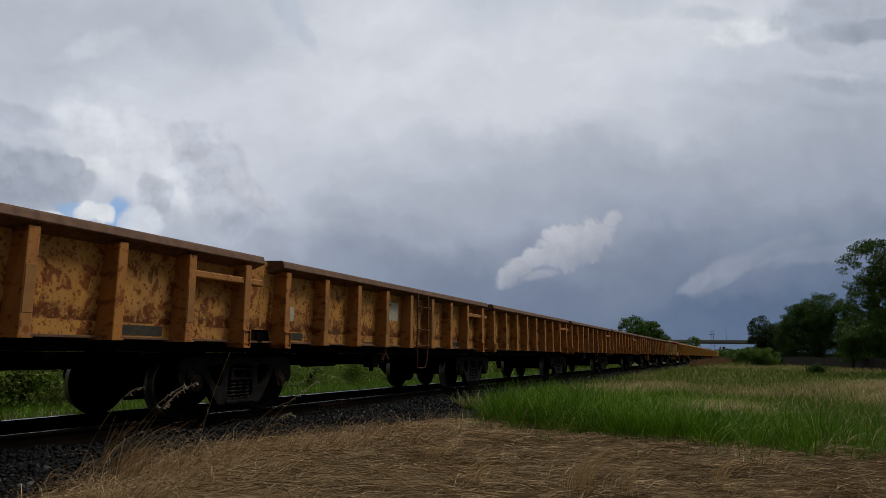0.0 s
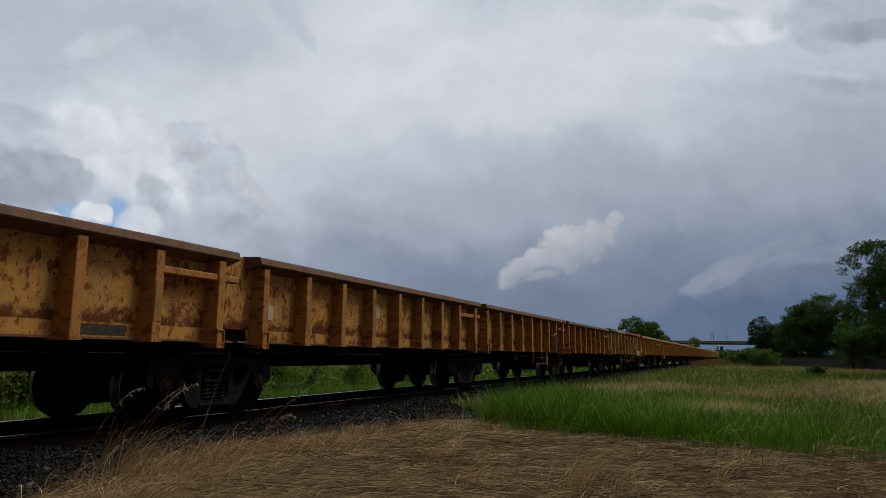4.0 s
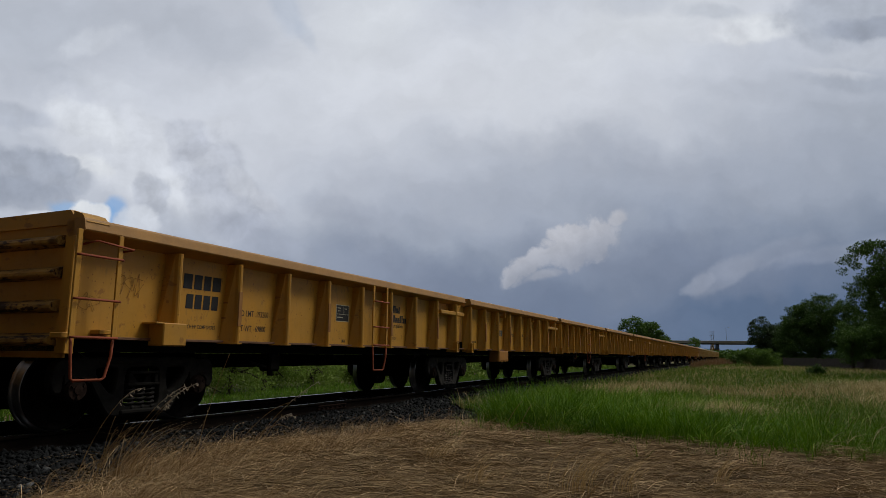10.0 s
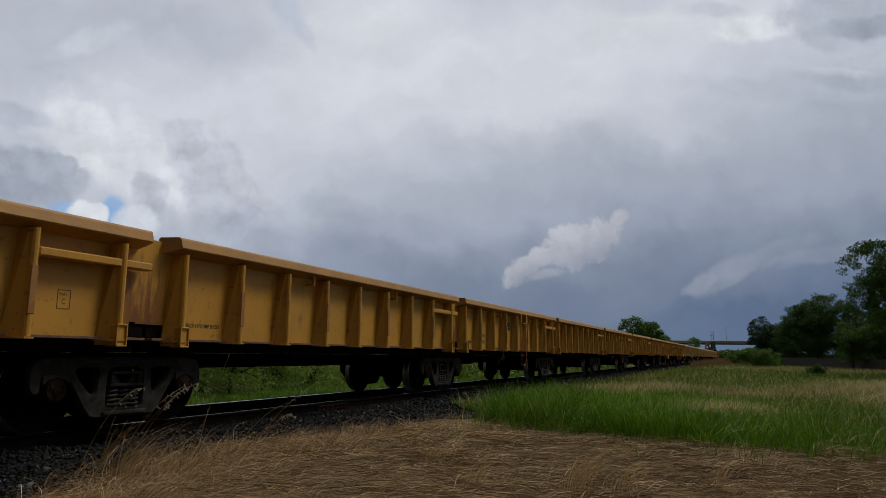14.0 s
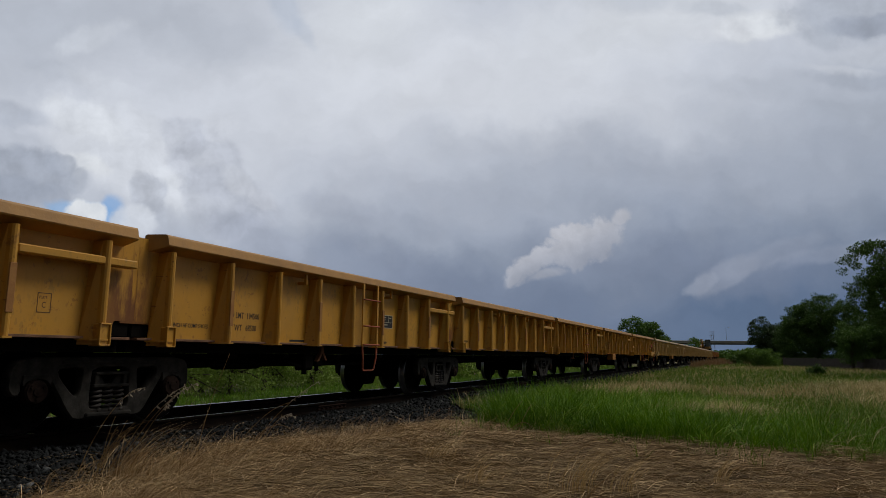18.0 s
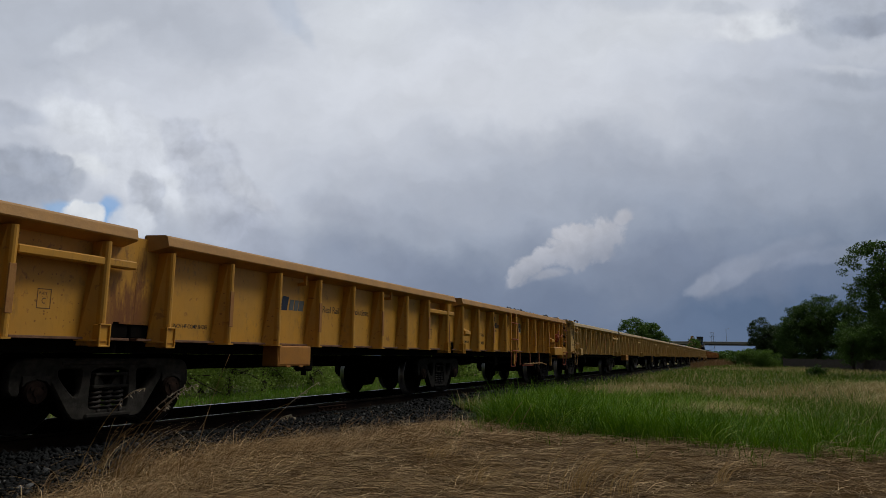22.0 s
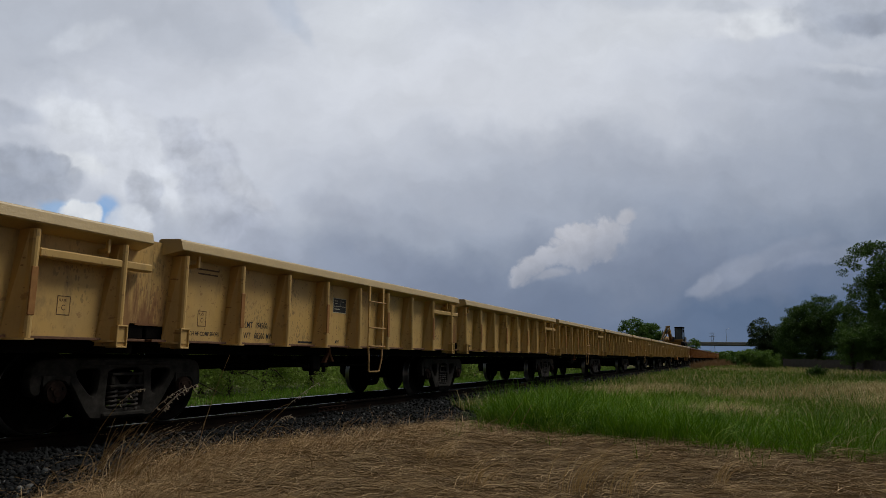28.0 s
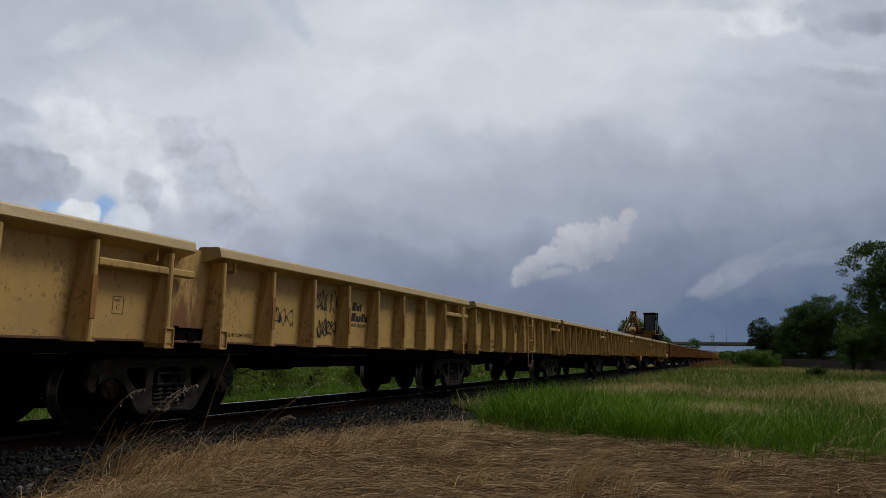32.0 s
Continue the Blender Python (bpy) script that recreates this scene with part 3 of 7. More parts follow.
def low_cloud_material():
    """One small lit cloud before the rest, clear round it."""
    m = Clouds("low_lit_cloud").begun(30.0)
    cover = m.lump(0.208, 0.004, 0.056, 0.030, 24, 0.30, 1.5)
    for cx, cy, rx, ry, turn, crisp in ((0.196, 0.018, 0.030, 0.020, 10, 0.22), (0.236, 0.020, 0.034, 0.018, 8, 0.25), (0.268, 0.046, 0.015, 0.008, 35, 0.5), (0.170, 0.020, 0.011, 0.010, 0, 0.3),
                                        (0.138, -0.026, 0.044, 0.015, 32, 0.30), (0.112, -0.044, 0.022, 0.008, 35, 0.4), (0.155, -0.042, 0.030, 0.008, 12, 0.5)):
        cover = m.math("MAXIMUM", cover, m.lump(cx, cy, rx, ry, turn, crisp * 1.15, 1.5))
    sep = m.node("ShaderNodeSeparateXYZ")
    m.put(sep.inputs[0], m.rough_co)
    side = m.math("SUBTRACT", sep.outputs[1], m.math("MULTIPLY", sep.outputs[0], 0.45))
    bright = m.ramp(side, -0.125, -0.055)
    c = m.mix(bright, m.shaded((0.345, 0.365, 0.425), 0.35), m.shaded((0.475, 0.49, 0.545), 0.35))
    em = m.node("ShaderNodeEmission")
    m.put(em.inputs[0], c)
    see = m.node("ShaderNodeBsdfTransparent")
    mx = m.node("ShaderNodeMixShader")
    thick = m.math("MULTIPLY_ADD", bright, 0.34)
    thick.node.inputs[2].default_value = 0.58
    m.put(mx.inputs[0], m.math("MULTIPLY", cover, thick))
    m.put(mx.inputs[1], see.outputs[0])
    m.put(mx.inputs[2], em.outputs[0])
    m.put(m.out.inputs[0], mx.outputs[0])
    return m.mat


def sky_shell(name, R, mat, left, right, low, high, nu, nv, label):
    """A piece of a great dome round the eye; angles in degrees from the line of sight and from the horizon."""
    s = Shape()
    a0 = math.atan2(-FWD.x, FWD.y)
    for j in range(nv + 1):
        el = radians(low + (high - low) * j / nv)
        for i in range(nu + 1):
            az = a0 + radians(left + (right - left) * i / nu)
            s.v.append((-math.sin(az) * math.cos(el) * R, math.cos(az) * math.cos(el) * R, math.sin(el) * R))
    for j in range(nv):
        for i in range(nu):
            k = j * (nu + 1) + i
            s.f.append((k, k + nu + 1, k + nu + 2, k + 1))
            s.s.append(0)
    me = s.mesh(name, mat, fix=False)
    uv = me.uv_layers.new(name="UVMap")
    flat = []
    for lp in me.loops:
        p = me.vertices[lp.vertex_index].co
        d = max(p.dot(FWD), 0.12 * R)
        flat += [p.dot(RIGHT) / d, p.dot(UP) / d]
    uv.data.foreach_set("uv", flat)
    soft(me)
    ob = new(name, me)
    ob.location = (0, 0, EYE[2])
    return tagged(ob, label, "sky", kind="structure")


SKY = sky_shell("sky_backdrop", 3200.0, sky_material(), 62, -62, -4, 44, 60, 36, "grey and white clouds drifting in a stormy sky")
LOW_CLOUD = sky_shell("cloud_backdrop", 3000.0, low_cloud_material(), -2, -20, 2, 16, 20, 16, "small lit cloud drifting under the grey cover")

# ---- the train ----
TRACK_X, RAIL_Z = -7.75, 0.29
PITCH, END = 9.15, 10.64
PX = 1.35      # half width over the side plates
RIBS = tuple(0.38 + 1.031 * i for i in range(9))
# how far the train has come at each time
RUN = [(0, 0.0), (3, 20.91), (6, 42.08), (9, 63.05), (13, 90.88), (16, 111.63), (17.5, 122.01), (19, 132.35), (21, 146.08), (23, 159.74), (25, 173.34), (28, 193.62), (30, 207.04), (32, 220.41)]
cache = {}
MOVERS = []


def cached(key, make):
    if key not in cache:
        cache[key] = make()
    return cache[key]


def lettering(text, size, mat, wide=0.76):
    """A mesh of letters in the built-in font, upright, facing +x, reading towards +y."""
    def make():
        cu = bpy.data.curves.new("lettering", "FONT")
        cu.body, cu.size, cu.extrude, cu.offset, cu.resolution_u = text, size, 0.0008, size * 0.006, 2
        ob = bpy.data.objects.new("lettering", cu)
        scene.collection.objects.link(ob)
        dg = bpy.context.evaluated_depsgraph_get()
        me = bpy.data.meshes.new_from_object(ob.evaluated_get(dg))
        bpy.data.objects.remove(ob)
        me.transform(Matrix(((0, 0, 1, 0), (wide, 0, 0, 0), (0, 1, 0, 0), (0, 0, 0, 1))))
        me.materials.clear()
        me.materials.append(mat)
        return me
    return cached(("text", text, size, mat.name, wide), make)


def bars(rows, mat, key):
    """Plain bars in place of writing: rows of (y, z, length, height)."""
    def make():
        s = Shape()
        for y, z, w, h in rows:
            s.box((0, y, z), (0.003, y + w, z + h), 0.001)
        return s.mesh("plain_bars", mat)
    return cached(("bars", key, mat.name), make)


def bar_parts(car, rows, mat, label, m):
    """Each bar a part of its own."""
    for y, z, w, h in rows:
        part("plain_bar", bars([(0, 0, w, h)], mat, (round(w, 3), round(h, 3))), car, label, m @ pose(0, y, z))


def blocks(car, sizes, mat, label, m, gap=0.016, slant=0.16):
    """A leaning plain block for each sign of a painted name: sizes (width, height)."""
    y = 0.0
    for w, h in sizes:
        me = cached(("block", round(w, 3), round(h, 3), slant, mat.name), lambda: Shape().prism([(0, 0), (w, 0), (w + slant * h, h), (slant * h, h)], 0.0, 0.003, axis=0).mesh("plain_bar", mat))
        part("plain_bar", me, car, label, m @ pose(0, y, 0))
        y += w + gap


def squiggle(seed, w, h, mat, strokes=3, r=0.012, only=0):
    """One stroke of a sprayed scrawl: loose loops, no letters."""
    def make():
        rnd = random.Random(seed)
        s = Shape()
        for k in range(strokes):
            wide = w / strokes
            keys, turn = [], rnd.uniform(0, 6.28)
            for i in range(rnd.choice((4, 5, 6))):
                turn += rnd.uniform(1.6, 2.9)
                keys.append(Vector((0, wide * (k + 0.5 + 0.62 * math.cos(turn)), h * (0.5 + 0.5 * math.sin(turn) * rnd.uniform(0.6, 1.0)))))
            pts = []
            for i in range(len(keys) - 1):
                p0, p1, p2, p3 = keys[max(i - 1, 0)], keys[i], keys[i + 1], keys[min(i + 2, len(keys) - 1)]
                for j in range(7):
                    t = j / 7
                    pts.append(0.5 * (2 * p1 + (p2 - p0) * t + (2 * p0 - 5 * p1 + 4 * p2 - p3) * t * t + (3 * p1 - p0 - 3 * p2 + p3) * t ** 3))
            pts.append(keys[-1])
            if k != only:
                continue
            band = []
            for i, p in enumerate(pts):
                d = pts[min(i + 1, len(pts) - 1)] - pts[max(i - 1, 0)]
                n = Vector((0, -d.z, d.y)).normalized() * r * (0.75 + 0.35 * math.sin(i * 0.9 + seed))
                lift = Vector((0.0001 * i + 0.0004 * k, 0, 0))
                band += [p + n + lift, p - n + lift]
            s.add(band, [(2 * i, 2 * i + 2, 2 * i + 3, 2 * i + 1) for i in range(len(pts) - 1)])
        return s.mesh("scrawl", mat, fix=False)
    return cached(("scrawl", seed, w, h, only), make)


def scrawl(car, label, m, seed, w, h, mat, strokes=3, r=0.012):
    for k in range(strokes):
        part("scrawl_stroke", squiggle(seed, w, h, mat, strokes, r, k), car, label, m)


def panel_mesh(L, kind, gap0, gap1, notch0, notch1):
    """A side plate 12 mm thick with a notch cut out below at each joint."""
    def make():
        s = Shape()
        z0, z1, zn = 1.0, 2.095, 1.21
        poly = [(gap0, zn if notch0 else z0)]
        if notch0:
            poly += [(0.24, zn), (0.30, z0)]
        if notch1:
            poly += [(L - 0.30, z0), (L - 0.24, zn)]
        poly += [(L - gap1, zn if notch1 else z0), (L - gap1, z1), (gap0, z1)]
        s.prism(poly, PX - 0.012, PX, axis=0)
        return s.mesh("side_plate", JOINED[kind] if kind in JOINED and L == PITCH else PLATE[kind])
    return cached(("panel", L, kind, notch0, notch1), make)


def rib_mesh(kind, foot):
    """Folded-plate post, wings flaring towards the foot: narrow and round outside on newer cars, broad and flat on the old ones."""
    def make():
        s = Shape()
        old = kind in ("rusty", "worn")
        f = 0.062 if old else 0.034

        def ring(w, z):
            if old:
                return [(PX, -w, z), (1.53, -f - 0.006, z), (1.550, -f, z), (1.556, -f + 0.010, z), (1.556, 0.0, z), (1.556, f - 0.010, z), (1.550, f, z), (1.53, f + 0.006, z), (PX, w, z)]
            return [(PX, -w, z), (1.49, -f - 0.014, z), (1.532, -f - 0.004, z), (1.551, -f * 0.6, z), (1.558, 0.0, z), (1.551, f * 0.6, z), (1.532, f + 0.004, z), (1.49, f + 0.014, z), (PX, w, z)]
        z0 = 0.94 if foot else 1.005
        vs = ring(0.12 if old else 0.155, z0) + ring(0.082 if old else 0.055, 2.06)
        n = 9
        s.add(vs, [(i, (i + 1) % n, n + (i + 1) % n, n + i) for i in range(n)] + [tuple(range(n - 1, -1, -1)), tuple(range(n, 2 * n))])
        s.prism([(PX, -0.185), (1.50, -0.12), (1.572, -f - 0.012), (1.572, f + 0.012), (1.50, 0.085), (PX, 0.12)], 0.985, 1.003, axis=2)
        if foot:
            # open cap plate with a raised rim
            s.box((1.40, -0.062, 0.925), (1.560, 0.070, 1.165), 0.010)
            for b in ((-0.068, 0.925, -0.050, 1.170), (0.058, 0.925, 0.076, 1.170), (-0.068, 1.152, 0.076, 1.170), (-0.068, 0.925, 0.076, 0.943)):
                s.box((1.545, b[0], b[1]), (1.582, b[2], b[3]), 0.004)
        me = s.mesh("side_post", PAINT[kind])
        return me
    return cached(("rib", kind, foot), make)


def patch_mesh(kind):
    def make():
        s = Shape()
        half = 0.055 if kind == "rusty" else 0.036
        s.box((1.545, -half, 1.22), (1.561, half, 1.69), 0.006)
        return s.mesh("post_doubler", DOUBLER)
    return cached(("patch", kind), make)


LIFT = {"rusty": 0.0, "yellow": 0.025, "cream": 0.02, "worn": 0.055}


def chord_mesh(L, kind, a, b, mat=None, lab=""):
    def make():
        s = Shape()
        poly = [(1.30, 2.10), (PX + 0.005, 2.03), (1.560, 2.082), (1.585, 2.090), (1.594, 2.104), (1.572, 2.205), (1.560, 2.225), (1.54, 2.232), (1.32, 2.232), (1.30, 2.215)]
        if kind == "rusty":
            poly = [(x, z - 0.014 if z > 2.15 else (z + 0.012 if x > 1.5 else z)) for x, z in poly]
        n = len(poly)
        slant = 0.34 if abs(a - 0.14) < 1e-6 else 0.0
        vs = [(x, a + slant * (x - 1.30), z) for x, z in poly] + [(x, b, z) for x, z in poly]
        s.add(vs, [(i, (i + 1) % n, n + (i + 1) % n, n + i) for i in range(n)] + [tuple(range(n - 1, -1, -1)), tuple(range(n, 2 * n))])
        return s.mesh("top_chord", mat or CHORD[kind])
    return cached(("chord", L, kind, a, b, lab), make)


def ladder(car, y, kind, drop=True, rungs=(1.03, 1.36, 1.83)):
    la = part("ladder", cached(("lrails", kind), lambda: Shape().box((1.575, -0.028, 1.0), (1.60, 0.028, 2.12), 0.004).box((1.575, 0.472, 1.0), (1.60, 0.528, 2.12), 0.004).mesh("ladder", RUNG[kind] if kind in ("worn", "rusty") else PAINT[kind])), car, "", pose(0, y, 0))
    rung = cached(("rung", kind), lambda: soft(Shape().tube([(1.61, -0.03, 0), (1.64, 0.0, 0), (1.64, 0.5, 0), (1.61, 0.53, 0)], 0.014, 7).mesh("rung", RUNG[kind])))
    for z in rungs:
        part("rung", rung, la, "rusty round rung", pose(0, 0, z))
    if drop:
        st = cached(("stirrup", kind), lambda: soft(Shape().tube([(1.585, 0, 1.02), (1.585, 0.02, 0.82), (1.565, 0.055, 0.600), (1.56, 0.085, 0.575), (1.56, 0.415, 0.575), (1.565, 0.445, 0.600), (1.585, 0.49, 0.82), (1.585, 0.5, 1.02)], 0.016, 6).mesh("step_stirrup", RUNG[kind])))
        part("step_stirrup", st, la, "bent bar step")
    return la


def underframe(car, L):
    """Floor frame, centre sill and cross bearers, each a part."""
    uf = part("underframe", cached(("under", L), lambda: Shape().box((-1.22, 0.06, 0.86), (1.22, L - 0.06, 0.995), 0.01).mesh("underframe", DARK)), car, "underframe, its black taking in the shade below the wagon")
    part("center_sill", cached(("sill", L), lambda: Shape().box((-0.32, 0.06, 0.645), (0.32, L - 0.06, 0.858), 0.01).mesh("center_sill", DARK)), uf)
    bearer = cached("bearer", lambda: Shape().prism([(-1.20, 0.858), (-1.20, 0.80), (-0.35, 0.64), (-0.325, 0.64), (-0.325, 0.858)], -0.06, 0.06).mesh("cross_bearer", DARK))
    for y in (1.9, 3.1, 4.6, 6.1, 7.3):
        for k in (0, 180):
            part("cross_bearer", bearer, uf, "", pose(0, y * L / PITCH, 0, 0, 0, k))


def brake_gear(car, which):
    """Air tank, pipes and rods below the floor."""
    if which in (1, 3):
        tank = cached("tank", lambda: soft(Shape().turned([(-0.52, 0.05), (-0.50, 0.14), (-0.46, 0.18), (0.46, 0.18), (0.50, 0.14), (0.52, 0.05)], 18, axis=1).mesh("air_tank", DARK)))
        part("air_tank", tank, car, "", pose(0.55, 2.7, 0.80))
        pipe = cached("pipe", lambda: soft(Shape().tube([(0.9, 3.1, 0.76), (1.0, 3.4, 0.69), (1.0, 5.6, 0.69), (0.9, 5.9, 0.74), (0.7, 6.3, 0.80)], 0.02, 6).tube([(0.7, 1.2, 0.76), (0.75, 2.0, 0.70), (0.75, 4.9, 0.70)], 0.016, 6).mesh("brake_pipe", DARK)))
        part("brake_pipe", pipe, car)
    if which in (2, 3):
        valve = cached("valve", lambda: Shape().box((1.0, 0, 0.60), (1.22, 0.26, 0.86), 0.03).tube([(1.12, 0.13, 0.6), (1.12, 0.13, 0.53)], 0.045, 8).tube([(1.1, -0.3, 0.72), (1.15, 0.0, 0.66)], 0.03, 6).mesh("brake_valve", DARK))
        part("brake_valve", valve, car, "", pose(0, 3.55, 0))
    rod = cached("rod", lambda: soft(Shape().tube([(0.25, 0.9, 0.69), (0.25, 8.2, 0.69)], 0.016, 6).mesh("brake_rod", DARK)))
    part("brake_rod", rod, car)


def hook_mesh(kind):
    return cached(("hook", kind), lambda: Shape().box((PX, -0.012, 1.88), (1.50, 0.012, 1.93), 0.004).box((1.47, -0.018, 1.88), (1.515, 0.018, 2.08), 0.005).mesh("tie_bracket", PAINT[kind]))


def lay(car, me, y, z, x=PX + 0.0015, name="lettering", label=""):
    part(name, me, car, label, pose(x, y, z))


def stencil_panel(car, y, z=1.56, w=0.37, h=0.25):
    me = cached(("stencil", w, h), lambda: Shape().box((PX - 0.001, 0, 0), (PX + 0.004, w, h), 0.001).mesh("stencil_panel", INK))
    p = part("stencil_panel", me, car, "black stencil panel with pale lines", pose(0, y, z))
    ln = cached(("stencil_lines", w, h), lambda: Shape().box((PX + 0.004, 0.01, h * 0.42), (PX + 0.0055, w - 0.01, h * 0.45), 0.0004).box((PX + 0.004, w * 0.58, h * 0.45), (PX + 0.0055, w * 0.60, h - 0.01), 0.0004).box((PX + 0.004, 0.03, h * 0.8), (PX + 0.0055, 0.13, h * 0.85), 0.0004).box((PX + 0.004, 0.04, h * 0.62), (PX + 0.0055, 0.12, h * 0.66), 0.0004).box((PX + 0.004, w * 0.66, h * 0.78), (PX + 0.0055, w * 0.86, h * 0.83), 0.0004).box((PX + 0.004, 0.03, h * 0.2), (PX + 0.0055, 0.20, h * 0.26), 0.0004).mesh("panel_lines", PALE))
    part("panel_lines", ln, p, "thin pale lines")
    rim = cached(("stencil_rim", w, h), lambda: Shape().box((PX - 0.001, -0.012, -0.012), (PX + 0.003, w + 0.012, h + 0.012), 0.0006).mesh("panel_border", PALE))
    part("panel_border", rim, p, "thin pale border")


HEAD_RIBS = tuple(1.37 + 1.078 * i for i in range(9))
TAIL_RIBS = {"worn": tuple(0.40 + 1.085 * i for i in range(9)), "yellow": (0.38, 1.47, 2.58, 3.66, 4.72, 5.81, 6.60, 7.60, 8.30, 9.04, 9.77)}


def car_shell(kind, L, label, near_gap=0.03, start=True, end=True, chord_marks=None):
    """One section of the train without its lettering. start, end: whether that end is a joint with the next section."""
    car = thing("gondola_car", label, "railway wagon", "wagons of the train")
    n0, n1 = start, end
    side = panel_mesh(L, kind, near_gap, near_gap, n0, n1)
    flip = pose(0, L, 0, 0, 0, 180)
    part("side_plate", side, car)
    part("side_plate", side, car, "", flip)
    ribs = list(RIBS if L == PITCH else (HEAD_RIBS if end else TAIL_RIBS["yellow" if kind == "yellow" else "worn"]))
    if L == PITCH:
        ribs = [y + (0.04 if kind == "rusty" else 0.0) for y in ribs]
    joint_ribs = ([ribs[0]] if start else []) + ([ribs[-1]] if end else [])
    for y in ribs:
        foot = y in joint_ribs
        part("side_post", rib_mesh(kind, foot), car, "", pose(0, y, 0))
        part("side_post", rib_mesh(kind, foot), car, "", flip @ pose(0, L - y, 0))
    for k, y in enumerate(ribs[1:-1]):
        if k % 2 == (1 if not end and kind != "worn" else 0):
            part("post_doubler", patch_mesh(kind), car, "browner doubler plate", pose(0, y, 0))
    a = 0.14 if start else 0.0
    b = L - 0.20 if end else L
    up = pose(0, 0, LIFT[kind])
    if chord_marks:
        cut = chord_marks
        part("top_chord", chord_mesh(L, kind, a, 1.85, CHORD["rusty"], "brown"), car, "rusted brown top chord", up)
        part("top_chord", chord_mesh(L, kind, 1.854, cut[0]), car, "", up)
        part("top_chord", chord_mesh(L, kind, cut[0] + 0.004, cut[1], RED, "red"), car, "faded red top chord", up)
        part("top_chord", chord_mesh(L, kind, cut[1] + 0.004, b), car, "", up)
    else:
        part("top_chord", chord_mesh(L, kind, a, b), car, "", up)
    part("top_chord", chord_mesh(L, kind, L - b, L - a), car, "", up @ flip)
    underframe(car, L)
    # added black block behind the notches, in place of the shade in the joint
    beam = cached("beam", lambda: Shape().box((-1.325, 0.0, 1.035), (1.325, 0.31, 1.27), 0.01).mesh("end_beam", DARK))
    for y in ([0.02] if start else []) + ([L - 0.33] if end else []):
        part("end_beam", beam, car, "black block in place of the shade inside the joint opening", pose(0, y, 0))
    part("floor_plate", cached(("floor", L), lambda: Shape().box((-1.40, 0.05, 1.0), (1.40, L - 0.05, 1.03), 0.004).mesh("floor_plate", CHORD["rusty"])), car)
    if end:
        bar = cached(("bar", kind), lambda: Shape().box((1.40, 7.64, 1.795), (1.535, 9.02, 1.885), 0.014).mesh("push_bar", PAINT[kind]))
        part("push_bar", bar, car, "", pose(0, L - PITCH, 0))
    if start:
        # corner plate that overlaps the section ahead, bent inward
        cp = cached(("corner", kind), lambda: Shape().prism([(PX - 0.002, -0.16), (PX - 0.015, -0.16), (PX - 0.015, 0.34), (PX - 0.002, 0.34)], 1.19, 2.20, axis=2).mesh("corner_plate", JOINED[kind] if kind in JOINED else PLATE[kind]))
        part("corner_plate", cp, car)
    else:
        bulkhead(car, kind, 0.0, 1)
    if not end:
        bulkhead(car, kind, L, -1)
    return car, ribs


def bulkhead(car, kind, y, sgn):
    """The closed end of a wagon: a plate with three outside stiffeners and a raised top."""
    def make():
        s = Shape()
        s.box((-PX, 0.06, 0.80), (PX, 0.09, 2.30), 0.006)
        s.prism([(-1.44, 2.20), (1.44, 2.20), (1.30, 2.36), (-1.30, 2.36)], 0.03, 0.12)
        s.box((-1.44, 0.0, 0.84), (-1.30, 0.11, 2.24), 0.01)
        s.box((1.30, 0.0, 0.84), (1.44, 0.11, 2.24), 0.01)
        s.prism([(1.37, 2.212), (1.585, 2.212), (1.50, 2.30), (1.37, 2.34)], 0.02, 0.30)
        return s.mesh("end_plate", PLATE[kind])
    m = pose(0, y, 0) if sgn > 0 else pose(0, y, 0, 0, 0, 180)
    b = part("end_plate", cached(("bulk", kind), make), car, "", m)
    st = cached(("stiff", kind), lambda: Shape().prism([(0.06, 0.0), (-0.055, 0.02), (-0.075, 0.04), (-0.075, 0.07), (-0.055, 0.10), (0.06, 0.14)], -1.26, 1.26, axis=0).mesh("end_stiffener", STAINED["soot" if kind == "cream" else "yellow"]))
    for z in (0.92, 1.27, 1.62, 1.96):
        part("end_stiffener", st, b, "stained stiffener", pose(0, 0, z))


def coupler(car, y, sgn):
    me = cached("coupler", lambda: Shape().box((-0.12, -0.62, 0.70), (0.12, 0.2, 0.92), 0.03).box((-0.20, -0.72, 0.68), (0.16, -0.5, 0.96), 0.05).mesh("coupler", DARK))
    part("coupler", me, car, "", pose(0, y, 0) if sgn > 0 else pose(0, y, 0, 0, 0, 180))


def brake_bracket(car, y):
    """A bent strap under the side sill with a slack adjuster hung in it."""
    me = cached("bracket", lambda: Shape().prism([(0.10, 0.99), (0.16, 0.99), (0.165, 0.90), (0.27, 0.76), (0.22, 0.755), (0.13, 0.87), (0.04, 0.745), (-0.02, 0.74), (0.095, 0.90)], 1.20, 1.27, 0).mesh("brake_bracket", RUNG["rusty"]))
    b = part("brake_bracket", me, car, "rusty bent strap", pose(0, y, 0))
    body = cached("adjuster", lambda: Shape().box((1.10, 0.02, 0.66), (1.22, 0.22, 0.80), 0.025).tube([(1.16, 0.12, 0.66), (1.16, 0.12, 0.58)], 0.035, 8).tube([(1.16, -0.35, 0.70), (1.16, 0.04, 0.72)], 0.018, 6).mesh("slack_adjuster", DARK))
    part("slack_adjuster", body, b, "black slack adjuster")


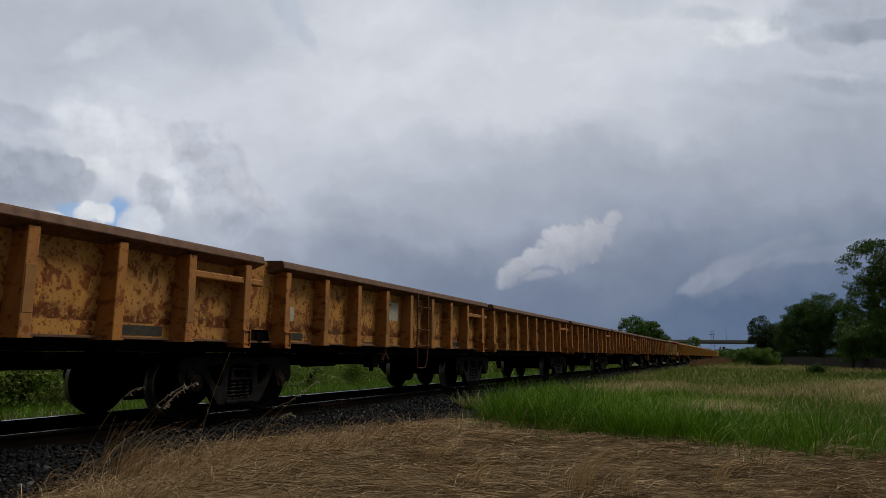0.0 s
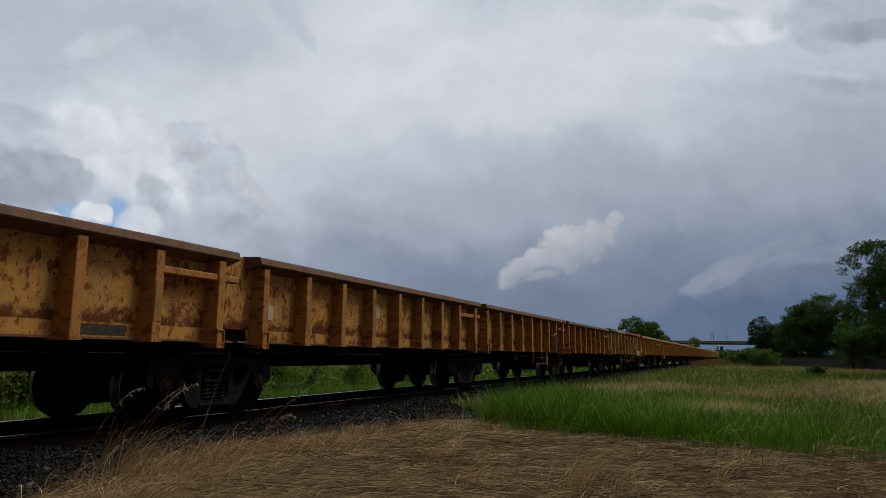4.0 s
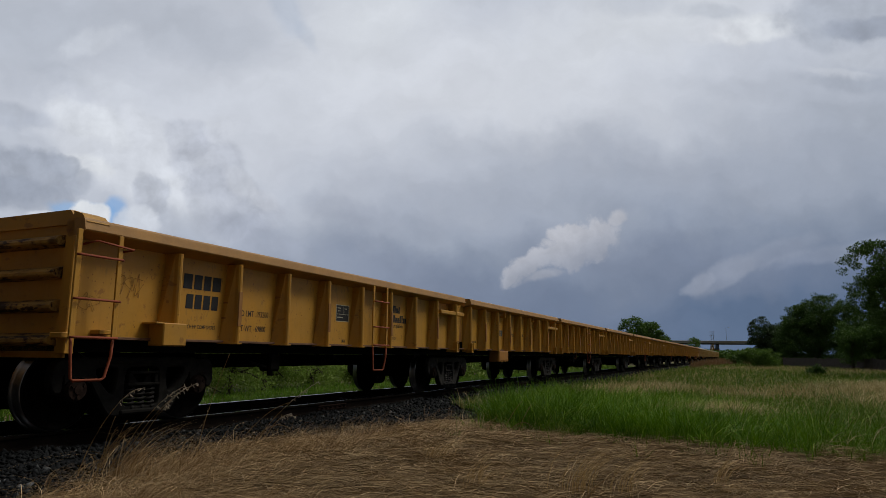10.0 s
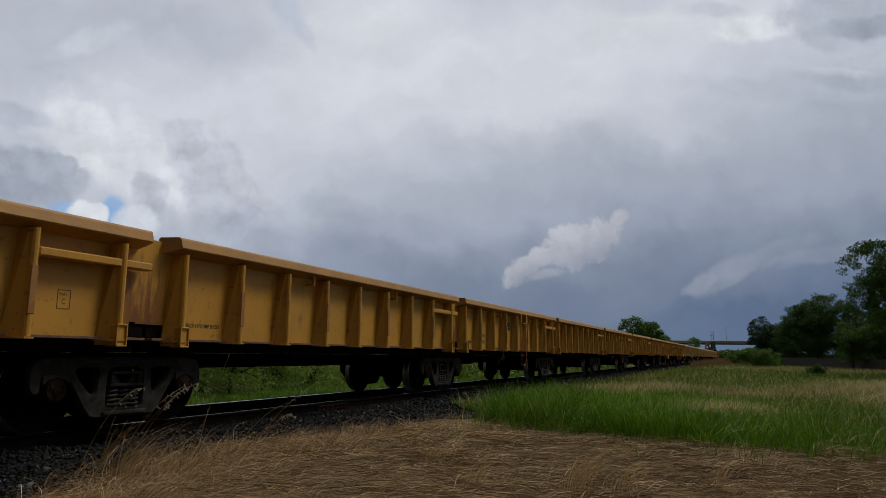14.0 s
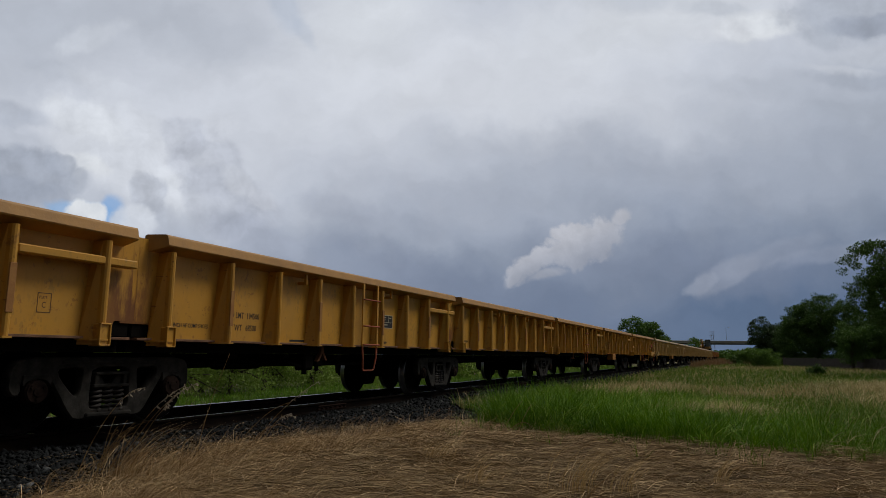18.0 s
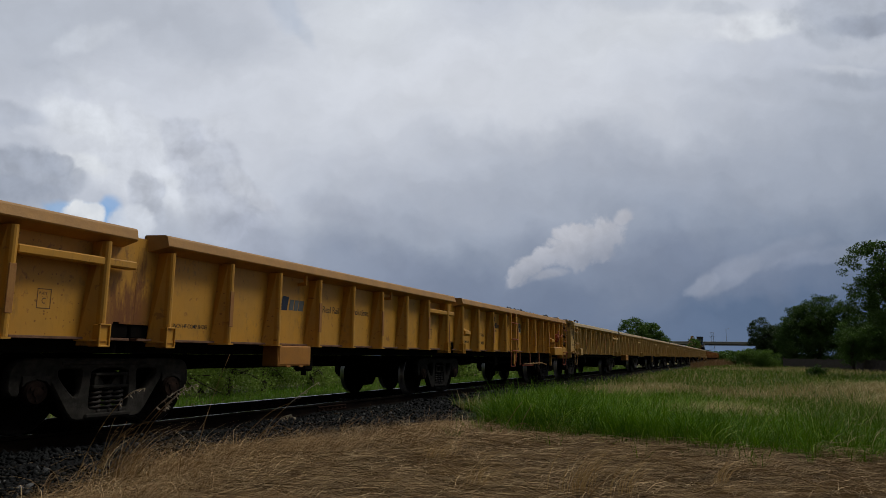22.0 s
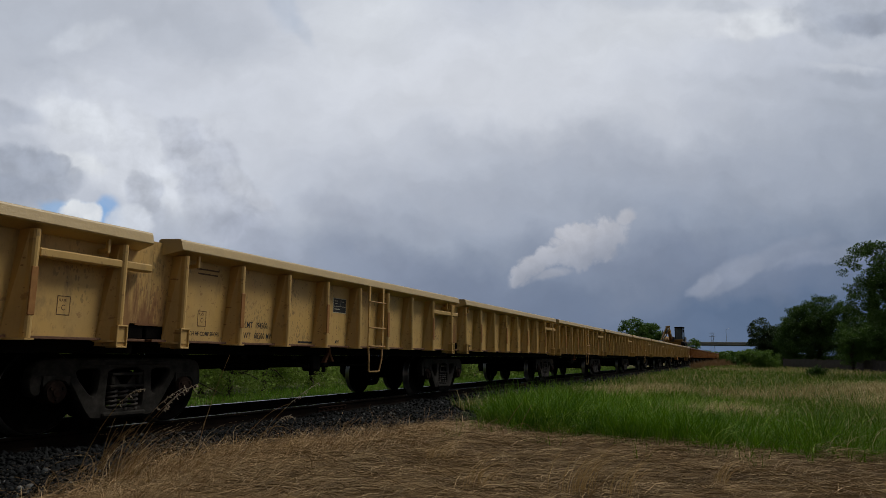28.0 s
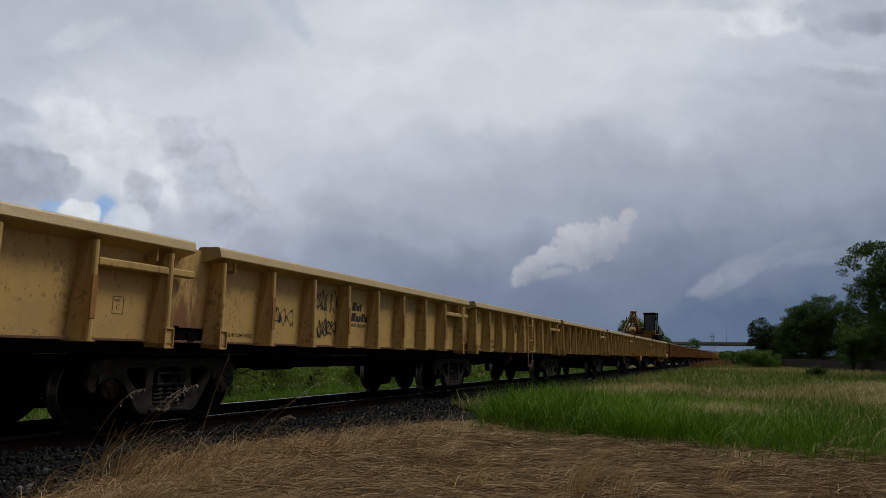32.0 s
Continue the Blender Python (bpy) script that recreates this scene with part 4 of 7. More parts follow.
def chain_mesh(path, link=0.055):
    """Links strung along a path of points, each turned a quarter from the last."""
    pts = [Vector(q) for q in path]
    s, walked, k = Shape(), 0.0, 0
    for a, b in zip(pts, pts[1:]):
        d = b - a
        n = max(1, round(d.length / (link * 0.72)))
        along = d.normalized()
        side = along.cross(Vector((1, 0.2, 0.1))).normalized()
        for i in range(n):
            c = a + d * ((i + 0.5) / n)
            w = (side if k % 2 else along.cross(side)) * link * 0.28
            e = along * link * 0.5
            s.tube([c - e, c - e * 0.5 + w, c + e * 0.5 + w, c + e, c + e * 0.5 - w, c - e * 0.5 - w, c - e], link * 0.13, 4, cap=False)
            k += 1
    return s.mesh("chain", DARK)


def winch(car, y, kind):
    """Hand brake with its housing, crank and chain on the wagon's side."""
    steel = RUNG["rusty"] if kind == "rusty" else RED_ORANGE
    me = cached(("winch", kind == "rusty"), lambda: Shape().prism([(-0.15, 1.37), (0.06, 1.33), (0.12, 1.46), (0.09, 1.60), (-0.02, 1.70), (-0.14, 1.66), (-0.20, 1.52)], 1.44, 1.57, 0).turned([(1.50, 0.12), (1.60, 0.12), (1.63, 0.09), (1.64, 0.04)], 16, 0, at=(0, -0.04, 1.53)).turned([(1.52, 0.07), (1.62, 0.06), (1.65, 0.02)], 12, 0, at=(0, 0.02, 1.66)).tube([(1.60, -0.06, 1.66), (1.60, -0.01, 1.80), (1.60, 0.07, 1.84)], 0.022, 6).mesh("hand_brake", steel))
    w = part("hand_brake", me, car, "rusty hand brake gear" if kind == "rusty" else "rusty red hand brake gear", pose(0.30, y, 0.36) @ Matrix.Diagonal((0.78, 0.78, 0.78, 1)))
    lever = cached(("lever", kind == "rusty"), lambda: soft(Shape().tube([(1.64, 0.02, 1.54), (1.68, 0.12, 1.58), (1.68, 0.38, 1.70), (1.68, 0.43, 1.67)], [0.026, 0.022, 0.018, 0.016], 7).mesh("brake_lever", RUNG["cream"] if kind == "rusty" else steel)))
    part("brake_lever", lever, w, "worn pale lever" if kind == "rusty" else "")
    drop = [(1.52, -0.04, 1.33), (1.52, -0.05, 0.98), (1.50, -0.12, 0.50), (1.46, -0.20, 0.36)]
    part("chain", cached("chain", lambda: chain_mesh(drop)), w, "dark hanging chain")
    if kind == "rusty":
        sag = [(1.46, -0.20, 0.36), (1.44, -0.42, 0.12), (1.43, -0.68, 0.02), (1.43, -0.95, 0.08), (1.43, -1.20, 0.30), (1.43, -1.32, 0.46)]
        part("chain", cached("sagchain", lambda: chain_mesh(sag, 0.075)), w, "dark slack chain hung below the sill")


def side_box(car, y, z, kind, w=0.42, h=0.34, d=0.16):
    me = cached(("sbox", kind, w, h), lambda: Shape().prism([(PX, 0), (PX + d * 0.8, 0), (PX + d, 0.04), (PX + d, h * 0.55), (PX, h)], 0, w).mesh("side_box", PAINT[kind]))
    part("side_box", me, car, "", pose(0, y, z))


def hanger(car, y, kind, w=0.13, low=0.42):
    me = cached(("hanger", kind, w, low), lambda: Shape().box((PX - 0.06, 0, low), (PX, w, 1.02), 0.01).mesh("hanger_plate", RUNG["worn"] if w < 0.08 else PAINT[kind]))
    part("hanger_plate", me, car, "", pose(0, y, 0))


def step_rail(car, at, kind, past=0.45):
    """A long low bar hung from plates, with a bent pipe clipped to it."""
    for y in at:
        hanger(car, y, kind, 0.060, 0.585)
    y0, y1 = at[0], at[-1]
    me = cached(("srail", kind, round(y1 - y0, 2)), lambda: Shape().box((1.395, -0.005, 0.575), (1.435, (y1 - y0) * (1.05 if kind == "rusty" else 0.52), 0.615), 0.006).mesh("step_rail", RUNG[kind]))
    part("step_rail", me, car, "rusty low rail", pose(0, y0, 0))
    if kind == "rusty":
        rod = cached(("srod", round(y1 - y0, 2)), lambda: soft(Shape().tube([(1.41, 0.03, 0.80), (1.41, y1 - y0 + 0.03, 0.80)], 0.012, 6).mesh("step_rod", RUNG[kind])))
        part("step_rod", rod, car, "", pose(0, y0, 0))
        return
    pipe = cached(("spipe", kind, round(y1 - y0, 2), past), lambda: soft(Shape().tube([(1.45, 0.06, 0.635), (1.45, (y1 - y0) * 0.5, 0.645), (1.45, (y1 - y0) * 0.9, 0.66), (1.45, y1 - y0 + past * 0.5, 0.635), (1.45, y1 - y0 + past, 0.60)], 0.015, 7).box((1.43, (y1 - y0) * 0.48, 0.615), (1.47, (y1 - y0) * 0.48 + 0.06, 0.675), 0.008).box((1.43, y1 - y0 + past - 0.03, 0.575), (1.47, y1 - y0 + past + 0.03, 0.625), 0.008).mesh("brake_pipe", RUNG["cream"])))
    part("brake_pipe", pipe, car, "pale dusty brake pipe", pose(0, y0, 0))


def logo_bars(car, y, kind, z=1.40, mat=None):
    """Two large words as leaning blocks and a smaller line below."""
    mat = mat or INK
    low, tall = 0.105, 0.150
    blocks(car, [(0.095, tall), (0.030, tall), (0.085, low), (0.050, 0.135)], mat, "dark blocks of a painted name", pose(PX + 0.0005, y + 0.04, z + 0.29))
    blocks(car, [(0.135, tall), (0.080, low), (0.075, low), (0.082, tall), (0.028, tall), (0.082, low), (0.080, low)], mat, "dark blocks of a painted name", pose(PX + 0.0005, y + 0.01, z + 0.10))
    lay(car, lettering("work platform", 0.108, mat), y + 0.02, z)


def big_number(car, y, z=1.43):
    """Two rows of four broad blocks."""
    blocks(car, [(0.148, 0.190), (0.135, 0.190), (0.125, 0.190), (0.150, 0.190)], INK, "dark blocks of a wagon mark", pose(PX + 0.0005, y, z + 0.25), 0.034, 0.04)
    blocks(car, [(0.118, 0.185)] * 4, INK, "dark blocks of a wagon mark", pose(PX + 0.0005, y + 0.06, z), 0.030, 0.04)


def weights(car, y, mat, a="LD LMT  194500", b="LT WT   68500", z=1.34, gap=0.20):
    lay(car, lettering(a, 0.120, mat), y, z)
    lay(car, lettering(b, 0.120, mat), y, z - gap)


def sticker(car, y, z, w=0.16, h=0.22, mat=None, label="pale worn sticker"):
    me = cached(("stk", w, h, (mat or PALE).name), lambda: Shape().box((PX - 0.001, 0, 0), (PX + (0.0035 if mat is None else 0.0050), w, h), 0.001).mesh("sticker", mat or PALE))
    part("sticker", me, car, label, pose(0, y, z))


def plate_mark(car, y, z, mat):
    """A small outlined square, faded."""
    mat = INK_FAINT
    me = cached(("pmark", mat.name), lambda: Shape().box((0, 0, 0), (0.002, 0.15, 0.008), 0.0006).box((0, 0, 0.192), (0.002, 0.15, 0.20), 0.0006).box((0, 0, 0.008), (0.002, 0.008, 0.192), 0.0006).box((0, 0.142, 0.008), (0.002, 0.15, 0.192), 0.0006).mesh("outlined_mark", mat))
    p = part("outlined_mark", me, car, "", pose(PX + 0.0005, y, z))
    part("lettering", lettering("PLATE", 0.040, mat), p, "", pose(0, 0.020, 0.14))
    part("lettering", lettering("C", 0.085, mat), p, "", pose(0, 0.050, 0.05))


LABELS = {
    "rusty": "rust-stained orange steel gondola wagon rolling on the track",
    "worn": "rust-spotted tan gondola wagon with a red top rail and scrawled sides",
    "yellow": "yellow steel gondola wagon with dark lettering rolling on the track",
    "cream": "pale cream steel gondola wagon rolling on the track",
}


def place(car, s):
    """Sets a thing at s along the train; motions() keys it."""
    car.matrix_basis = pose(TRACK_X, s, RAIL_Z)
    MOVERS.append((car, s))


# painted limits of the cream wagons
CREAM_WEIGHTS = {1: ("LD LMT  194500", "LT WT   68500 MW"), 3: ("LD LMT  194300", "LT WT   68700 MW"), 0: ("LD LMT  194300", "LT WT   68700 MW"), 2: ("LD LMT  194500", "LT WT   68500 MW")}


def section(kind, s, style, seed=0):
    """A middle section at s along the train, with the marks of its style."""
    rnd = random.Random(seed * 7 + 3)
    ink = INK_FAINT if kind == "rusty" else INK
    car, ribs = car_shell(kind, PITCH, LABELS[kind])
    brake_gear(car, {"load": 3, "after": 3, "plain": 0, "words": 0 if kind == "rusty" else 1, "logo": 2, "brake": 3}[style])
    for y in {"yellow": (3.12, 5.93), "cream": (0.61, 8.43), "rusty": ()}[kind]:
        part("tie_bracket", hook_mesh(kind), car, "", pose(0, y, 0.06))
    shoes = lettering("2 INCH HF COMP SHOES", 0.075, ink)
    if style in ("load", "after"):
        lay(car, shoes, 0.57, 1.18 if kind == "yellow" else 1.10)
        if kind == "cream":
            weights(car, 1.56, ink, *CREAM_WEIGHTS[seed % 4], z=1.24, gap=0.15)
            plate_mark(car, 0.80, 1.22, ink)
            bar_parts(car, [(0, 0.06, 0.40, 0.020), (0.02, 0.0, 0.36, 0.020)], INK_FAINT, "faded red-brown lines of small writing", pose(PX + 0.0005, 0.74, 1.89))
        else:
            weights(car, 1.58, ink, z=1.345, gap=0.17)
        if kind == "rusty":
            sticker(car, 3.86, 1.52, 0.46, 0.36)
            sticker(car, 3.92, 1.78, 0.07, 0.07, INK_WORN, "small dark label")
        else:
            stencil_panel(car, 3.92 if style == "load" else 5.87, 1.60 if style == "load" else 1.385, 0.39, 0.235)
        ladder(car, 4.74, kind)
        brake_bracket(car, 3.85)
        lay(car, lettering("MW", 0.085, ink), 4.00 if style == "load" else 5.93, 1.06)
        bar_parts(car, [(0, 0, 0.42, 0.03)], ink, "", pose(PX + 0.0005, 2.95, 1.05))
        plate_mark(car, 8.0, 1.30, ink)
    elif style == "words":
        lay(car, shoes, 0.57, 1.18 if kind == "yellow" else 1.10)
        logo_bars(car, 4.80, kind, 1.37, ink) if kind == "yellow" else logo_bars(car, 3.83 if kind == "cream" else 4.80, kind, 1.37 if kind == "cream" else 1.52, INK)
        if kind == "cream":
            scrawl(car, "black sprayed scrawl", pose(PX + 0.0065, 1.68, 1.28), seed, 0.46, 0.34, INK, 3, 0.010)
            scrawl(car, "black sprayed scrawl", pose(PX + 0.0065, 2.70, 1.55), seed + 1, 0.82, 0.42, INK, 5, 0.011)
            scrawl(car, "black sprayed scrawl", pose(PX + 0.0065, 2.78, 1.13), seed + 2, 0.74, 0.38, INK, 5, 0.011)
        plate_mark(car, 8.0, 1.25, ink)
    elif style == "logo":
        lay(car, shoes, 0.57, 1.18 if kind == "yellow" else 1.10)
        up = 0.13 if kind == "cream" or seed == 38 else 0.0
        blocks(car, [(0.155, 0.215)], INK_NAVY, "navy block of an emblem", pose(PX + 0.0005, 2.70, 1.405 + up), 0.02, 0.20)
        blocks(car, [(0.105, 0.165), (0.095, 0.165), (0.120, 0.165)], INK_BLUE, "blue-grey blocks of an emblem", pose(PX + 0.0005, 2.90, 1.415 + up), 0.022, 0.20)
        lay(car, lettering("Real Rail", 0.160, ink, 0.93), 3.81, 1.435 + up)
        lay(car, lettering("Solutions", 0.160, ink, 0.93), 4.78, 1.455 + up)
        if kind == "cream":
            lay(car, lettering("BLT 9-2015", 0.085, ink), 4.80, 1.11)
        box = cached(("hbox", kind), lambda: Shape().box((1.25, 0, 0.69), (1.54, 0.82, 0.992), 0.015).box((1.54, 0.03, 0.72), (1.548, 0.79, 0.965), 0.004).box((1.53, 0.20, 0.675), (1.552, 0.30, 0.70), 0.004).box((1.53, 0.52, 0.675), (1.552, 0.62, 0.70), 0.004).mesh("equipment_box", BOX_ORANGE))
        part("equipment_box", box, car, "", pose(0, 2.45, 0))
        plate_mark(car, 8.0, 1.25, ink)
    elif style == "brake":
        bar_parts(car, [(0, 0.18, 0.46, 0.045), (0, 0.09, 0.16, 0.045), (0.19, 0.09, 0.38, 0.045), (0, 0.0, 0.36, 0.045), (0.12, -0.07, 0.14, 0.02)], INK_RUST, "faded bars of writing", pose(PX + 0.0005, 1.63, 1.63))
        sticker(car, 3.68, 1.58, 0.42, 0.30)
        scrawl(car, "black sprayed scrawl", pose(PX + 0.0065, 3.66, 1.20), 31, 0.72, 0.36, INK, 4, 0.009)
        sticker(car, 3.65, 1.08, 0.45, 0.11, INK_FAINT, "dark worn plate")
        winch(car, 7.02, kind)
        ladder(car, 7.70, kind)
        hanger(car, 6.95, kind, 0.14, 0.55)
        step_rail(car, (5.33, 6.45), kind, 0.3)
        brake_bracket(car, 3.60)
    else:
        if rnd.random() < 0.6:
            lay(car, shoes, 0.57, 1.18 if kind == "yellow" else 1.10)
        plate_mark(car, 8.0, 1.28, ink)
    if kind == "rusty":
        for y, z, w, h in ((0.72, 1.35, 0.16, 0.22), (3.82, 1.55, 0.22, 0.26), (0.66, 1.06, 0.42, 0.11), (3.74, 1.03, 0.44, 0.11), (6.72, 1.05, 0.70, 0.115)):
            if rnd.random() < 0.62:
                dark = h < 0.12
                sticker(car, y + rnd.uniform(-0.06, 0.06), z, w, h, INK_WORN if dark else PALE, "dark worn plate" if dark else "pale worn sticker")
        if style == "plain" and rnd.random() < 0.4:
            scrawl(car, "", pose(PX + 0.0055, rnd.choice(ribs[1:6]) + 0.14, 1.2), seed, 0.75, 0.4, INK_FAINT)
    place(car, s)
    return car


def head_section(kind, s, seed):
    """The first section of a set, with a closed end towards the wagon ahead."""
    car, ribs = car_shell(kind, END, LABELS[kind], start=False)
    brake_gear(car, 2)
    coupler(car, 0.0, 1)
    lean = 0.04 if kind == "cream" else -0.05
    ladder(car, lean, kind, rungs=(1.01, 1.40, 1.85))
    me = cached(("grab", kind), lambda: soft(Shape().tube([(1.40, 0.14, 2.00), (1.62, 0.14, 2.02), (1.62, 0.60, 1.985), (1.40, 0.60, 1.97)], 0.012, 6).mesh("grab_rail", RUNG[kind])))
    part("grab_rail", me, car)
    foot = cached(("foot", kind), lambda: Shape().box((PX, -0.06, 1.00), (1.52, 0.10, 1.06), 0.008).box((PX, 0.40, 1.05), (1.50, 0.62, 1.10), 0.006).mesh("step_bracket", PAINT[kind]))
    part("step_bracket", foot, car, "", pose(0, lean, 0))
    box = cached(("abox", kind), lambda: Shape().box((PX, 0, 0.94), (1.60, 0.36, 1.21), 0.012).box((PX, -0.10, 1.195), (1.585, 0.02, 1.215), 0.004).mesh("jack_pad", PAINT[kind]))
    part("jack_pad", box, car, "", pose(0, 1.12, 0))
    big_number(car, 1.61, 1.42 if kind != "cream" else 1.45)
    if kind == "cream":
        rail = cached("toprail", lambda: soft(Shape().tube([(1.56, 0.0, 2.25), (1.56, 0.02, 2.33), (1.56, 0.50, 2.33), (1.56, 0.53, 2.24)], 0.013, 6).turned([(0.0, 0.03), (0.04, 0.03)], 10, 1, at=(1.56, 0.48, 2.30)).mesh("grab_rail", RUNG["rusty"])))
        part("grab_rail", rail, car, "rusty grab rail on the top chord", pose(0, 0.19, 0))
        lay(car, lettering("2 INCH HF COMP SHOES", 0.062, INK), 0.62, 1.33)
        stencil_panel(car, 5.13, 1.545, 0.39, 0.28)
        weights(car, 1.58, INK, "LD LMT  193200", "LT WT   69800 MW", 1.255, 0.17)
        logo_bars(car, 3.84, kind, 1.37)
        for k, (y, z, w, h) in enumerate(((0.70, 1.48, 0.65, 0.52), (2.72, 1.56, 1.12, 0.46), (5.00, 1.50, 1.08, 0.42))):
            scrawl(car, "black sprayed scrawl", pose(PX + 0.0065, y, z), 40 + k, w, h, INK, 4, 0.013)
        plate_mark(car, 3.00, 1.47, INK)
        plate_mark(car, 0.82, 1.46, INK)
        bar_parts(car, [(0, 0, 0.24, 0.008), (0, 0.12, 0.24, 0.008), (0, 0.06, 0.24, 0.008)], INK_FAINT, "thin lines of a stencilled grid", pose(PX + 0.0005, 0.80, 1.12))
    else:
        lay(car, lettering("2 INCH HF COMP SHOES", 0.070, INK), 1.62, 1.17)
        stencil_panel(car, 5.11, 1.435, 0.39, 0.27)
        if kind == "rusty":
            weights(car, 2.66, INK_FAINT)
        else:
            weights(car, 2.66, INK, "LD LMT  193200", "LT WT   69800", 1.38, 0.21)
            scrawl(car, "faint scratched scrawl", pose(PX + 0.0065, 0.62, 1.48), 51, 0.36, 0.30, SCRATCH, 3, 0.005)
            scrawl(car, "faint scratched scrawl", pose(PX + 0.0065, 0.06, 1.26), 52, 0.36, 0.26, SCRATCH, 3, 0.005)
            ladder(car, 5.98, kind)
            logo_bars(car, 7.09, kind, 1.40)
            lay(car, lettering("BLT 2 15", 0.075, INK), 7.12, 1.16)
            lay(car, lettering("MW", 0.085, INK), 5.30, 1.06)
    place(car, s + (0.07 if kind == "yellow" else 0.0))


def end_section(kind, s, seed):
    """The last section of a set: work platform with brake gear, hanging steps and a closed end."""
    red = kind == "worn"
    car, ribs = car_shell(kind, END, LABELS[kind] if not red else LABELS["worn"], end=False, chord_marks=(4.74, 9.98) if red else None)
    brake_gear(car, 3)
    coupler(car, END, -1)
    ladder(car, 10.06, kind, rungs=(1.03, 1.42, 1.85))
    ladder(car, 4.16 if red else 3.94, kind)
    ink = INK_FAINT if red else INK
    sill = cached(("epad", kind), lambda: Shape().box((PX, 0, 0.92), (1.59, 1.60, 1.21), 0.02).mesh("end_sill_plate", PAINT[kind]))
    part("end_sill_plate", sill, car, "", pose(0, 9.02 if red else 8.90, 0))
    side_box(car, 8.68, 1.36, kind, 0.42, 0.20, 0.20)
    winch(car, 9.62, kind)
    hanger(car, 9.20, kind, 0.14, 0.55)
    step_rail(car, (5.72, 6.80, 8.03) if red else (5.58, 6.66, 7.72), kind)
    if not red:
        hanger(car, 4.95, kind, 0.13, 0.62)
    lay(car, lettering("2 INCH HF COMP SHOES", 0.075, ink), 7.85, 1.20)
    sticker(car, 7.9, 1.08, 0.24, 0.08, INK_FAINT, "dark worn plate")
    if red:
        sticker(car, 5.05, 1.65, 0.43, 0.27)
        sticker(car, 5.08, 1.84, 0.09, 0.065, INK_WORN, "small dark label")
        sticker(car, 6.20, 1.38, 0.24, 0.13)
        sticker(car, 6.44, 1.14, 0.10, 0.10)
        sticker(car, 7.18, 1.25, 0.31, 0.085, INK, "black worn plate")
        sticker(car, 9.70, 1.22, 0.44, 0.17, INK_WORN, "dark worn plate")
        sticker(car, 4.38, 1.19, 0.20, 0.09, INK_WORN, "dark worn plate")
        sticker(car, 9.10, 0.98, 0.16, 0.14)
        bar_parts(car, [(0, 0, 0.24, 0.055)], INK, "", pose(PX + 0.0005, 8.55, 1.80))
        bar_parts(car, [(0, 0, 0.22, 0.008), (0, 0.07, 0.22, 0.008), (0, 0.14, 0.22, 0.008)], INK_FAINT, "thin lines of a stencilled grid", pose(PX + 0.0005, 7.42, 1.06))
        scrawl(car, "black sprayed scrawl", pose(PX + 0.0065, 4.93, 1.14), 77, 0.74, 0.48, INK, 5, 0.010)
        logo_bars(car, 6.02, kind, 1.555)
        lay(car, lettering("BLT", 0.10, INK_WORN), 6.01, 1.14)
        lay(car, lettering("1-99", 0.10, INK_WORN), 6.01, 1.04)
        mod = cached("module", lambda: Shape().box((1.12, 0, 0.74), (1.24, 0.20, 0.90), 0.012).box((1.14, 0.24, 0.60), (1.24, 0.46, 0.72), 0.012).tube([(1.18, 0.10, 0.74), (1.18, 0.12, 0.66), (1.18, 0.26, 0.66)], 0.012, 6).mesh("valve_box", RUNG["cream"]))
        part("valve_box", mod, car, "pale dusty valve box", pose(0, 5.02, 0))
    else:
        side_box(car, 0.52, 1.36, kind, 0.36, 0.20, 0.20)
        lay(car, lettering("2 INCH HF COMP SHOES", 0.075, ink), 0.60, 1.20)
        weights(car, 1.76, ink, "LD LMT  96650", "LT WT  34850", 1.385, 0.21)
        logo_bars(car, 2.86, kind, 1.55)
        stencil_panel(car, 5.21, 1.615, 0.40, 0.25)
        plate_mark(car, 8.06, 1.60, INK)
        lay(car, lettering("MW", 0.085, ink), 5.30, 1.06)
        bar_parts(car, [(0, 0, 0.30, 0.035)], ink, "", pose(PX + 0.0005, 4.95, 1.06))
        sticker(car, 9.20, 1.90, 0.36, 0.07, PINK, "faded pink placard")
    place(car, s + (0.08 if red else 0.0))
    return car


def load_heap(s, L, seed):
    """Broken stone showing just above the top of a wagon."""
    rnd = random.Random(seed)
    sh = Shape()
    for i in range(220):
        y, x = rnd.uniform(4.3, L - 1.2), rnd.uniform(0.75, 1.27)
        top = 2.265 + 0.06 * noise.noise(Vector((y * 0.8, x, 3))) + rnd.uniform(0, 0.05)
        r = rnd.uniform(0.04, 0.085)
        stone(sh, rnd, (x, y, top), r)
    sh.box((-1.28, 0.2, 1.05), (1.28, L - 0.5, 2.12), 0.05).box((0.5, 4.3, 2.12), (1.27, L - 1.2, 2.24), 0.03)
    ob = tagged(new("stone_load", sh.mesh("stone_load", BALLAST_LOAD, fix=False)), "dark broken stone heaped in the wagon", "stone load", kind="stuff")
    place(ob, s)


def stone(sh, rnd, c, r):
    """An angular pebble of eight faces."""
    v = []
    for d in ((1, 0, 0), (-1, 0, 0), (0, 1, 0), (0, -1, 0), (0, 0, 1), (0, 0, -1)):
        k = r * rnd.uniform(0.65, 1.25)
        v.append((c[0] + d[0] * k + rnd.uniform(-0.3, 0.3) * r, c[1] + d[1] * k + rnd.uniform(-0.3, 0.3) * r, c[2] + d[2] * k * 0.8 + rnd.uniform(-0.2, 0.2) * r))
    sh.add(v, [(0, 2, 4), (2, 1, 4), (1, 3, 4), (3, 0, 4), (2, 0, 5), (1, 2, 5), (3, 1, 5), (0, 3, 5)])


# ---- wheel trucks ----
WHEEL_R, AXLE = 0.457, 0.89


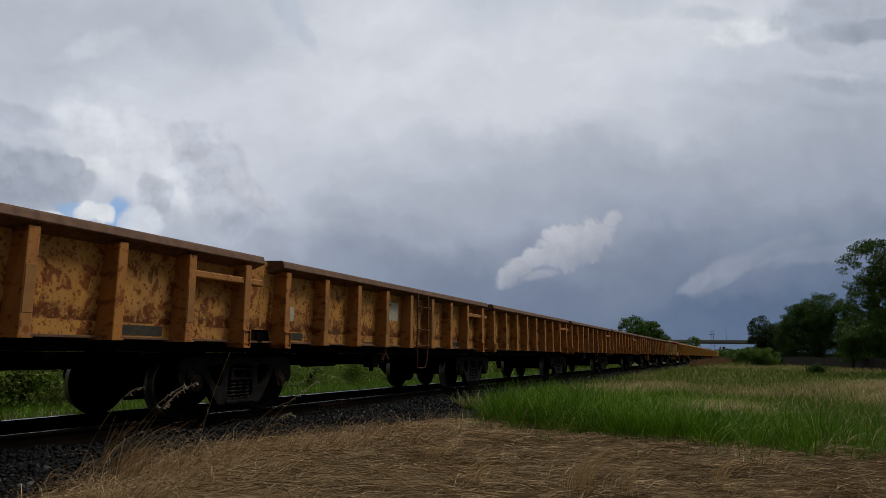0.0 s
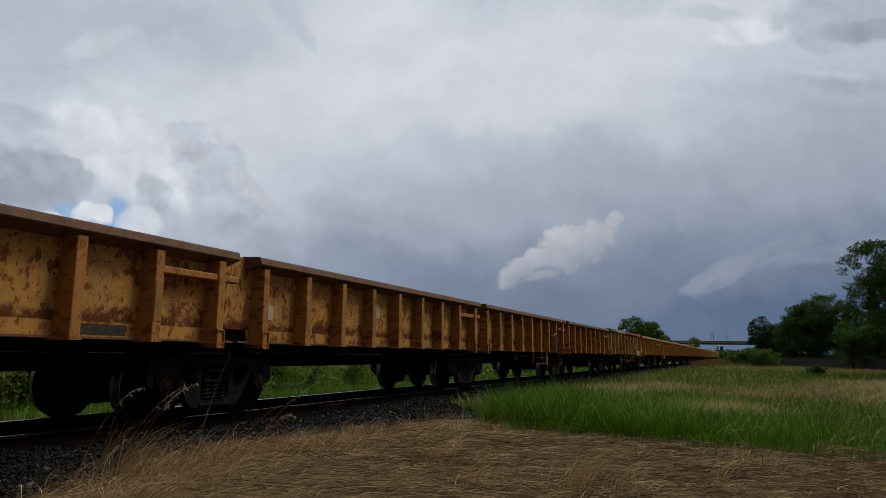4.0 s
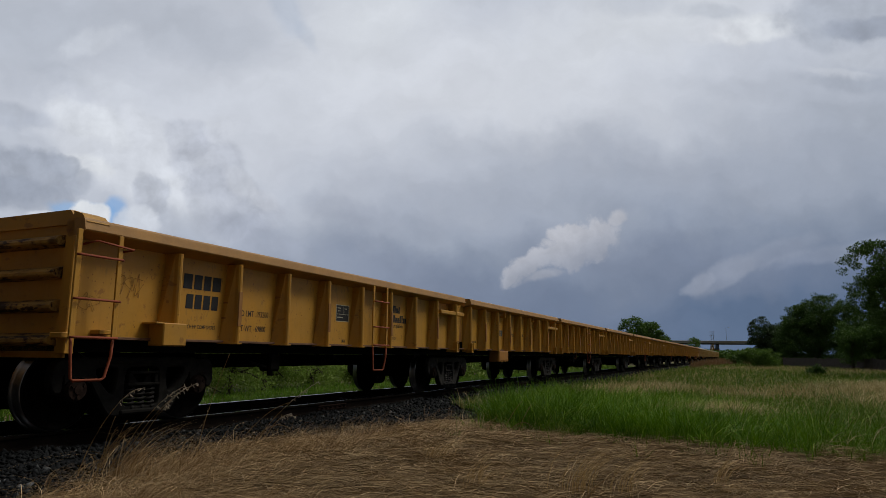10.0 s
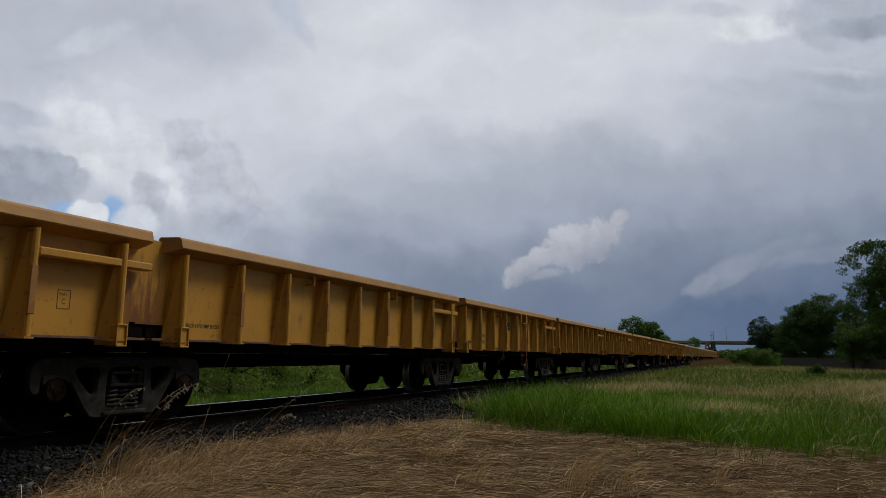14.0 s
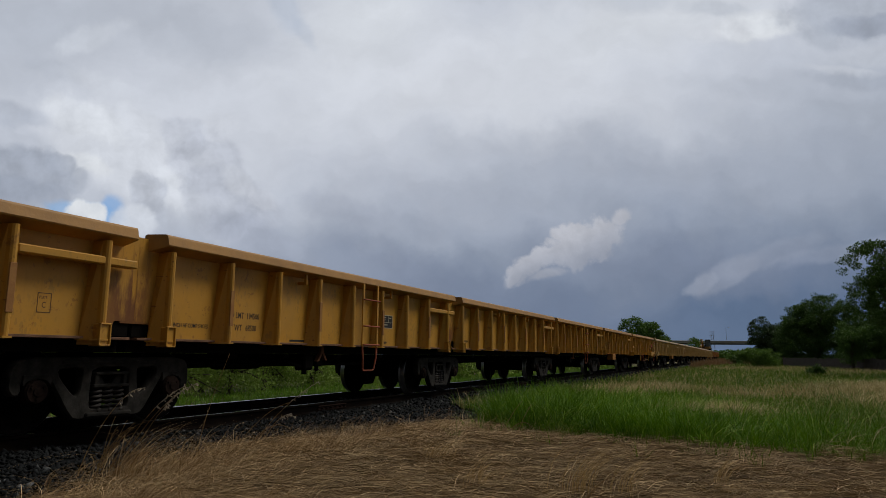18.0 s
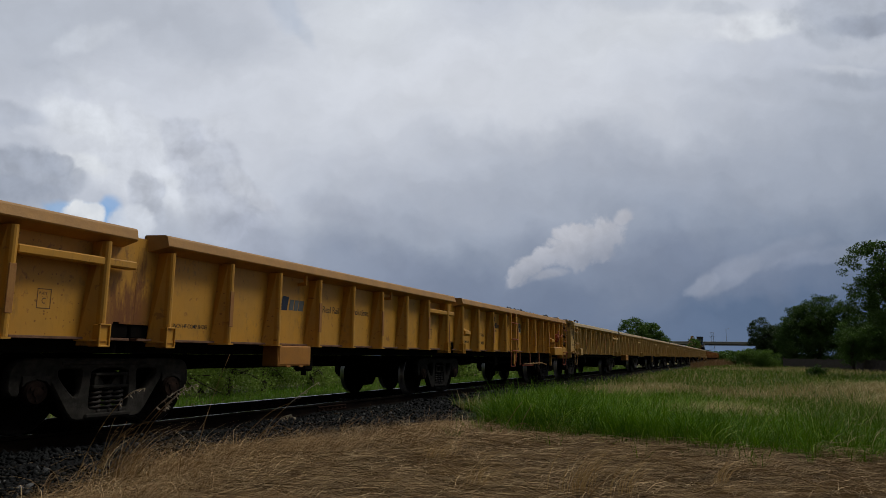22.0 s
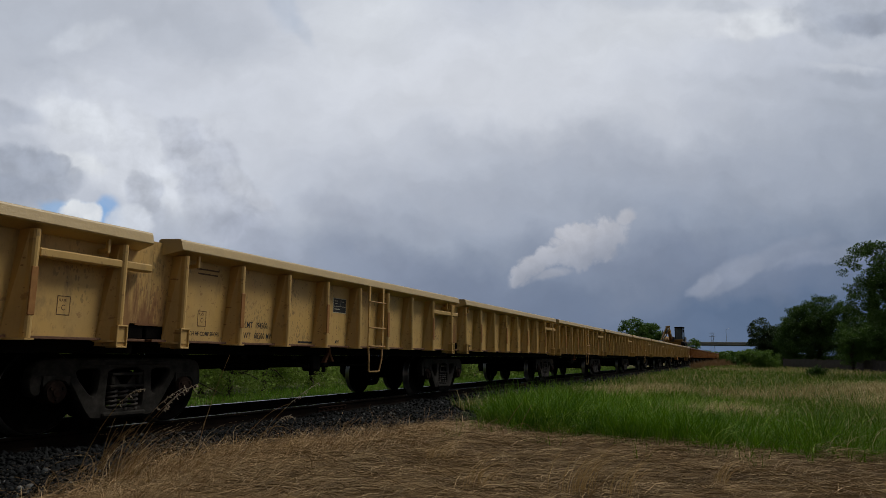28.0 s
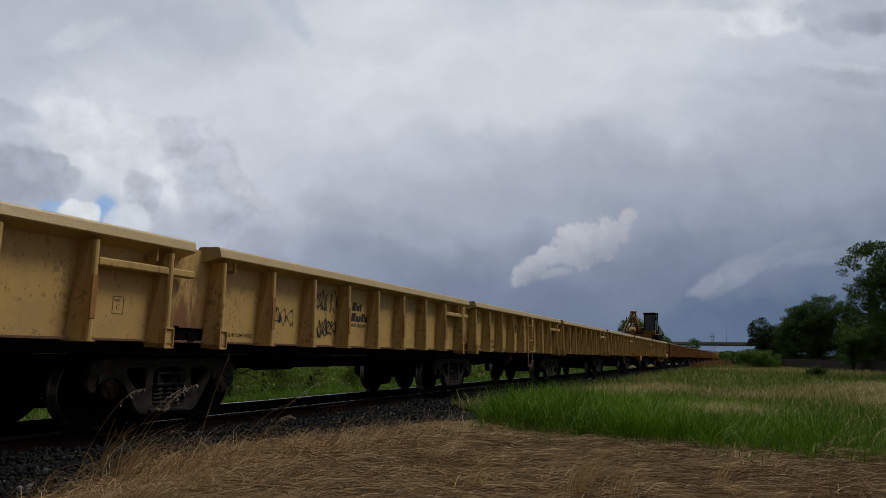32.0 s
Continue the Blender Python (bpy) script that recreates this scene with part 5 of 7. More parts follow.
def rounded(pts, times=1):
    """A closed outline with its corners cut rounder."""
    for _ in range(times):
        out = []
        for i, (a, b) in enumerate(pts):
            c, d = pts[(i + 1) % len(pts)]
            out += [(a * 0.8 + c * 0.2, b * 0.8 + d * 0.2), (a * 0.2 + c * 0.8, b * 0.2 + d * 0.8)]
        pts = out
    return pts


def casting(name, outlines, half, bevel, x, mat):
    """A cast plate with rounded rims: the first outline (along y and z) less the holes in the others, about the plane x."""
    cu = bpy.data.curves.new(name, "CURVE")
    cu.dimensions, cu.fill_mode, cu.extrude, cu.bevel_depth, cu.bevel_resolution = "2D", "BOTH", half - bevel, bevel, 0
    for pts in outlines:
        pts = rounded(pts)
        sp = cu.splines.new("POLY")
        sp.points.add(len(pts) - 1)
        for q, (y, h) in zip(sp.points, pts):
            q.co = (y, h, 0, 1)
        sp.use_cyclic_u = True
    ob = bpy.data.objects.new(name, cu)
    scene.collection.objects.link(ob)
    me = bpy.data.meshes.new_from_object(ob.evaluated_get(bpy.context.evaluated_depsgraph_get()))
    bpy.data.objects.remove(ob)
    me.transform(Matrix(((0, 0, 1, x), (1, 0, 0, 0), (0, 1, 0, 0), (0, 0, 0, 1))))
    me.materials.clear()
    me.materials.append(mat)
    return me


def build_truck(steel, spring, label):
    tr = thing("wheel_truck", label, "railway truck", "trucks under the train")

    z = WHEEL_R
    half = [(1.17, z + 0.04), (1.16, z + 0.22), (1.10, z + 0.31), (0.92, z + 0.335), (0.45, z + 0.335)]
    jaw = [(0.36, z - 0.315), (0.46, z - 0.29), (0.70, z + 0.08), (0.745, z + 0.15), (1.02, z + 0.155), (1.06, z + 0.10), (1.06, z - 0.02), (1.12, z - 0.03)]
    outline = half + [(-y, h) for y, h in half[::-1]] + [(-y, h) for y, h in jaw[::-1]] + jaw
    gap = [(0.35, z + 0.20), (0.38, z + 0.245), (0.62, z + 0.245), (0.67, z + 0.21), (0.64, z + 0.12), (0.47, z - 0.07), (0.41, z - 0.085), (0.37, z - 0.02)]
    well = [(-0.25, z + 0.25), (0.25, z + 0.25), (0.265, z + 0.05), (0.265, z - 0.20), (0.22, z - 0.235), (-0.22, z - 0.235), (-0.265, z - 0.20), (-0.265, z + 0.05)]
    fm = casting("side_frame", (outline, gap, [(-y, h) for y, h in gap], well), 0.062, 0.016, 1.03, steel)
    lip = Shape().box((0.93, -0.30, z - 0.31), (1.12, 0.30, z - 0.255), 0.015).box((1.085, -0.62, z + 0.275), (1.105, 0.62, z + 0.315), 0.008).mesh("spring_seat", steel)
    spin = pose(0, 0, 0, 0, 0, 180)

    def spring_mesh():
        s = Shape()
        pts = []
        for i in range(41):
            w = i / 40 * 2 * math.pi * 5.0
            pts.append((1.03 + 0.064 * math.cos(w), 0.064 * math.sin(w), z - 0.24 + 0.26 * i / 40))
        s.tube(pts, 0.018, 5)
        return soft(s.mesh("coil_spring", spring))
    sp = spring_mesh()
    head = Shape().box((0.90, -0.215, z + 0.155), (1.125, 0.215, z + 0.185), 0.006).box((0.90, -0.235, z + 0.015), (1.125, 0.235, z + 0.05), 0.008)
    for y in (-0.215, 0.165):
        head.box((0.90, y, z + 0.05), (1.11, y + 0.05, z + 0.155), 0.006)
    head.prism([(-0.16, z + 0.05), (-0.04, z + 0.05), (-0.12, z + 0.15), (-0.16, z + 0.15)], 0.98, 1.06, 0).prism([(0.16, z + 0.05), (0.04, z + 0.05), (0.12, z + 0.15), (0.16, z + 0.15)], 0.98, 1.06, 0)
    hm = head.mesh("bolster_end", steel)
    cap = Shape().turned([(0.93, 0.125), (1.10, 0.125), (1.115, 0.115), (1.13, 0.112), (1.135, 0.055), (1.15, 0.05), (1.155, 0.015)], 20)
    for k in range(3):
        w = 2.094 * k + 0.5
        cap.tube([(1.125, 0.078 * math.cos(w), 0.078 * math.sin(w)), (1.152, 0.078 * math.cos(w), 0.078 * math.sin(w))], 0.020, 6)
    bc = cap.mesh("bearing_cap", CAP)
    shoe = Shape().prism([(-0.155, 0.165), (0.155, 0.165), (0.150, 0.06), (0.10, 0.11), (0.0, 0.135), (-0.10, 0.11), (-0.150, 0.06)], 0.955, 1.115, 0).mesh("bearing_adapter", steel)
    for m in (None, spin):
        sf = part("side_frame", fm, tr, "", m)
        part("spring_seat", lip, sf)
        part("bolster_end", hm, sf)
        for y in (-0.145, 0.0, 0.145):
            part("coil_spring", sp, sf, "", pose(0, y, 0))
        for k in (1, -1):
            part("bearing_cap", bc, sf, "round rusty bearing cap with three bolts", pose(0, k * AXLE, WHEEL_R))
            part("bearing_adapter", shoe, sf, "", pose(0, k * AXLE, WHEEL_R))
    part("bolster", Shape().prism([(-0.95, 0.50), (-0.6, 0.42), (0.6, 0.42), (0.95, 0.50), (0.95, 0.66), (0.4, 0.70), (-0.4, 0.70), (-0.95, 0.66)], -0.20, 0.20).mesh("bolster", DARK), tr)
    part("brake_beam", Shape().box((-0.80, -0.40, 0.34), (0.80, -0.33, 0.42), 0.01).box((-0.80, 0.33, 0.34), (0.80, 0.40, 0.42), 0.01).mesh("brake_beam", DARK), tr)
    wm = Shape()
    wm.turned([(0.715, 0.0), (0.715, 0.10), (0.70, 0.12), (0.735, 0.36), (0.70, 0.40), (0.70, 0.445)], 32)
    wm.turned([(0.70, 0.40), (0.690, 0.480), (0.705, 0.486), (0.722, 0.465), (0.735, 0.458), (0.825, 0.452), (0.835, 0.445), (0.835, 0.40), (0.79, 0.385), (0.775, 0.17), (0.83, 0.14), (0.85, 0.12), (0.85, 0.0)], 32)
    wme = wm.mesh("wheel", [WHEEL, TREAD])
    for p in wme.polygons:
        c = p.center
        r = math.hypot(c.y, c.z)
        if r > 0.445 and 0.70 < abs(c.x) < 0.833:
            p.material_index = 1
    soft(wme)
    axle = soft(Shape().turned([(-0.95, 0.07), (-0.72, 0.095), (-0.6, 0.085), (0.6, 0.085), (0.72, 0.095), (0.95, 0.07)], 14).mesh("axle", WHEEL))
    sets = []
    for k in (1, -1):
        ws = part("wheelset", axle, tr, "dark axle with two wheels", pose(0, k * AXLE, WHEEL_R))
        part("wheel", wme, ws, "dark wheel with polished tread")
        part("wheel", wme, ws, "dark wheel with polished tread", spin)
        sets.append((ws, k))
    return tr, sets


BLACK_TRUCK, BLACK_SETS = build_truck(FRAME, SPRING, "black railway truck with coil springs and dark wheels")
DUSTY_TRUCK, DUSTY_SETS = build_truck(FRAME_DUSTY, SPRING_DUSTY, "dusty grey cast-steel railway truck with coil springs and dark wheels")

# ---- the order of the train ----
TRUCK_AT = []


def lay_train():
    s = 7.73 - 3 * PITCH
    k = 0
    styles = {"rusty": ["plain", "words", "plain", "load", "words", "load", "plain", "brake", "plain"],
              "yellow": ["logo", "load", "plain", "load", "words", "after", "plain", "load", "logo"],
              "cream": ["logo", "load", "plain", "load", "words", "load", "plain", "load", "logo"]}
    for i in range(9):
        TRUCK_AT.append(s)
        section("rusty", s, styles["rusty"][i], 10 + i)
        s += PITCH
    TRUCK_AT.append(s)
    end_section("worn", s, 5)
    TRUCK_AT.append(s + END - 1.4)
    for kind, n, last, seed in (("yellow", 9, "yellow", 30), ("cream", 9, "cream", 60), ("rusty", 9, "worn", 90), ("yellow", 3, None, 120)):
        s += END + 1.34
        TRUCK_AT.append(s + 1.4)
        head_section(kind, s, seed)
        s += END
        for i in range(n):
            TRUCK_AT.append(s)
            section(kind, s, styles[kind][i], seed + i)
            s += PITCH
        if last:
            TRUCK_AT.append(s)
            end_section(last, s, seed)
            if seed == 30:
                load_heap(s, END, 8)
            if seed == 60:
                excavator(s)
            TRUCK_AT.append(s + END - 1.4)


MACHINE = plain("excavator_yellow_paint", (0.44, 0.25, 0.065), (0.33, 0.19, 0.055), 4, 0.5)
GLASS_DARK = plain("dark_tinted_glass", (0.10, 0.14, 0.16), (0.13, 0.17, 0.19), 2, 0.10, 0.0, 0.0, spec=0.6)
CHROME = plain("chrome_rod", (0.75, 0.75, 0.75), (0.7, 0.7, 0.7), 2, 0.15, 1.0, 0.0)
GREY = plain("grey_painted_steel", (0.10, 0.10, 0.10), (0.14, 0.14, 0.135), 4, 0.6)


def excavator(s):
    ex = thing("excavator", "yellow excavator with a dark cab riding on top of the wagon", "excavator")
    z = 2.23
    size = Matrix.Translation((0.25, 5.2, z)) @ Matrix.Scale(0.82, 4) @ Matrix.Translation((0, -5.2, -z))
    swing = size @ pose(0, 5.2, 0, 0, 0, -7) @ pose(0, -5.2, 0)
    for k in (1, -1):
        part("crawler", Shape().prism([(3.6, z), (3.3, z + 0.12), (3.2, z + 0.35), (3.4, z + 0.6), (6.9, z + 0.6), (7.1, z + 0.35), (7.0, z + 0.12), (6.7, z)], k * 1.35 - 0.25, k * 1.35 + 0.25, 0).mesh("crawler", DARK), ex, "", size)
    part("undercarriage", Shape().box((-1.1, 4.2, z + 0.2), (1.1, 6.2, z + 0.62), 0.03).mesh("undercarriage", MACHINE), ex, "", size)
    part("engine_house", Shape().prism([(4.3, z + 0.7), (4.3, z + 1.0), (5.3, z + 1.45), (7.3, z + 1.5), (7.6, z + 1.1), (7.5, z + 0.7)], -1.35, -0.45, 0).mesh("engine_house", MACHINE), ex, "", swing)
    part("tool_box", Shape().box((-0.43, 4.4, z + 0.72), (0.26, 6.5, z + 1.35), 0.05).mesh("tool_box", GREY), ex, "grey steel box", swing)
    part("counterweight", Shape().prism([(6.6, z + 0.68), (6.6, z + 1.4), (7.5, z + 1.4), (7.75, z + 1.1), (7.6, z + 0.68)], -1.32, 1.25, 0).mesh("counterweight", GREY), ex, "", swing)
    cab = Shape()
    for x in (0.30, 1.27):
        for y in (4.45, 5.88):
            cab.box((x, y, z + 0.62), (x + 0.08, y + 0.10, z + 2.75), 0.02)
    cab.box((0.26, 4.40, z + 2.62), (1.40, 6.02, z + 2.80), 0.05).box((0.30, 4.45, z + 0.62), (1.35, 5.98, z + 1.0), 0.02).box((1.28, 5.1, z + 1.0), (1.35, 5.18, z + 2.62), 0.02)
    cb = part("cab", cab.mesh("cab", DARK), ex, "dark cab frame", swing)
    part("cab_window", Shape().box((0.34, 4.50, z + 1.0), (1.31, 5.90, z + 2.62), 0.02).mesh("cab_window", GLASS_DARK), cb, "grey tinted cab glass")
    part("cab_step", Shape().box((0.25, 4.28, z + 0.69), (1.42, 4.44, z + 1.00), 0.03).mesh("cab_step", MACHINE), ex, "", swing)
    part("cab_base", Shape().box((-1.2, 4.3, z + 0.58), (1.38, 6.6, z + 0.68), 0.02).mesh("cab_base", MACHINE), ex, "", swing)
    boom = Shape().prism([(4.5, z + 1.25), (3.5, z + 2.35), (2.75, z + 2.62), (2.55, z + 2.50), (3.05, z + 2.05), (4.2, z + 0.85)], -0.40, -0.06, 0)
    for y, h in ((4.25, 1.12), (2.75, 2.52)):
        boom.tube([(-0.48, y, z + h), (0.02, y, z + h)], 0.10, 10)
    part("boom", boom.mesh("boom", MACHINE), ex, "", swing)
    stick = Shape().prism([(2.95, z + 2.72), (2.45, z + 2.70), (1.55, z + 1.05), (1.45, z + 0.55), (1.72, z + 0.58), (2.95, z + 2.38)], -0.34, -0.08, 0)
    for y, h in ((2.55, 2.78), (2.85, 2.80), (1.65, 0.75)):
        stick.tube([(-0.42, y, z + h), (0.0, y, z + h)], 0.09, 10)
    slew = swing @ pose(-0.21, 2.75, 0, 0, 0, -42) @ pose(0.21, -2.75, 0)
    part("stick", stick.mesh("stick", MACHINE), ex, "", slew)
    part("hydraulic_cylinder", soft(Shape().tube([(0.06, 2.62, z + 2.55), (0.06, 2.15, z + 1.75)], 0.10, 10).mesh("cylinder", GREY)), ex, "", slew)
    part("piston_rod", soft(Shape().tube([(0.06, 2.16, z + 1.77), (0.06, 1.62, z + 0.85)], 0.075, 10).mesh("piston_rod", CHROME)), ex, "bright chrome rod", slew)
    part("bucket", Shape().prism([(1.2, z + 0.05), (0.95, z + 0.55), (1.35, z + 0.85), (1.8, z + 0.70), (1.9, z + 0.2)], -0.75, 0.35, 0).mesh("bucket", GREY), ex, "", slew)
    part("hose_reel", soft(Shape().tube([(-1.1, 3.0, z + 0.7), (-1.1, 3.0, z + 1.95), (-1.1, 3.15, z + 2.05), (-1.1, 3.6, z + 2.05), (-1.1, 3.75, z + 1.9), (-1.1, 3.75, z + 1.5)], 0.05, 7).tube([(-1.1, 3.35, z + 1.7), (-1.1, 3.35, z + 2.35)], 0.06, 7).mesh("hose_reel", plain("blue_grey_hose", (0.06, 0.09, 0.13), (0.09, 0.12, 0.16), 4, 0.6))), ex, "blue-grey hydraulic pipes", swing)
    part("engine_cover", Shape().prism([(3.3, z + 0.62), (3.3, z + 0.95), (3.5, z + 1.15), (3.9, z + 1.15), (4.1, z + 0.95), (4.1, z + 0.62)], -1.3, -0.55, 0).mesh("engine_cover", MACHINE), ex, "", swing)
    part("mirror", Shape().box((1.42, 4.3, z + 2.0), (1.60, 4.36, z + 2.35), 0.02).mesh("mirror", DARK), ex, "", swing)
    place(ex, s)


lay_train()

# ---- ground, ballast, track ----


def ground_z(x, y):
    """Height of the ground: level field, a low stone bed under the track."""
    d = np.abs(x - TRACK_X)
    bed = np.clip((3.0 - d) / 1.25, 0, 1)
    bed = bed * bed * (3 - 2 * bed)
    roll = 0.03 * np.sin(x * 0.7 + 1.3) * np.cos(y * 0.5) + 0.006 * np.sin(x * 2.3 + y * 1.9)
    far = np.clip((np.hypot(x, y) - 30) / 60, 0, 1)
    return 0.10 * bed + roll * (1 - bed) * (1 - far) + 0.25 * far * (x > TRACK_X + 4)


def ground_material():
    m = Nodes("field_earth", 0.95, 0.0, 0.1)
    tc = m.node("ShaderNodeTexCoord")
    co = tc.outputs["Object"]
    straw = m.mix(m.noise(9, 6, 0.7, co), (0.065, 0.047, 0.027), (0.15, 0.110, 0.064))
    green = m.mix(m.noise(2, 6, 0.7, co), (0.022, 0.042, 0.006), (0.070, 0.090, 0.022))
    sep = m.node("ShaderNodeSeparateXYZ")
    m.put(sep.inputs[0], co)
    edge = m.math("ADD", m.math("MULTIPLY", sep.outputs[0], 0.40), sep.outputs[1])
    f = m.ramp(m.math("ADD", edge, m.math("MULTIPLY", m.noise(0.8, 4, co=co), 1.2)), 9.2, 9.8)
    c = m.mix(f, straw, green)
    dry = m.ramp(m.noise(0.16, 5, 0.6, co), 0.40, 0.60)
    c = m.mix(m.math("MULTIPLY", m.math("MULTIPLY", dry, f), 0.7), c, (0.21, 0.155, 0.075))
    m.color(c)
    m.bump(m.noise(30, 6, 0.7, co), 0.8, 0.03)
    return m.mat


def build_ground():
    xs = np.concatenate([[-3000, -1200, -500, -200, -90, -50, -34], np.arange(-28, 14, 0.5), [15, 18, 24, 32, 45, 70, 110, 200, 500, 1200, 3000]])
    ys = np.concatenate([[-2000, -800, -300, -100, -45, -22, -12, -6], np.arange(-3, 34, 0.5), [36, 40, 46, 54, 64, 78, 95, 120, 160, 220, 320, 500, 900, 1700, 3100]])
    X, Y = np.meshgrid(xs, ys)
    Z = ground_z(X, Y)
    s = Shape()
    s.v = list(map(tuple, np.stack([X.ravel(), Y.ravel(), Z.ravel()], 1).tolist()))
    n = len(xs)
    for j in range(len(ys) - 1):
        for i in range(n - 1):
            k = j * n + i
            s.f.append((k, k + 1, k + n + 1, k + n))
            s.s.append(0)
    me = soft(s.mesh("ground", ground_material(), fix=False))
    return tagged(new("ground", me), "flattened dry grass and green field", "ground", kind="structure")


build_ground()


def build_track():
    track = thing("track", "railway track with dark rusty rails on timber sleepers", "track", kind="structure")
    prof = [(-0.070, 0), (-0.070, 0.012), (-0.02, 0.028), (-0.009, 0.045), (-0.009, 0.125), (-0.036, 0.140), (-0.036, 0.160), (-0.030, 0.170), (-0.018, 0.1745),
            (0.018, 0.1745), (0.030, 0.170), (0.036, 0.160), (0.036, 0.140), (0.009, 0.125), (0.009, 0.045), (0.02, 0.028), (0.070, 0.012), (0.070, 0)]
    z0 = RAIL_Z - 0.1745
    rail = Shape()
    n = len(prof)
    rail.prism([(x, z + z0) for x, z in prof], -60, 600)
    for i in range(n):
        if 7 <= i <= 9:
            rail.s[i] = 1
    me = rail.mesh("rail", [RAIL_SIDE, RAIL_TOP])
    joint = Shape().prism([(0.0, 0.030), (0.045, 0.030), (0.055, 0.05), (0.03, 0.08), (0.055, 0.11), (0.036, 0.128), (0.0, 0.128)], -0.45, 0.45)
    for y in (-0.36, -0.22, -0.08, 0.08, 0.22, 0.36):
        joint.tube([(0.02, y, 0.08), (0.085, y, 0.08)], 0.018, 6)
    jm = joint.mesh("joint_bar", plain("rust_red_steel", (0.032, 0.016, 0.010), (0.022, 0.011, 0.008), 8, 0.9, spec=0.08))
    for k in (1, -1):
        r = part("rail", me, track, "dark rusty rail with a polished head", pose(TRACK_X + k * 0.7535, 0, 0))
        for y in (10.6, 22.3, -1.2):
            part("joint_bar", jm, r, "rusty joint bar with bolts", pose(0.0, y, z0))
    rnd = random.Random(4)
    sleeper = Shape().box((-1.3, -0.115, -0.18), (1.3, 0.115, 0.0), 0.012).mesh("sleeper", TIE)
    for i in range(160):
        y = -8 + i * 0.52
        part("sleeper", sleeper, track, "", pose(TRACK_X + rnd.uniform(-0.02, 0.02), y, z0 - 0.012, 0, 0, rnd.uniform(-0.6, 0.6)))
    far = Shape()
    for i in range(420):
        y = 75.3 + i * 0.52
        far.box((TRACK_X - 1.3, y - 0.115, z0 - 0.19), (TRACK_X + 1.3, y + 0.115, z0 - 0.012), 0.01)
    ob = part("sleeper", far.mesh("far_sleepers", TIE), track, "sleepers far down the line")
    ob["kind"] = "stuff"


build_track()

# ---- loose stone, grass and leaves, built as large joined meshes ----
rng = np.random.default_rng(5)


def raw_mesh(name, verts, quads, mat, tris=False):
    """A mesh from arrays: verts (n, 3) and faces (m, 4 or 3)."""
    me = bpy.data.meshes.new(name)
    k = quads.shape[1]
    me.vertices.add(len(verts))
    me.vertices.foreach_set("co", verts.astype(np.float32).ravel())
    me.loops.add(quads.size)
    me.loops.foreach_set("vertex_index", quads.astype(np.int32).ravel())
    me.polygons.add(len(quads))
    me.polygons.foreach_set("loop_start", np.arange(0, quads.size, k, dtype=np.int32))
    me.materials.append(mat)
    me.update(calc_edges=True)
    return me


def blades(name, base, heading, length, width, lean, mat, segs=3, flat=0.0, arch=0.0, wiggle=0.0):
    """Grass blades: base (n, 3), heading (n) in radians, length and width (n). lean: how far the tip bends over; flat 1: lies on the ground."""
    n = len(base)
    t = np.linspace(0, 1, segs + 1)[None, :]
    L, W = length[:, None], width[:, None]
    lean = np.broadcast_to(np.asarray(lean, float).reshape(-1, 1), (n, 1))
    up = L * (t - 0.45 * lean * t * t) * (1 - flat) + flat * (arch * L * np.sin(np.pi * t) * rng.uniform(0.2, 1, (n, 1)))
    out = L * (lean * t * t * 0.75) * (1 - flat) + flat * L * t
    bend = wiggle * L * np.sin(np.pi * t * rng.uniform(0.5, 1.6, (n, 1)) + rng.uniform(0, 6, (n, 1))) * t
    ch, sh = np.cos(heading)[:, None], np.sin(heading)[:, None]
    x = base[:, 0:1] + out * ch - bend * sh
    y = base[:, 1:2] + out * sh + bend * ch
    z = base[:, 2:3] + up
    taper = W * (1 - 0.85 * t ** 1.5) * 0.5
    tw = rng.uniform(0, 2 * np.pi, n)[:, None] if flat < 0.5 else heading[:, None] + np.pi / 2
    roll = rng.uniform(0.2, 1.5, n)[:, None] if flat > 0.5 else np.zeros((n, 1))
    dx, dy, dz = np.cos(tw) * taper * np.cos(roll), np.sin(tw) * taper * np.cos(roll), taper * np.sin(roll)
    a = np.stack([x - dx, y - dy, z - dz], -1)
    b = np.stack([x + dx, y + dy, z + dz], -1)
    v = np.stack([a, b], 2).reshape(n, (segs + 1) * 2, 3)
    q = np.array([[2 * i, 2 * i + 1, 2 * i + 3, 2 * i + 2] for i in range(segs)])
    f = (np.arange(n) * (segs + 1) * 2)[:, None, None] + q[None]
    return raw_mesh(name, v.reshape(-1, 3), f.reshape(-1, 4), mat)


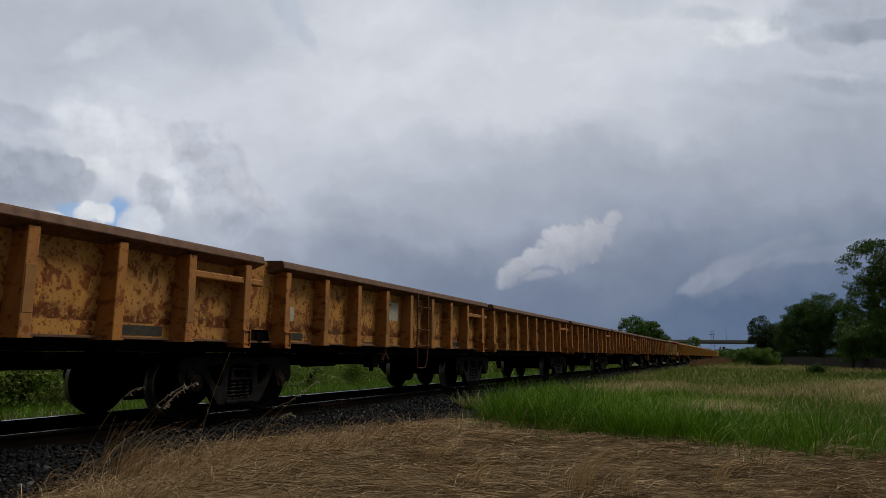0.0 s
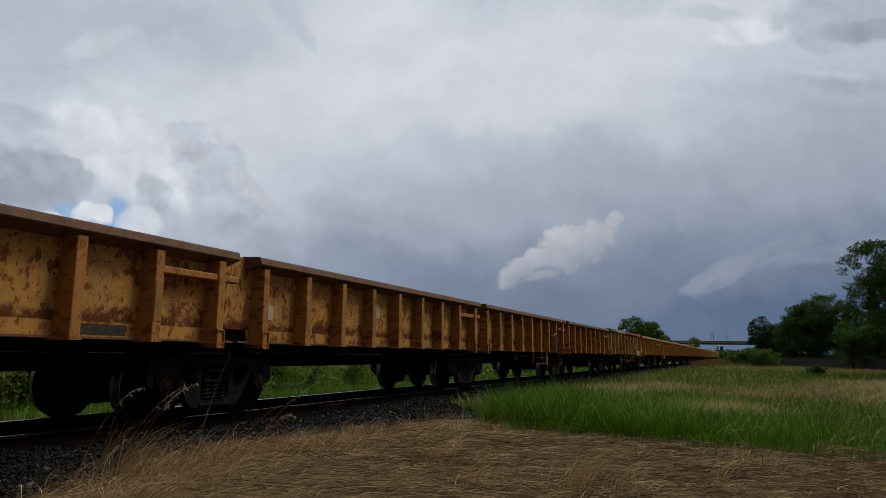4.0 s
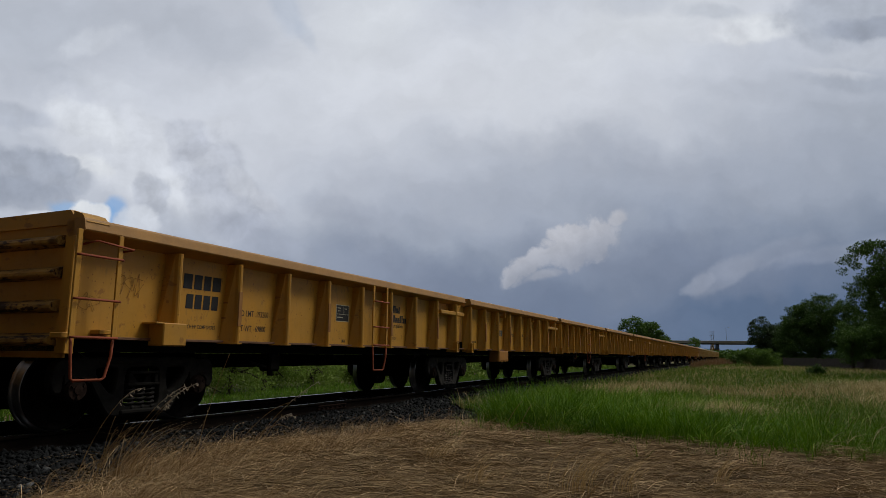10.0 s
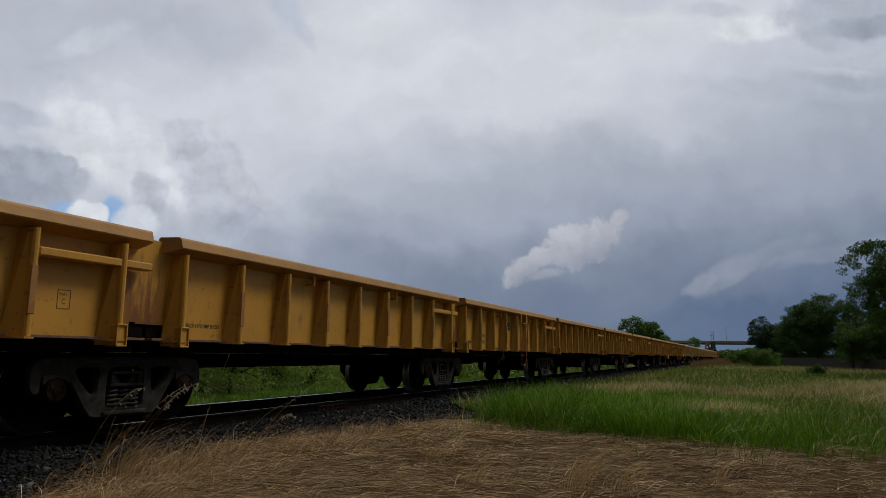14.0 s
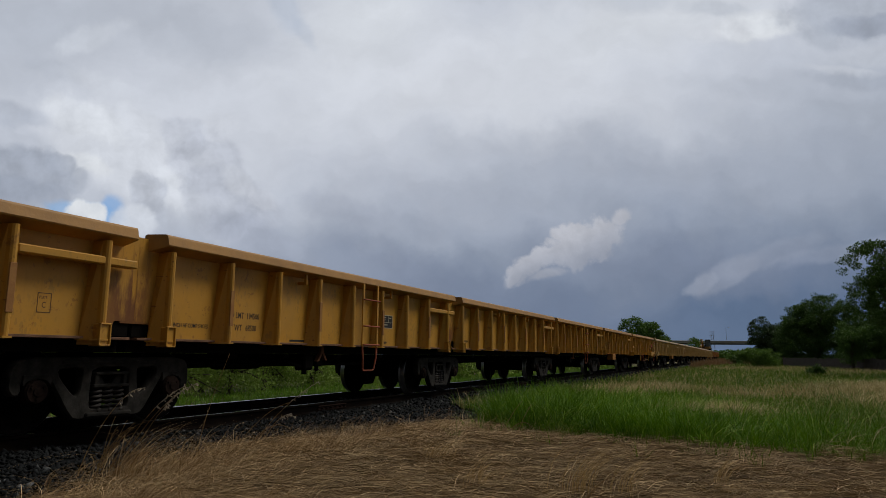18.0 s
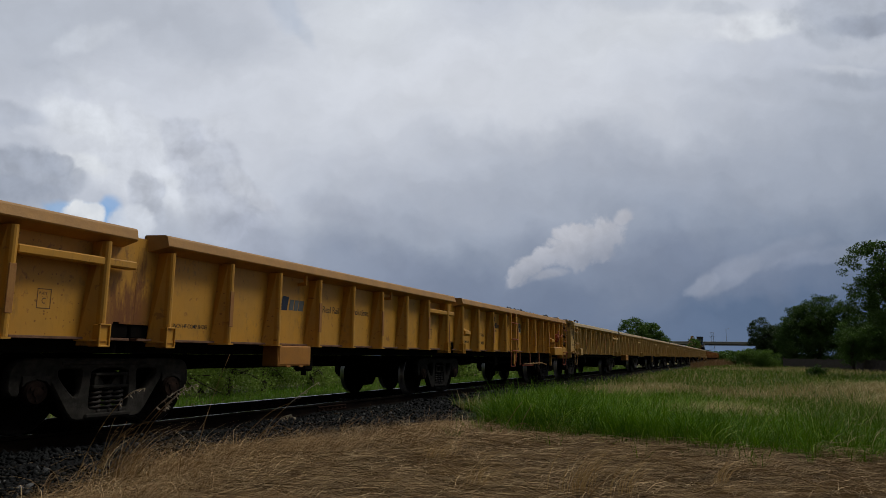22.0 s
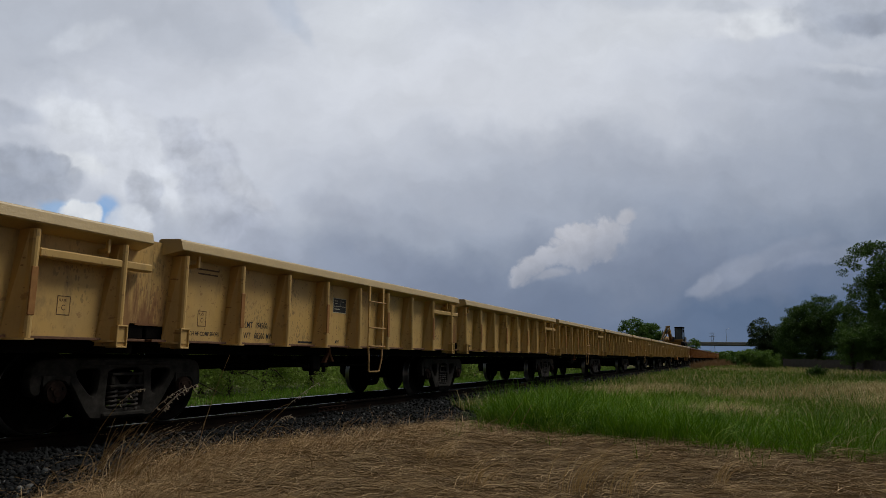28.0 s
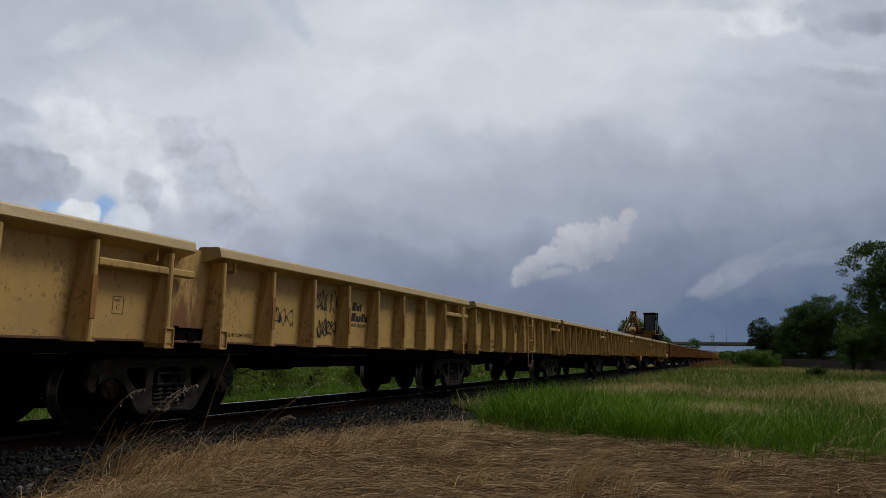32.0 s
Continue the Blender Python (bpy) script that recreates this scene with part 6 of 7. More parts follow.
def leaf_material(name, dark, light, tip=None, rough=0.6, trans=0.25, part_of=0.14, size=0.8, spec=0.22):
    """Foliage: hue differs from leaf to leaf and in patches; light passes through. part_of: the share of pale ones."""
    m = Nodes(name, rough, 0.0, spec)
    g = m.node("ShaderNodeNewGeometry")
    tc = m.node("ShaderNodeTexCoord")
    patch = m.noise(size, 3, 0.6, tc.outputs["Object"])
    clump = m.noise(size * 6, 2, 0.6, tc.outputs["Object"])
    f = m.math("ADD", m.math("MULTIPLY", g.outputs["Random Per Island"], 0.5), m.math("MULTIPLY", m.ramp(patch, 0.32, 0.68), 0.25))
    f = m.math("ADD", f, m.math("MULTIPLY", m.ramp(clump, 0.35, 0.65), 0.25))
    c = m.mix(f, dark, light)
    if tip:
        c = m.mix(m.ramp(g.outputs["Random Per Island"], 1 - part_of, 1 - 0.4 * part_of), c, tip)
    m.color(c)
    tr = m.node("ShaderNodeBsdfTranslucent")
    m.put(tr.inputs[0], c)
    mx = m.node("ShaderNodeMixShader")
    mx.inputs[0].default_value = trans
    m.put(mx.inputs[1], m.bsdf.outputs[0])
    m.put(mx.inputs[2], tr.outputs[0])
    m.put(m.n["Material Output"].inputs[0], mx.outputs[0])
    return m.mat


STRAW = leaf_material("dry_straw", (0.062, 0.041, 0.022), (0.47, 0.328, 0.168), (0.66, 0.49, 0.27), 0.7, 0.10, 0.22, 1.2, 0.08)
STALK = leaf_material("dry_stalks", (0.15, 0.085, 0.032), (0.50, 0.325, 0.14), (0.80, 0.60, 0.34), 0.6, 0.15, 0.30)
GOLDEN = leaf_material("golden_stems", (0.42, 0.27, 0.10), (0.78, 0.56, 0.26), (0.86, 0.68, 0.40), 0.6, 0.3, 0.2)
GRASS = leaf_material("lush_grass", (0.010, 0.050, 0.002), (0.158, 0.318, 0.005), (0.33, 0.50, 0.045), 0.50, 0.25, 0.07, 0.7, 0.12)
BRIGHT = leaf_material("bright_grass_blades", (0.045, 0.14, 0.004), (0.25, 0.43, 0.020), (0.46, 0.58, 0.11), 0.55, 0.25, 0.18, 0.7, 0.14)
FIELD = leaf_material("meadow_grass", (0.028, 0.082, 0.005), (0.200, 0.305, 0.026), (0.62, 0.54, 0.22), 0.55, 0.25, 0.11, 0.8, 0.12)
SEED = leaf_material("pale_seed_heads", (0.42, 0.34, 0.24), (0.72, 0.64, 0.50), None, 0.6, 0.25)
DRYFIELD = leaf_material("dry_meadow_grass", (0.23, 0.180, 0.065), (0.62, 0.49, 0.21), (0.80, 0.66, 0.36), 0.6, 0.25)
WEED = leaf_material("red_brown_weeds", (0.16, 0.095, 0.045), (0.34, 0.20, 0.095), None, 0.7, 0.2)
STRIP = leaf_material("bright_verge_grass", (0.05, 0.135, 0.007), (0.19, 0.36, 0.025), (0.28, 0.40, 0.07), 0.45, 0.35)


def stuff(name, me, label, category):
    return tagged(new(name, me), label, category, kind="stuff")


def scatter(n, x0, x1, y0, y1, keep=None):
    p = np.stack([rng.uniform(x0, x1, n), rng.uniform(y0, y1, n)], 1)
    if keep is not None:
        p = p[keep(p[:, 0], p[:, 1])]
    return np.concatenate([p, ground_z(p[:, 0], p[:, 1])[:, None]], 1)


def wave(x, y, k, seed=0.0):
    return np.sin(x * k + seed) * np.cos(y * k * 1.13 + seed * 2.1) + 0.5 * np.sin(x * k * 2.3 - y * k * 1.7 + seed)


def green_line(x, y):
    """Above 0 where the tall green grass grows, below 0 on the flattened straw."""
    rim = np.interp(x, [-6.0, -4.1, -2.4, -0.5, 0.7, 1.5, 4.0, 8.0], [11.3, 10.45, 9.75, 9.1, 8.75, 8.95, 8.7, 8.4])
    return y - rim + 0.10 * wave(x, y, 1.1, 2.0) + 0.10 * wave(x, y, 4.1, 1.0)


def stone_edge(y):
    """The x at which the stone bed gives way to grass."""
    return np.interp(y, [-5, 3.3, 4.0, 5.0, 6.5, 7.6, 8.8, 9.8, 13, 18, 30, 60, 120], [-4.6, -4.65, -4.75, -5.25, -5.05, -4.85, -4.6, -4.25, -4.6, -5.0, -5.3, -5.6, -5.8])


def build_ballast():
    mat = Nodes("ballast_stone", 0.75, 0.0, 0.12)
    g = mat.node("ShaderNodeNewGeometry")
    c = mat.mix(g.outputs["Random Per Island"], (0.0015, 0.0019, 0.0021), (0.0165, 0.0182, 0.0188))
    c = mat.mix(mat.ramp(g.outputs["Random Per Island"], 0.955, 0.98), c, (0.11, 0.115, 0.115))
    mat.color(c)
    mat.bump(mat.noise(90, 4), 0.4, 0.004)
    n = 40000
    y = np.concatenate([rng.uniform(1.5, 13, 32000), 13 + 47 * rng.uniform(0, 1, 8000) ** 1.6])
    x = np.concatenate([rng.uniform(-6.95, -4.3, 32000), rng.uniform(-6.95, -4.6, 8000)])
    keep = (x < stone_edge(y) + 0.12 * wave(x, y, 2.0) + 0.25 * rng.standard_normal(n) * (rng.uniform(0, 1, n) < 0.25))
    far = np.stack([rng.uniform(-10.6, -8.6, 3000), rng.uniform(0, 30, 3000)], 1)
    gauge = np.stack([rng.uniform(-8.45, -7.05, 5000), rng.uniform(1, 22, 5000)], 1)
    p = np.concatenate([np.stack([x, y], 1)[keep], far, gauge])
    n = len(p)
    r = (0.011 + 0.024 * rng.uniform(0, 1, n) ** 1.6) * np.where(p[:, 1] > 13, 1.7, 1.0)
    z = ground_z(p[:, 0], p[:, 1]) + r * rng.uniform(0.0, 0.8, n) + 0.02 * wave(p[:, 0], p[:, 1], 3.0)
    d = np.array([(1, 0, 0), (-1, 0, 0), (0, 1, 0), (0, -1, 0), (0, 0, 1), (0, 0, -1)], float)
    v = d[None] * (r[:, None, None] * rng.uniform(0.65, 1.35, (n, 6, 1))) + rng.uniform(-0.55, 0.55, (n, 6, 3)) * r[:, None, None]
    a = rng.uniform(0, 6.28, n)
    ca, sa = np.cos(a)[:, None], np.sin(a)[:, None]
    v = np.stack([v[..., 0] * ca - v[..., 1] * sa, v[..., 0] * sa + v[..., 1] * ca, v[..., 2] * 0.8], -1)
    v += np.stack([p[:, 0], p[:, 1], z], 1)[:, None]
    f = np.array([(0, 2, 4), (2, 1, 4), (1, 3, 4), (3, 0, 4), (2, 0, 5), (1, 2, 5), (3, 1, 5), (0, 3, 5)])
    fs = (np.arange(n) * 6)[:, None, None] + f[None]
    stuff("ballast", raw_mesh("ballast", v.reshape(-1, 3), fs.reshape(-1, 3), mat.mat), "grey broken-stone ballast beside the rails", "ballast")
    # the bed under the stones
    xs = np.array([-11.0, -10.4, -9.6, -8.8, -7.75, -6.7, -6.2, -5.7, -5.3, -4.9])
    bed = Shape()
    ys = list(np.arange(-30, 60, 1.0)) + list(np.arange(60, 620, 20.0))
    for yy in ys:
        e = float(stone_edge(yy)) + 0.05
        for i, xx in enumerate(xs):
            xx = min(xx, e)
            bed.v.append((xx, yy, float(ground_z(np.array(xx), np.array(yy))) + (0.006 if i not in (0, len(xs) - 1) else -0.02)))
    k = len(xs)
    for j in range(len(ys) - 1):
        for i in range(k - 1):
            bed.f.append((j * k + i, j * k + i + 1, (j + 1) * k + i + 1, (j + 1) * k + i))
            bed.s.append(0)
    m2 = Nodes("ballast_bed", 0.95, 0.0, 0.1)
    vo = m2.node("ShaderNodeTexVoronoi")
    tc = m2.node("ShaderNodeTexCoord")
    m2.put(vo.inputs["Vector"], tc.outputs["Object"])
    vo.inputs["Scale"].default_value = 22
    sepc = m2.node("ShaderNodeSeparateColor")
    m2.put(sepc.inputs[0], vo.outputs["Color"])
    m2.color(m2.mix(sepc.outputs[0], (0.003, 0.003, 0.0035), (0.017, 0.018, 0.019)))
    m2.bump(vo.outputs["Distance"], 0.9, 0.03)
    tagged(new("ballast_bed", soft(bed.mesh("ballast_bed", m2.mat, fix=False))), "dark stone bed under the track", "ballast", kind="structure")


build_ballast()


def dry_patch(x, y):
    """Above 0 in the bleached patches of the field."""
    f = wave(x, y, 0.16, 0.7) + 0.7 * wave(x, y, 0.55, 2.2) + 0.5 * wave(x, y, 1.3, 4.0) + 0.006 * (y - 25) - 0.80
    for cx, cy, rx, ry in ((-0.75, 13.6, 1.1, 1.4), (-3.2, 22.0, 1.6, 6.0)):
        f = np.maximum(f, 1.2 - ((x - cx) / rx) ** 2 - ((y - cy) / ry) ** 2)
    return f


def tufts(n, per, x0, x1, y0, y1, spread, keep):
    """Blade feet gathered in tufts: their places, their tuft's number, and the way from the tuft's middle."""
    c = scatter(n, x0, x1, y0, y1, keep)
    k = np.repeat(np.arange(len(c)), per)
    off = rng.normal(0, spread, (len(k), 2))
    p = c[k].copy()
    p[:, 0:2] += off
    p[:, 2] = ground_z(p[:, 0], p[:, 1])
    return p, k, np.arctan2(off[:, 1], off[:, 0])


def build_grass():
    # flattened straw before the camera: a mat of loose strands, and lodged tufts combed over one another
    on_straw = lambda x, y: (green_line(x, y) < 0.7) & (x > stone_edge(y) - 0.15 + 0.3 * wave(x, y, 1.7))
    p = scatter(120000, -6.4, 6.5, 2.2, 11.0, lambda x, y: on_straw(x, y) & (rng.uniform(0, 1, len(x)) < np.clip(1.25 - y * 0.05, 0.3, 1)))
    n = len(p)
    p[:, 2] += rng.uniform(0.012, 0.06, n)
    head = 0.42 + 0.45 * wave(p[:, 0], p[:, 1], 0.55, 1.0) + rng.normal(0, 1.15, n) + np.pi * (rng.uniform(0, 1, n) < 0.5)
    stuff("dry_grass", blades("dry_grass", p, head, rng.uniform(0.10, 0.40, n), rng.uniform(0.0030, 0.0070, n), 0, STRAW, 2, 1.0, 0.10, 0.03), "flattened dry straw-coloured grass", "dry grass")
    p, k, away = tufts(2600, 36, -6.3, 6.5, 2.4, 10.8, 0.11, on_straw)
    n = len(p)
    nt = k.max() + 1
    th = 0.42 + 0.5 * wave(p[:, 0], p[:, 1], 0.5, 1.0) + rng.normal(0, 0.55, nt)[k] + (np.pi * (rng.uniform(0, 1, nt) < 0.35))[k] + rng.normal(0, 0.65, n)
    p[:, 2] += rng.uniform(0.0, 0.05, n)
    ln = rng.uniform(0.18, 0.62, n) * rng.uniform(0.7, 1.15, nt)[k]
    ml = blades("lodged_straw", p, th, ln, rng.uniform(0.003, 0.0075, n), 0, STRAW, 3, 1.0, 0.17, 0.03)
    stuff("lodged_straw", ml, "long lodged straw combed over in tufts", "dry grass")
    p = scatter(800, -6.0, 6.0, 2.8, 10.5, on_straw)
    n = len(p)
    p[:, 2] += rng.uniform(0.04, 0.09, n)
    stuff("loose_stems", blades("loose_stems", p, rng.uniform(0, 6.283, n), rng.uniform(0.25, 0.75, n), rng.uniform(0.003, 0.0055, n), 0, STRAW, 5, 1.0, 0.10, 0.07), "loose bleached stems lying across the straw", "dry grass")
    # bent dry stems standing out of it, mostly by the stones
    p = scatter(6000, -6.2, 5, 3.0, 11, lambda x, y: (x > stone_edge(y) - 0.3) & (green_line(x, y) < 0.8) & (rng.uniform(0, 1, len(x)) < np.exp(-np.abs(x - stone_edge(y) - 0.3) * 1.1) + 0.05))
    n = len(p)
    stuff("dry_stems", blades("dry_stems", p, rng.uniform(-0.8, 1.6, n), rng.uniform(0.12, 0.50, n), rng.uniform(0.003, 0.006, n), rng.uniform(0.3, 1.5, n), STALK, 6, 0, 0, 0.10), "bent dry grass stems beside the ballast", "dry grass")
    p, k, away = tufts(520, 40, -6.3, -2.4, 3.2, 9.6, 0.10, lambda x, y: (x > stone_edge(y) - 0.05) & (rng.uniform(0, 1, len(x)) < np.clip(1.15 - 0.8 * (x - stone_edge(y)), 0.08, 1)))
    n = len(p)
    th = rng.normal(0.40, 1.1, k.max() + 1)[k] + rng.normal(0, 0.9, n)
    stuff("tangled_stems", blades("tangled_stems", p, th, rng.uniform(0.18, 0.62, n), rng.uniform(0.0025, 0.0055, n), rng.uniform(1.2, 2.1, n), STALK, 6, 0, 0, 0.09), "tangled dry stems leaning over the ballast", "dry grass")
    p = scatter(2000, -6.3, -3.0, 3.6, 10.5, lambda x, y: (x > stone_edge(y) - 0.6) & (x < stone_edge(y) + 0.45))
    n = len(p)
    stuff("curled_stems", blades("curled_stems", p, rng.normal(0.5, 1.3, n), rng.uniform(0.25, 0.75, n), rng.uniform(0.003, 0.0055, n), rng.uniform(0.9, 2.4, n), STALK, 8, 0, 0, 0.20), "single dry stems curling over the ballast", "dry grass")
    # lush grass in tufts, thinning towards the straw
    grows = lambda x, y: (green_line(x, y) > -0.12 + 0.3 * rng.uniform(0, 1, len(x)) ** 2) & (x > stone_edge(y) + np.interp(y, [9.5, 12.5], [0.42, 0.08]))
    p, k, away = tufts(8500, 44, -5.2, 8.0, 6.0, 19.0, 0.09, lambda x, y: grows(x, y) & (rng.uniform(0, 1, len(x)) < np.clip(2.1 - y * 0.11, 0.25, 1)) & (rng.uniform(0, 1, len(x)) < np.clip(0.95 - 0.14 * (x + 1), 0.45, 1)) & ((y < 10.5) | (dry_patch(x, y) < 0.1)))
    n = len(p)
    nt = k.max() + 1
    edge = np.clip(0.62 + green_line(p[:, 0], p[:, 1]) / 0.8, 0.5, 1)
    tall = np.clip(0.95 - 0.14 * np.maximum(p[:, 0] + 2.4, 0) - 0.02 * np.maximum(p[:, 1] - 11, 0), 0.42, 1)
    ln = rng.uniform(0.34, 0.74, n) * edge * tall * rng.uniform(0.5, 1.3, nt)[k] * (1 + 0.24 * wave(p[:, 0], p[:, 1], 1.5))
    th = np.where(rng.uniform(0, 1, n) < 0.7, away, rng.uniform(0, 6.283, n))
    fine = rng.uniform(0, 1, n) < np.clip((p[:, 0] + 0.8) / 4.5, 0, 0.6)
    for nm, sel, mt, wd, lb in (("green_grass", ~fine, GRASS, 1.0, "tall lush green grass"), ("fine_grass", fine, FIELD, 0.7, "finer yellow-green grass with bent blades")):
        q, k = p[sel], int(sel.sum())
        stuff(nm, blades(nm, q, th[sel], ln[sel], rng.uniform(0.006, 0.014, k) * wd, rng.uniform(0.1, 1.0, k) + 0.9 * rng.uniform(0, 1, k) ** 3, mt, 3, 0, 0, 0.02), lb, "grass")
    # broad arching blades that catch the light
    p, k, away = tufts(1500, 12, -4.4, 5.0, 7.4, 15.0, 0.08, lambda x, y: grows(x, y) & (green_line(x, y) > 0.25) & (rng.uniform(0, 1, len(x)) < np.clip(0.75 - 0.30 * (x + 1), 0.06, 1)))
    n = len(p)
    ln = rng.uniform(0.55, 0.95, n) * np.clip(0.95 - 0.12 * np.maximum(p[:, 0] + 2.2, 0), 0.5, 1)
    stuff("arching_grass", blades("arching_grass", p, rng.normal(0.35, 1.3, n), ln, rng.uniform(0.008, 0.015, n), rng.uniform(0.5, 1.7, n), BRIGHT, 5, 0, 0, 0.03), "broad arching bright green grass blades", "grass")
    p = scatter(7000, -3.0, 11.0, 7.6, 26.0, lambda x, y: (green_line(x, y) > 0) & (rng.uniform(0, 1, len(x)) < 0.02 + 0.10 * np.maximum(x + 0.6, 0)))
    n = len(p)
    stuff("seed_stalks", blades("seed_stalks", p, rng.normal(0.3, 0.9, n), rng.uniform(0.42, 0.82, n), rng.uniform(0.005, 0.010, n), rng.uniform(0.9, 1.9, n), DRYFIELD, 6, 0, 0, 0.10), "pale dry stalks standing in the grass", "dry grass")
    # bleached patches among the green
    for cx, cy, rx, ry, k in ((-0.75, 13.4, 0.85, 1.2, 5200), (3.4, 20.0, 1.0, 2.0, 1000), (-3.1, 21.0, 1.5, 5.0, 2400), (4.6, 30.0, 1.8, 5.0, 1600)):
        a, r = rng.uniform(0, 6.283, k), np.sqrt(rng.uniform(0, 1, k)) * (1 + 0.3 * rng.standard_normal(k))
        x, y = cx + rx * r * np.cos(a), cy + ry * r * np.sin(a)
        p = np.stack([x, y, ground_z(x, y)], 1)
        stuff("bleached_grass", blades("bleached_grass", p, rng.normal(0.3, 0.9, k), rng.uniform(0.30, 0.62, k), rng.uniform(0.006, 0.013, k) * (1 + cy / 40), rng.uniform(0.9, 1.9, k), DRYFIELD, 5, 0, 0, 0.08), "patch of bleached bent grass", "dry grass")
    # thick bunches of long stems leaning over
    for cx, cy, k, lo, hi, sp in ((-4.95, 4.35, 170, 0.55, 1.05, 0.10), (-4.75, 4.65, 90, 0.4, 0.8, 0.10), (-0.30, 6.9, 26, 0.3, 0.5, 0.04), (-4.2, 6.4, 70, 0.4, 0.75, 0.12), (-3.7, 7.4, 60, 0.35, 0.6, 0.12)):
        x, y = cx + rng.normal(0, sp, k), cy + rng.normal(0, sp, k)
        p = np.stack([x, y, ground_z(x, y)], 1)
        stuff("stem_bunch", blades("stem_bunch", p, rng.normal(0.42, 0.75, k), rng.uniform(lo, hi, k) * 0.85, rng.uniform(0.003, 0.006, k), rng.uniform(0.7, 1.8, k), STALK, 7, 0, 0, 0.05), "bunch of long dry brown stems leaning over", "dry grass")
    for cx, cy, k, lo, hi, sp in ((-1.30, 5.62, 46, 0.45, 0.90, 0.07), (-1.02, 5.85, 26, 0.40, 0.75, 0.09), (-0.28, 6.7, 18, 0.35, 0.60, 0.04), (-3.0, 6.6, 40, 0.3, 0.6, 0.10), (-2.2, 5.6, 40, 0.3, 0.55, 0.12)):
        x, y = cx + rng.normal(0, sp, k), cy + rng.normal(0, sp, k)
        p = np.stack([x, y, ground_z(x, y) + 0.03], 1)
        stuff("stem_bunch", blades("stem_bunch", p, rng.normal(0.42, 0.40, k), rng.uniform(lo, hi, k), rng.uniform(0.004, 0.007, k), rng.uniform(0.7, 1.35, k), GOLDEN, 6, 0, 0, 0.02), "fan of long straight golden stems in the straw", "dry grass")
    # thinner straw round and behind the camera
    p = scatter(30000, -4.6, 6.5, -5.0, 2.9, lambda x, y: rng.uniform(0, 1, len(x)) < np.clip(0.45 + 0.16 * (y + 2), 0.3, 1))
    n = len(p)
    p[:, 2] += rng.uniform(0.005, 0.03, n)
    stuff("thin_straw", blades("thin_straw", p, rng.uniform(0, 6.283, n), rng.uniform(0.2, 0.5, n), rng.uniform(0.004, 0.009, n), 0, STRAW, 2, 1.0, 0.06, 0.012), "thin flattened straw on the ground", "dry grass")
    # green shoots in the straw
    p, k, away = tufts(620, 9, -4.3, 6.5, 6.6, 10.4, 0.05, lambda x, y: (green_line(x, y) < 0.1) & (green_line(x, y) > -1.6) & (wave(x, y, 2.6, 5.0) + 0.8 * rng.standard_normal(len(x)) + 0.7 * green_line(x, y) > 0.1))
    n = len(p)
    stuff("grass_shoots", blades("grass_shoots", p, away, rng.uniform(0.10, 0.42, n), rng.uniform(0.005, 0.010, n), rng.uniform(0.1, 1.0, n), GRASS, 4), "green shoots growing through dry straw", "grass")
    # meadow to the fence
    n0 = 105000
    y = 13 + 85 * rng.uniform(0, 1, n0) ** 1.7
    x = rng.uniform(0, 1, n0) * (y * 0.50 + 11) - 5.6
    p = np.stack([x, y, ground_z(x, y)], 1)
    dry = dry_patch(x, y) + 0.4 * rng.standard_normal(n0) > 0
    far = 1 + y / 28
    for nm, sel, mt, lb in (("meadow_grass", ~dry, FIELD, "green meadow grass"), ("dry_meadow", dry, DRYFIELD, "pale dry meadow grass")):
        q = p[sel]
        k = len(q)
        stuff(nm, blades(nm, q, rng.uniform(0, 6.28, k), rng.uniform(0.20, 0.48, k), rng.uniform(0.006, 0.012, k) * far[sel], rng.uniform(0.3, 1.3, k), mt, 2), lb, "grass")
    # red-brown weeds where the field meets the track
    yy = rng.uniform(70, 120, 9000)
    xx = -4.9 + rng.uniform(0, 1, 9000) * (0.8 + (yy - 70) * 0.17)
    p = np.stack([xx, yy, ground_z(xx, yy)], 1)
    stuff("tall_weeds", blades("tall_weeds", p, rng.uniform(0, 6.28, 9000), rng.uniform(0.40, 1.05, 9000), rng.uniform(0.015, 0.03, 9000), rng.uniform(0.1, 0.8, 9000), WEED, 3), "tall red-brown dry weeds", "weeds")
    # verge beyond the track
    p = scatter(36000, -13.4, -10.0, -2, 75, lambda x, y: rng.uniform(0, 1, len(x)) < np.clip(1.2 - y * 0.012, 0.2, 1))
    n = len(p)
    stuff("verge_grass", blades("verge_grass", p, rng.uniform(0, 6.28, n), rng.uniform(0.10, 0.30, n), rng.uniform(0.012, 0.022, n), rng.uniform(0.2, 1.3, n), STRIP, 2), "bright green verge grass beyond the track", "grass")


build_grass()

# ---- shrubs, trees ----
BARK = plain("grey_brown_bark", (0.055, 0.042, 0.032), (0.10, 0.08, 0.062), 8, 0.9, bump=0.8, dist=0.03)
LEAF_DARK = leaf_material("dark_tree_leaves", (0.026, 0.060, 0.009), (0.088, 0.168, 0.026), None, 0.6, 0.28)
LEAF_MID = leaf_material("green_tree_leaves", (0.040, 0.095, 0.014), (0.13, 0.23, 0.040), None, 0.55, 0.3)
LEAF_BUSH = leaf_material("bush_leaves", (0.055, 0.115, 0.016), (0.17, 0.28, 0.048), None, 0.6, 0.35)
LEAF_BLUE = leaf_material("blue_green_leaves", (0.022, 0.046, 0.014), (0.070, 0.115, 0.036), None, 0.6, 0.25)
LEAF_SHRUB = leaf_material("shrub_leaves", (0.10, 0.175, 0.026), (0.30, 0.42, 0.085), (0.42, 0.50, 0.17), 0.6, 0.45, 0.10, 0.8, 0.10)


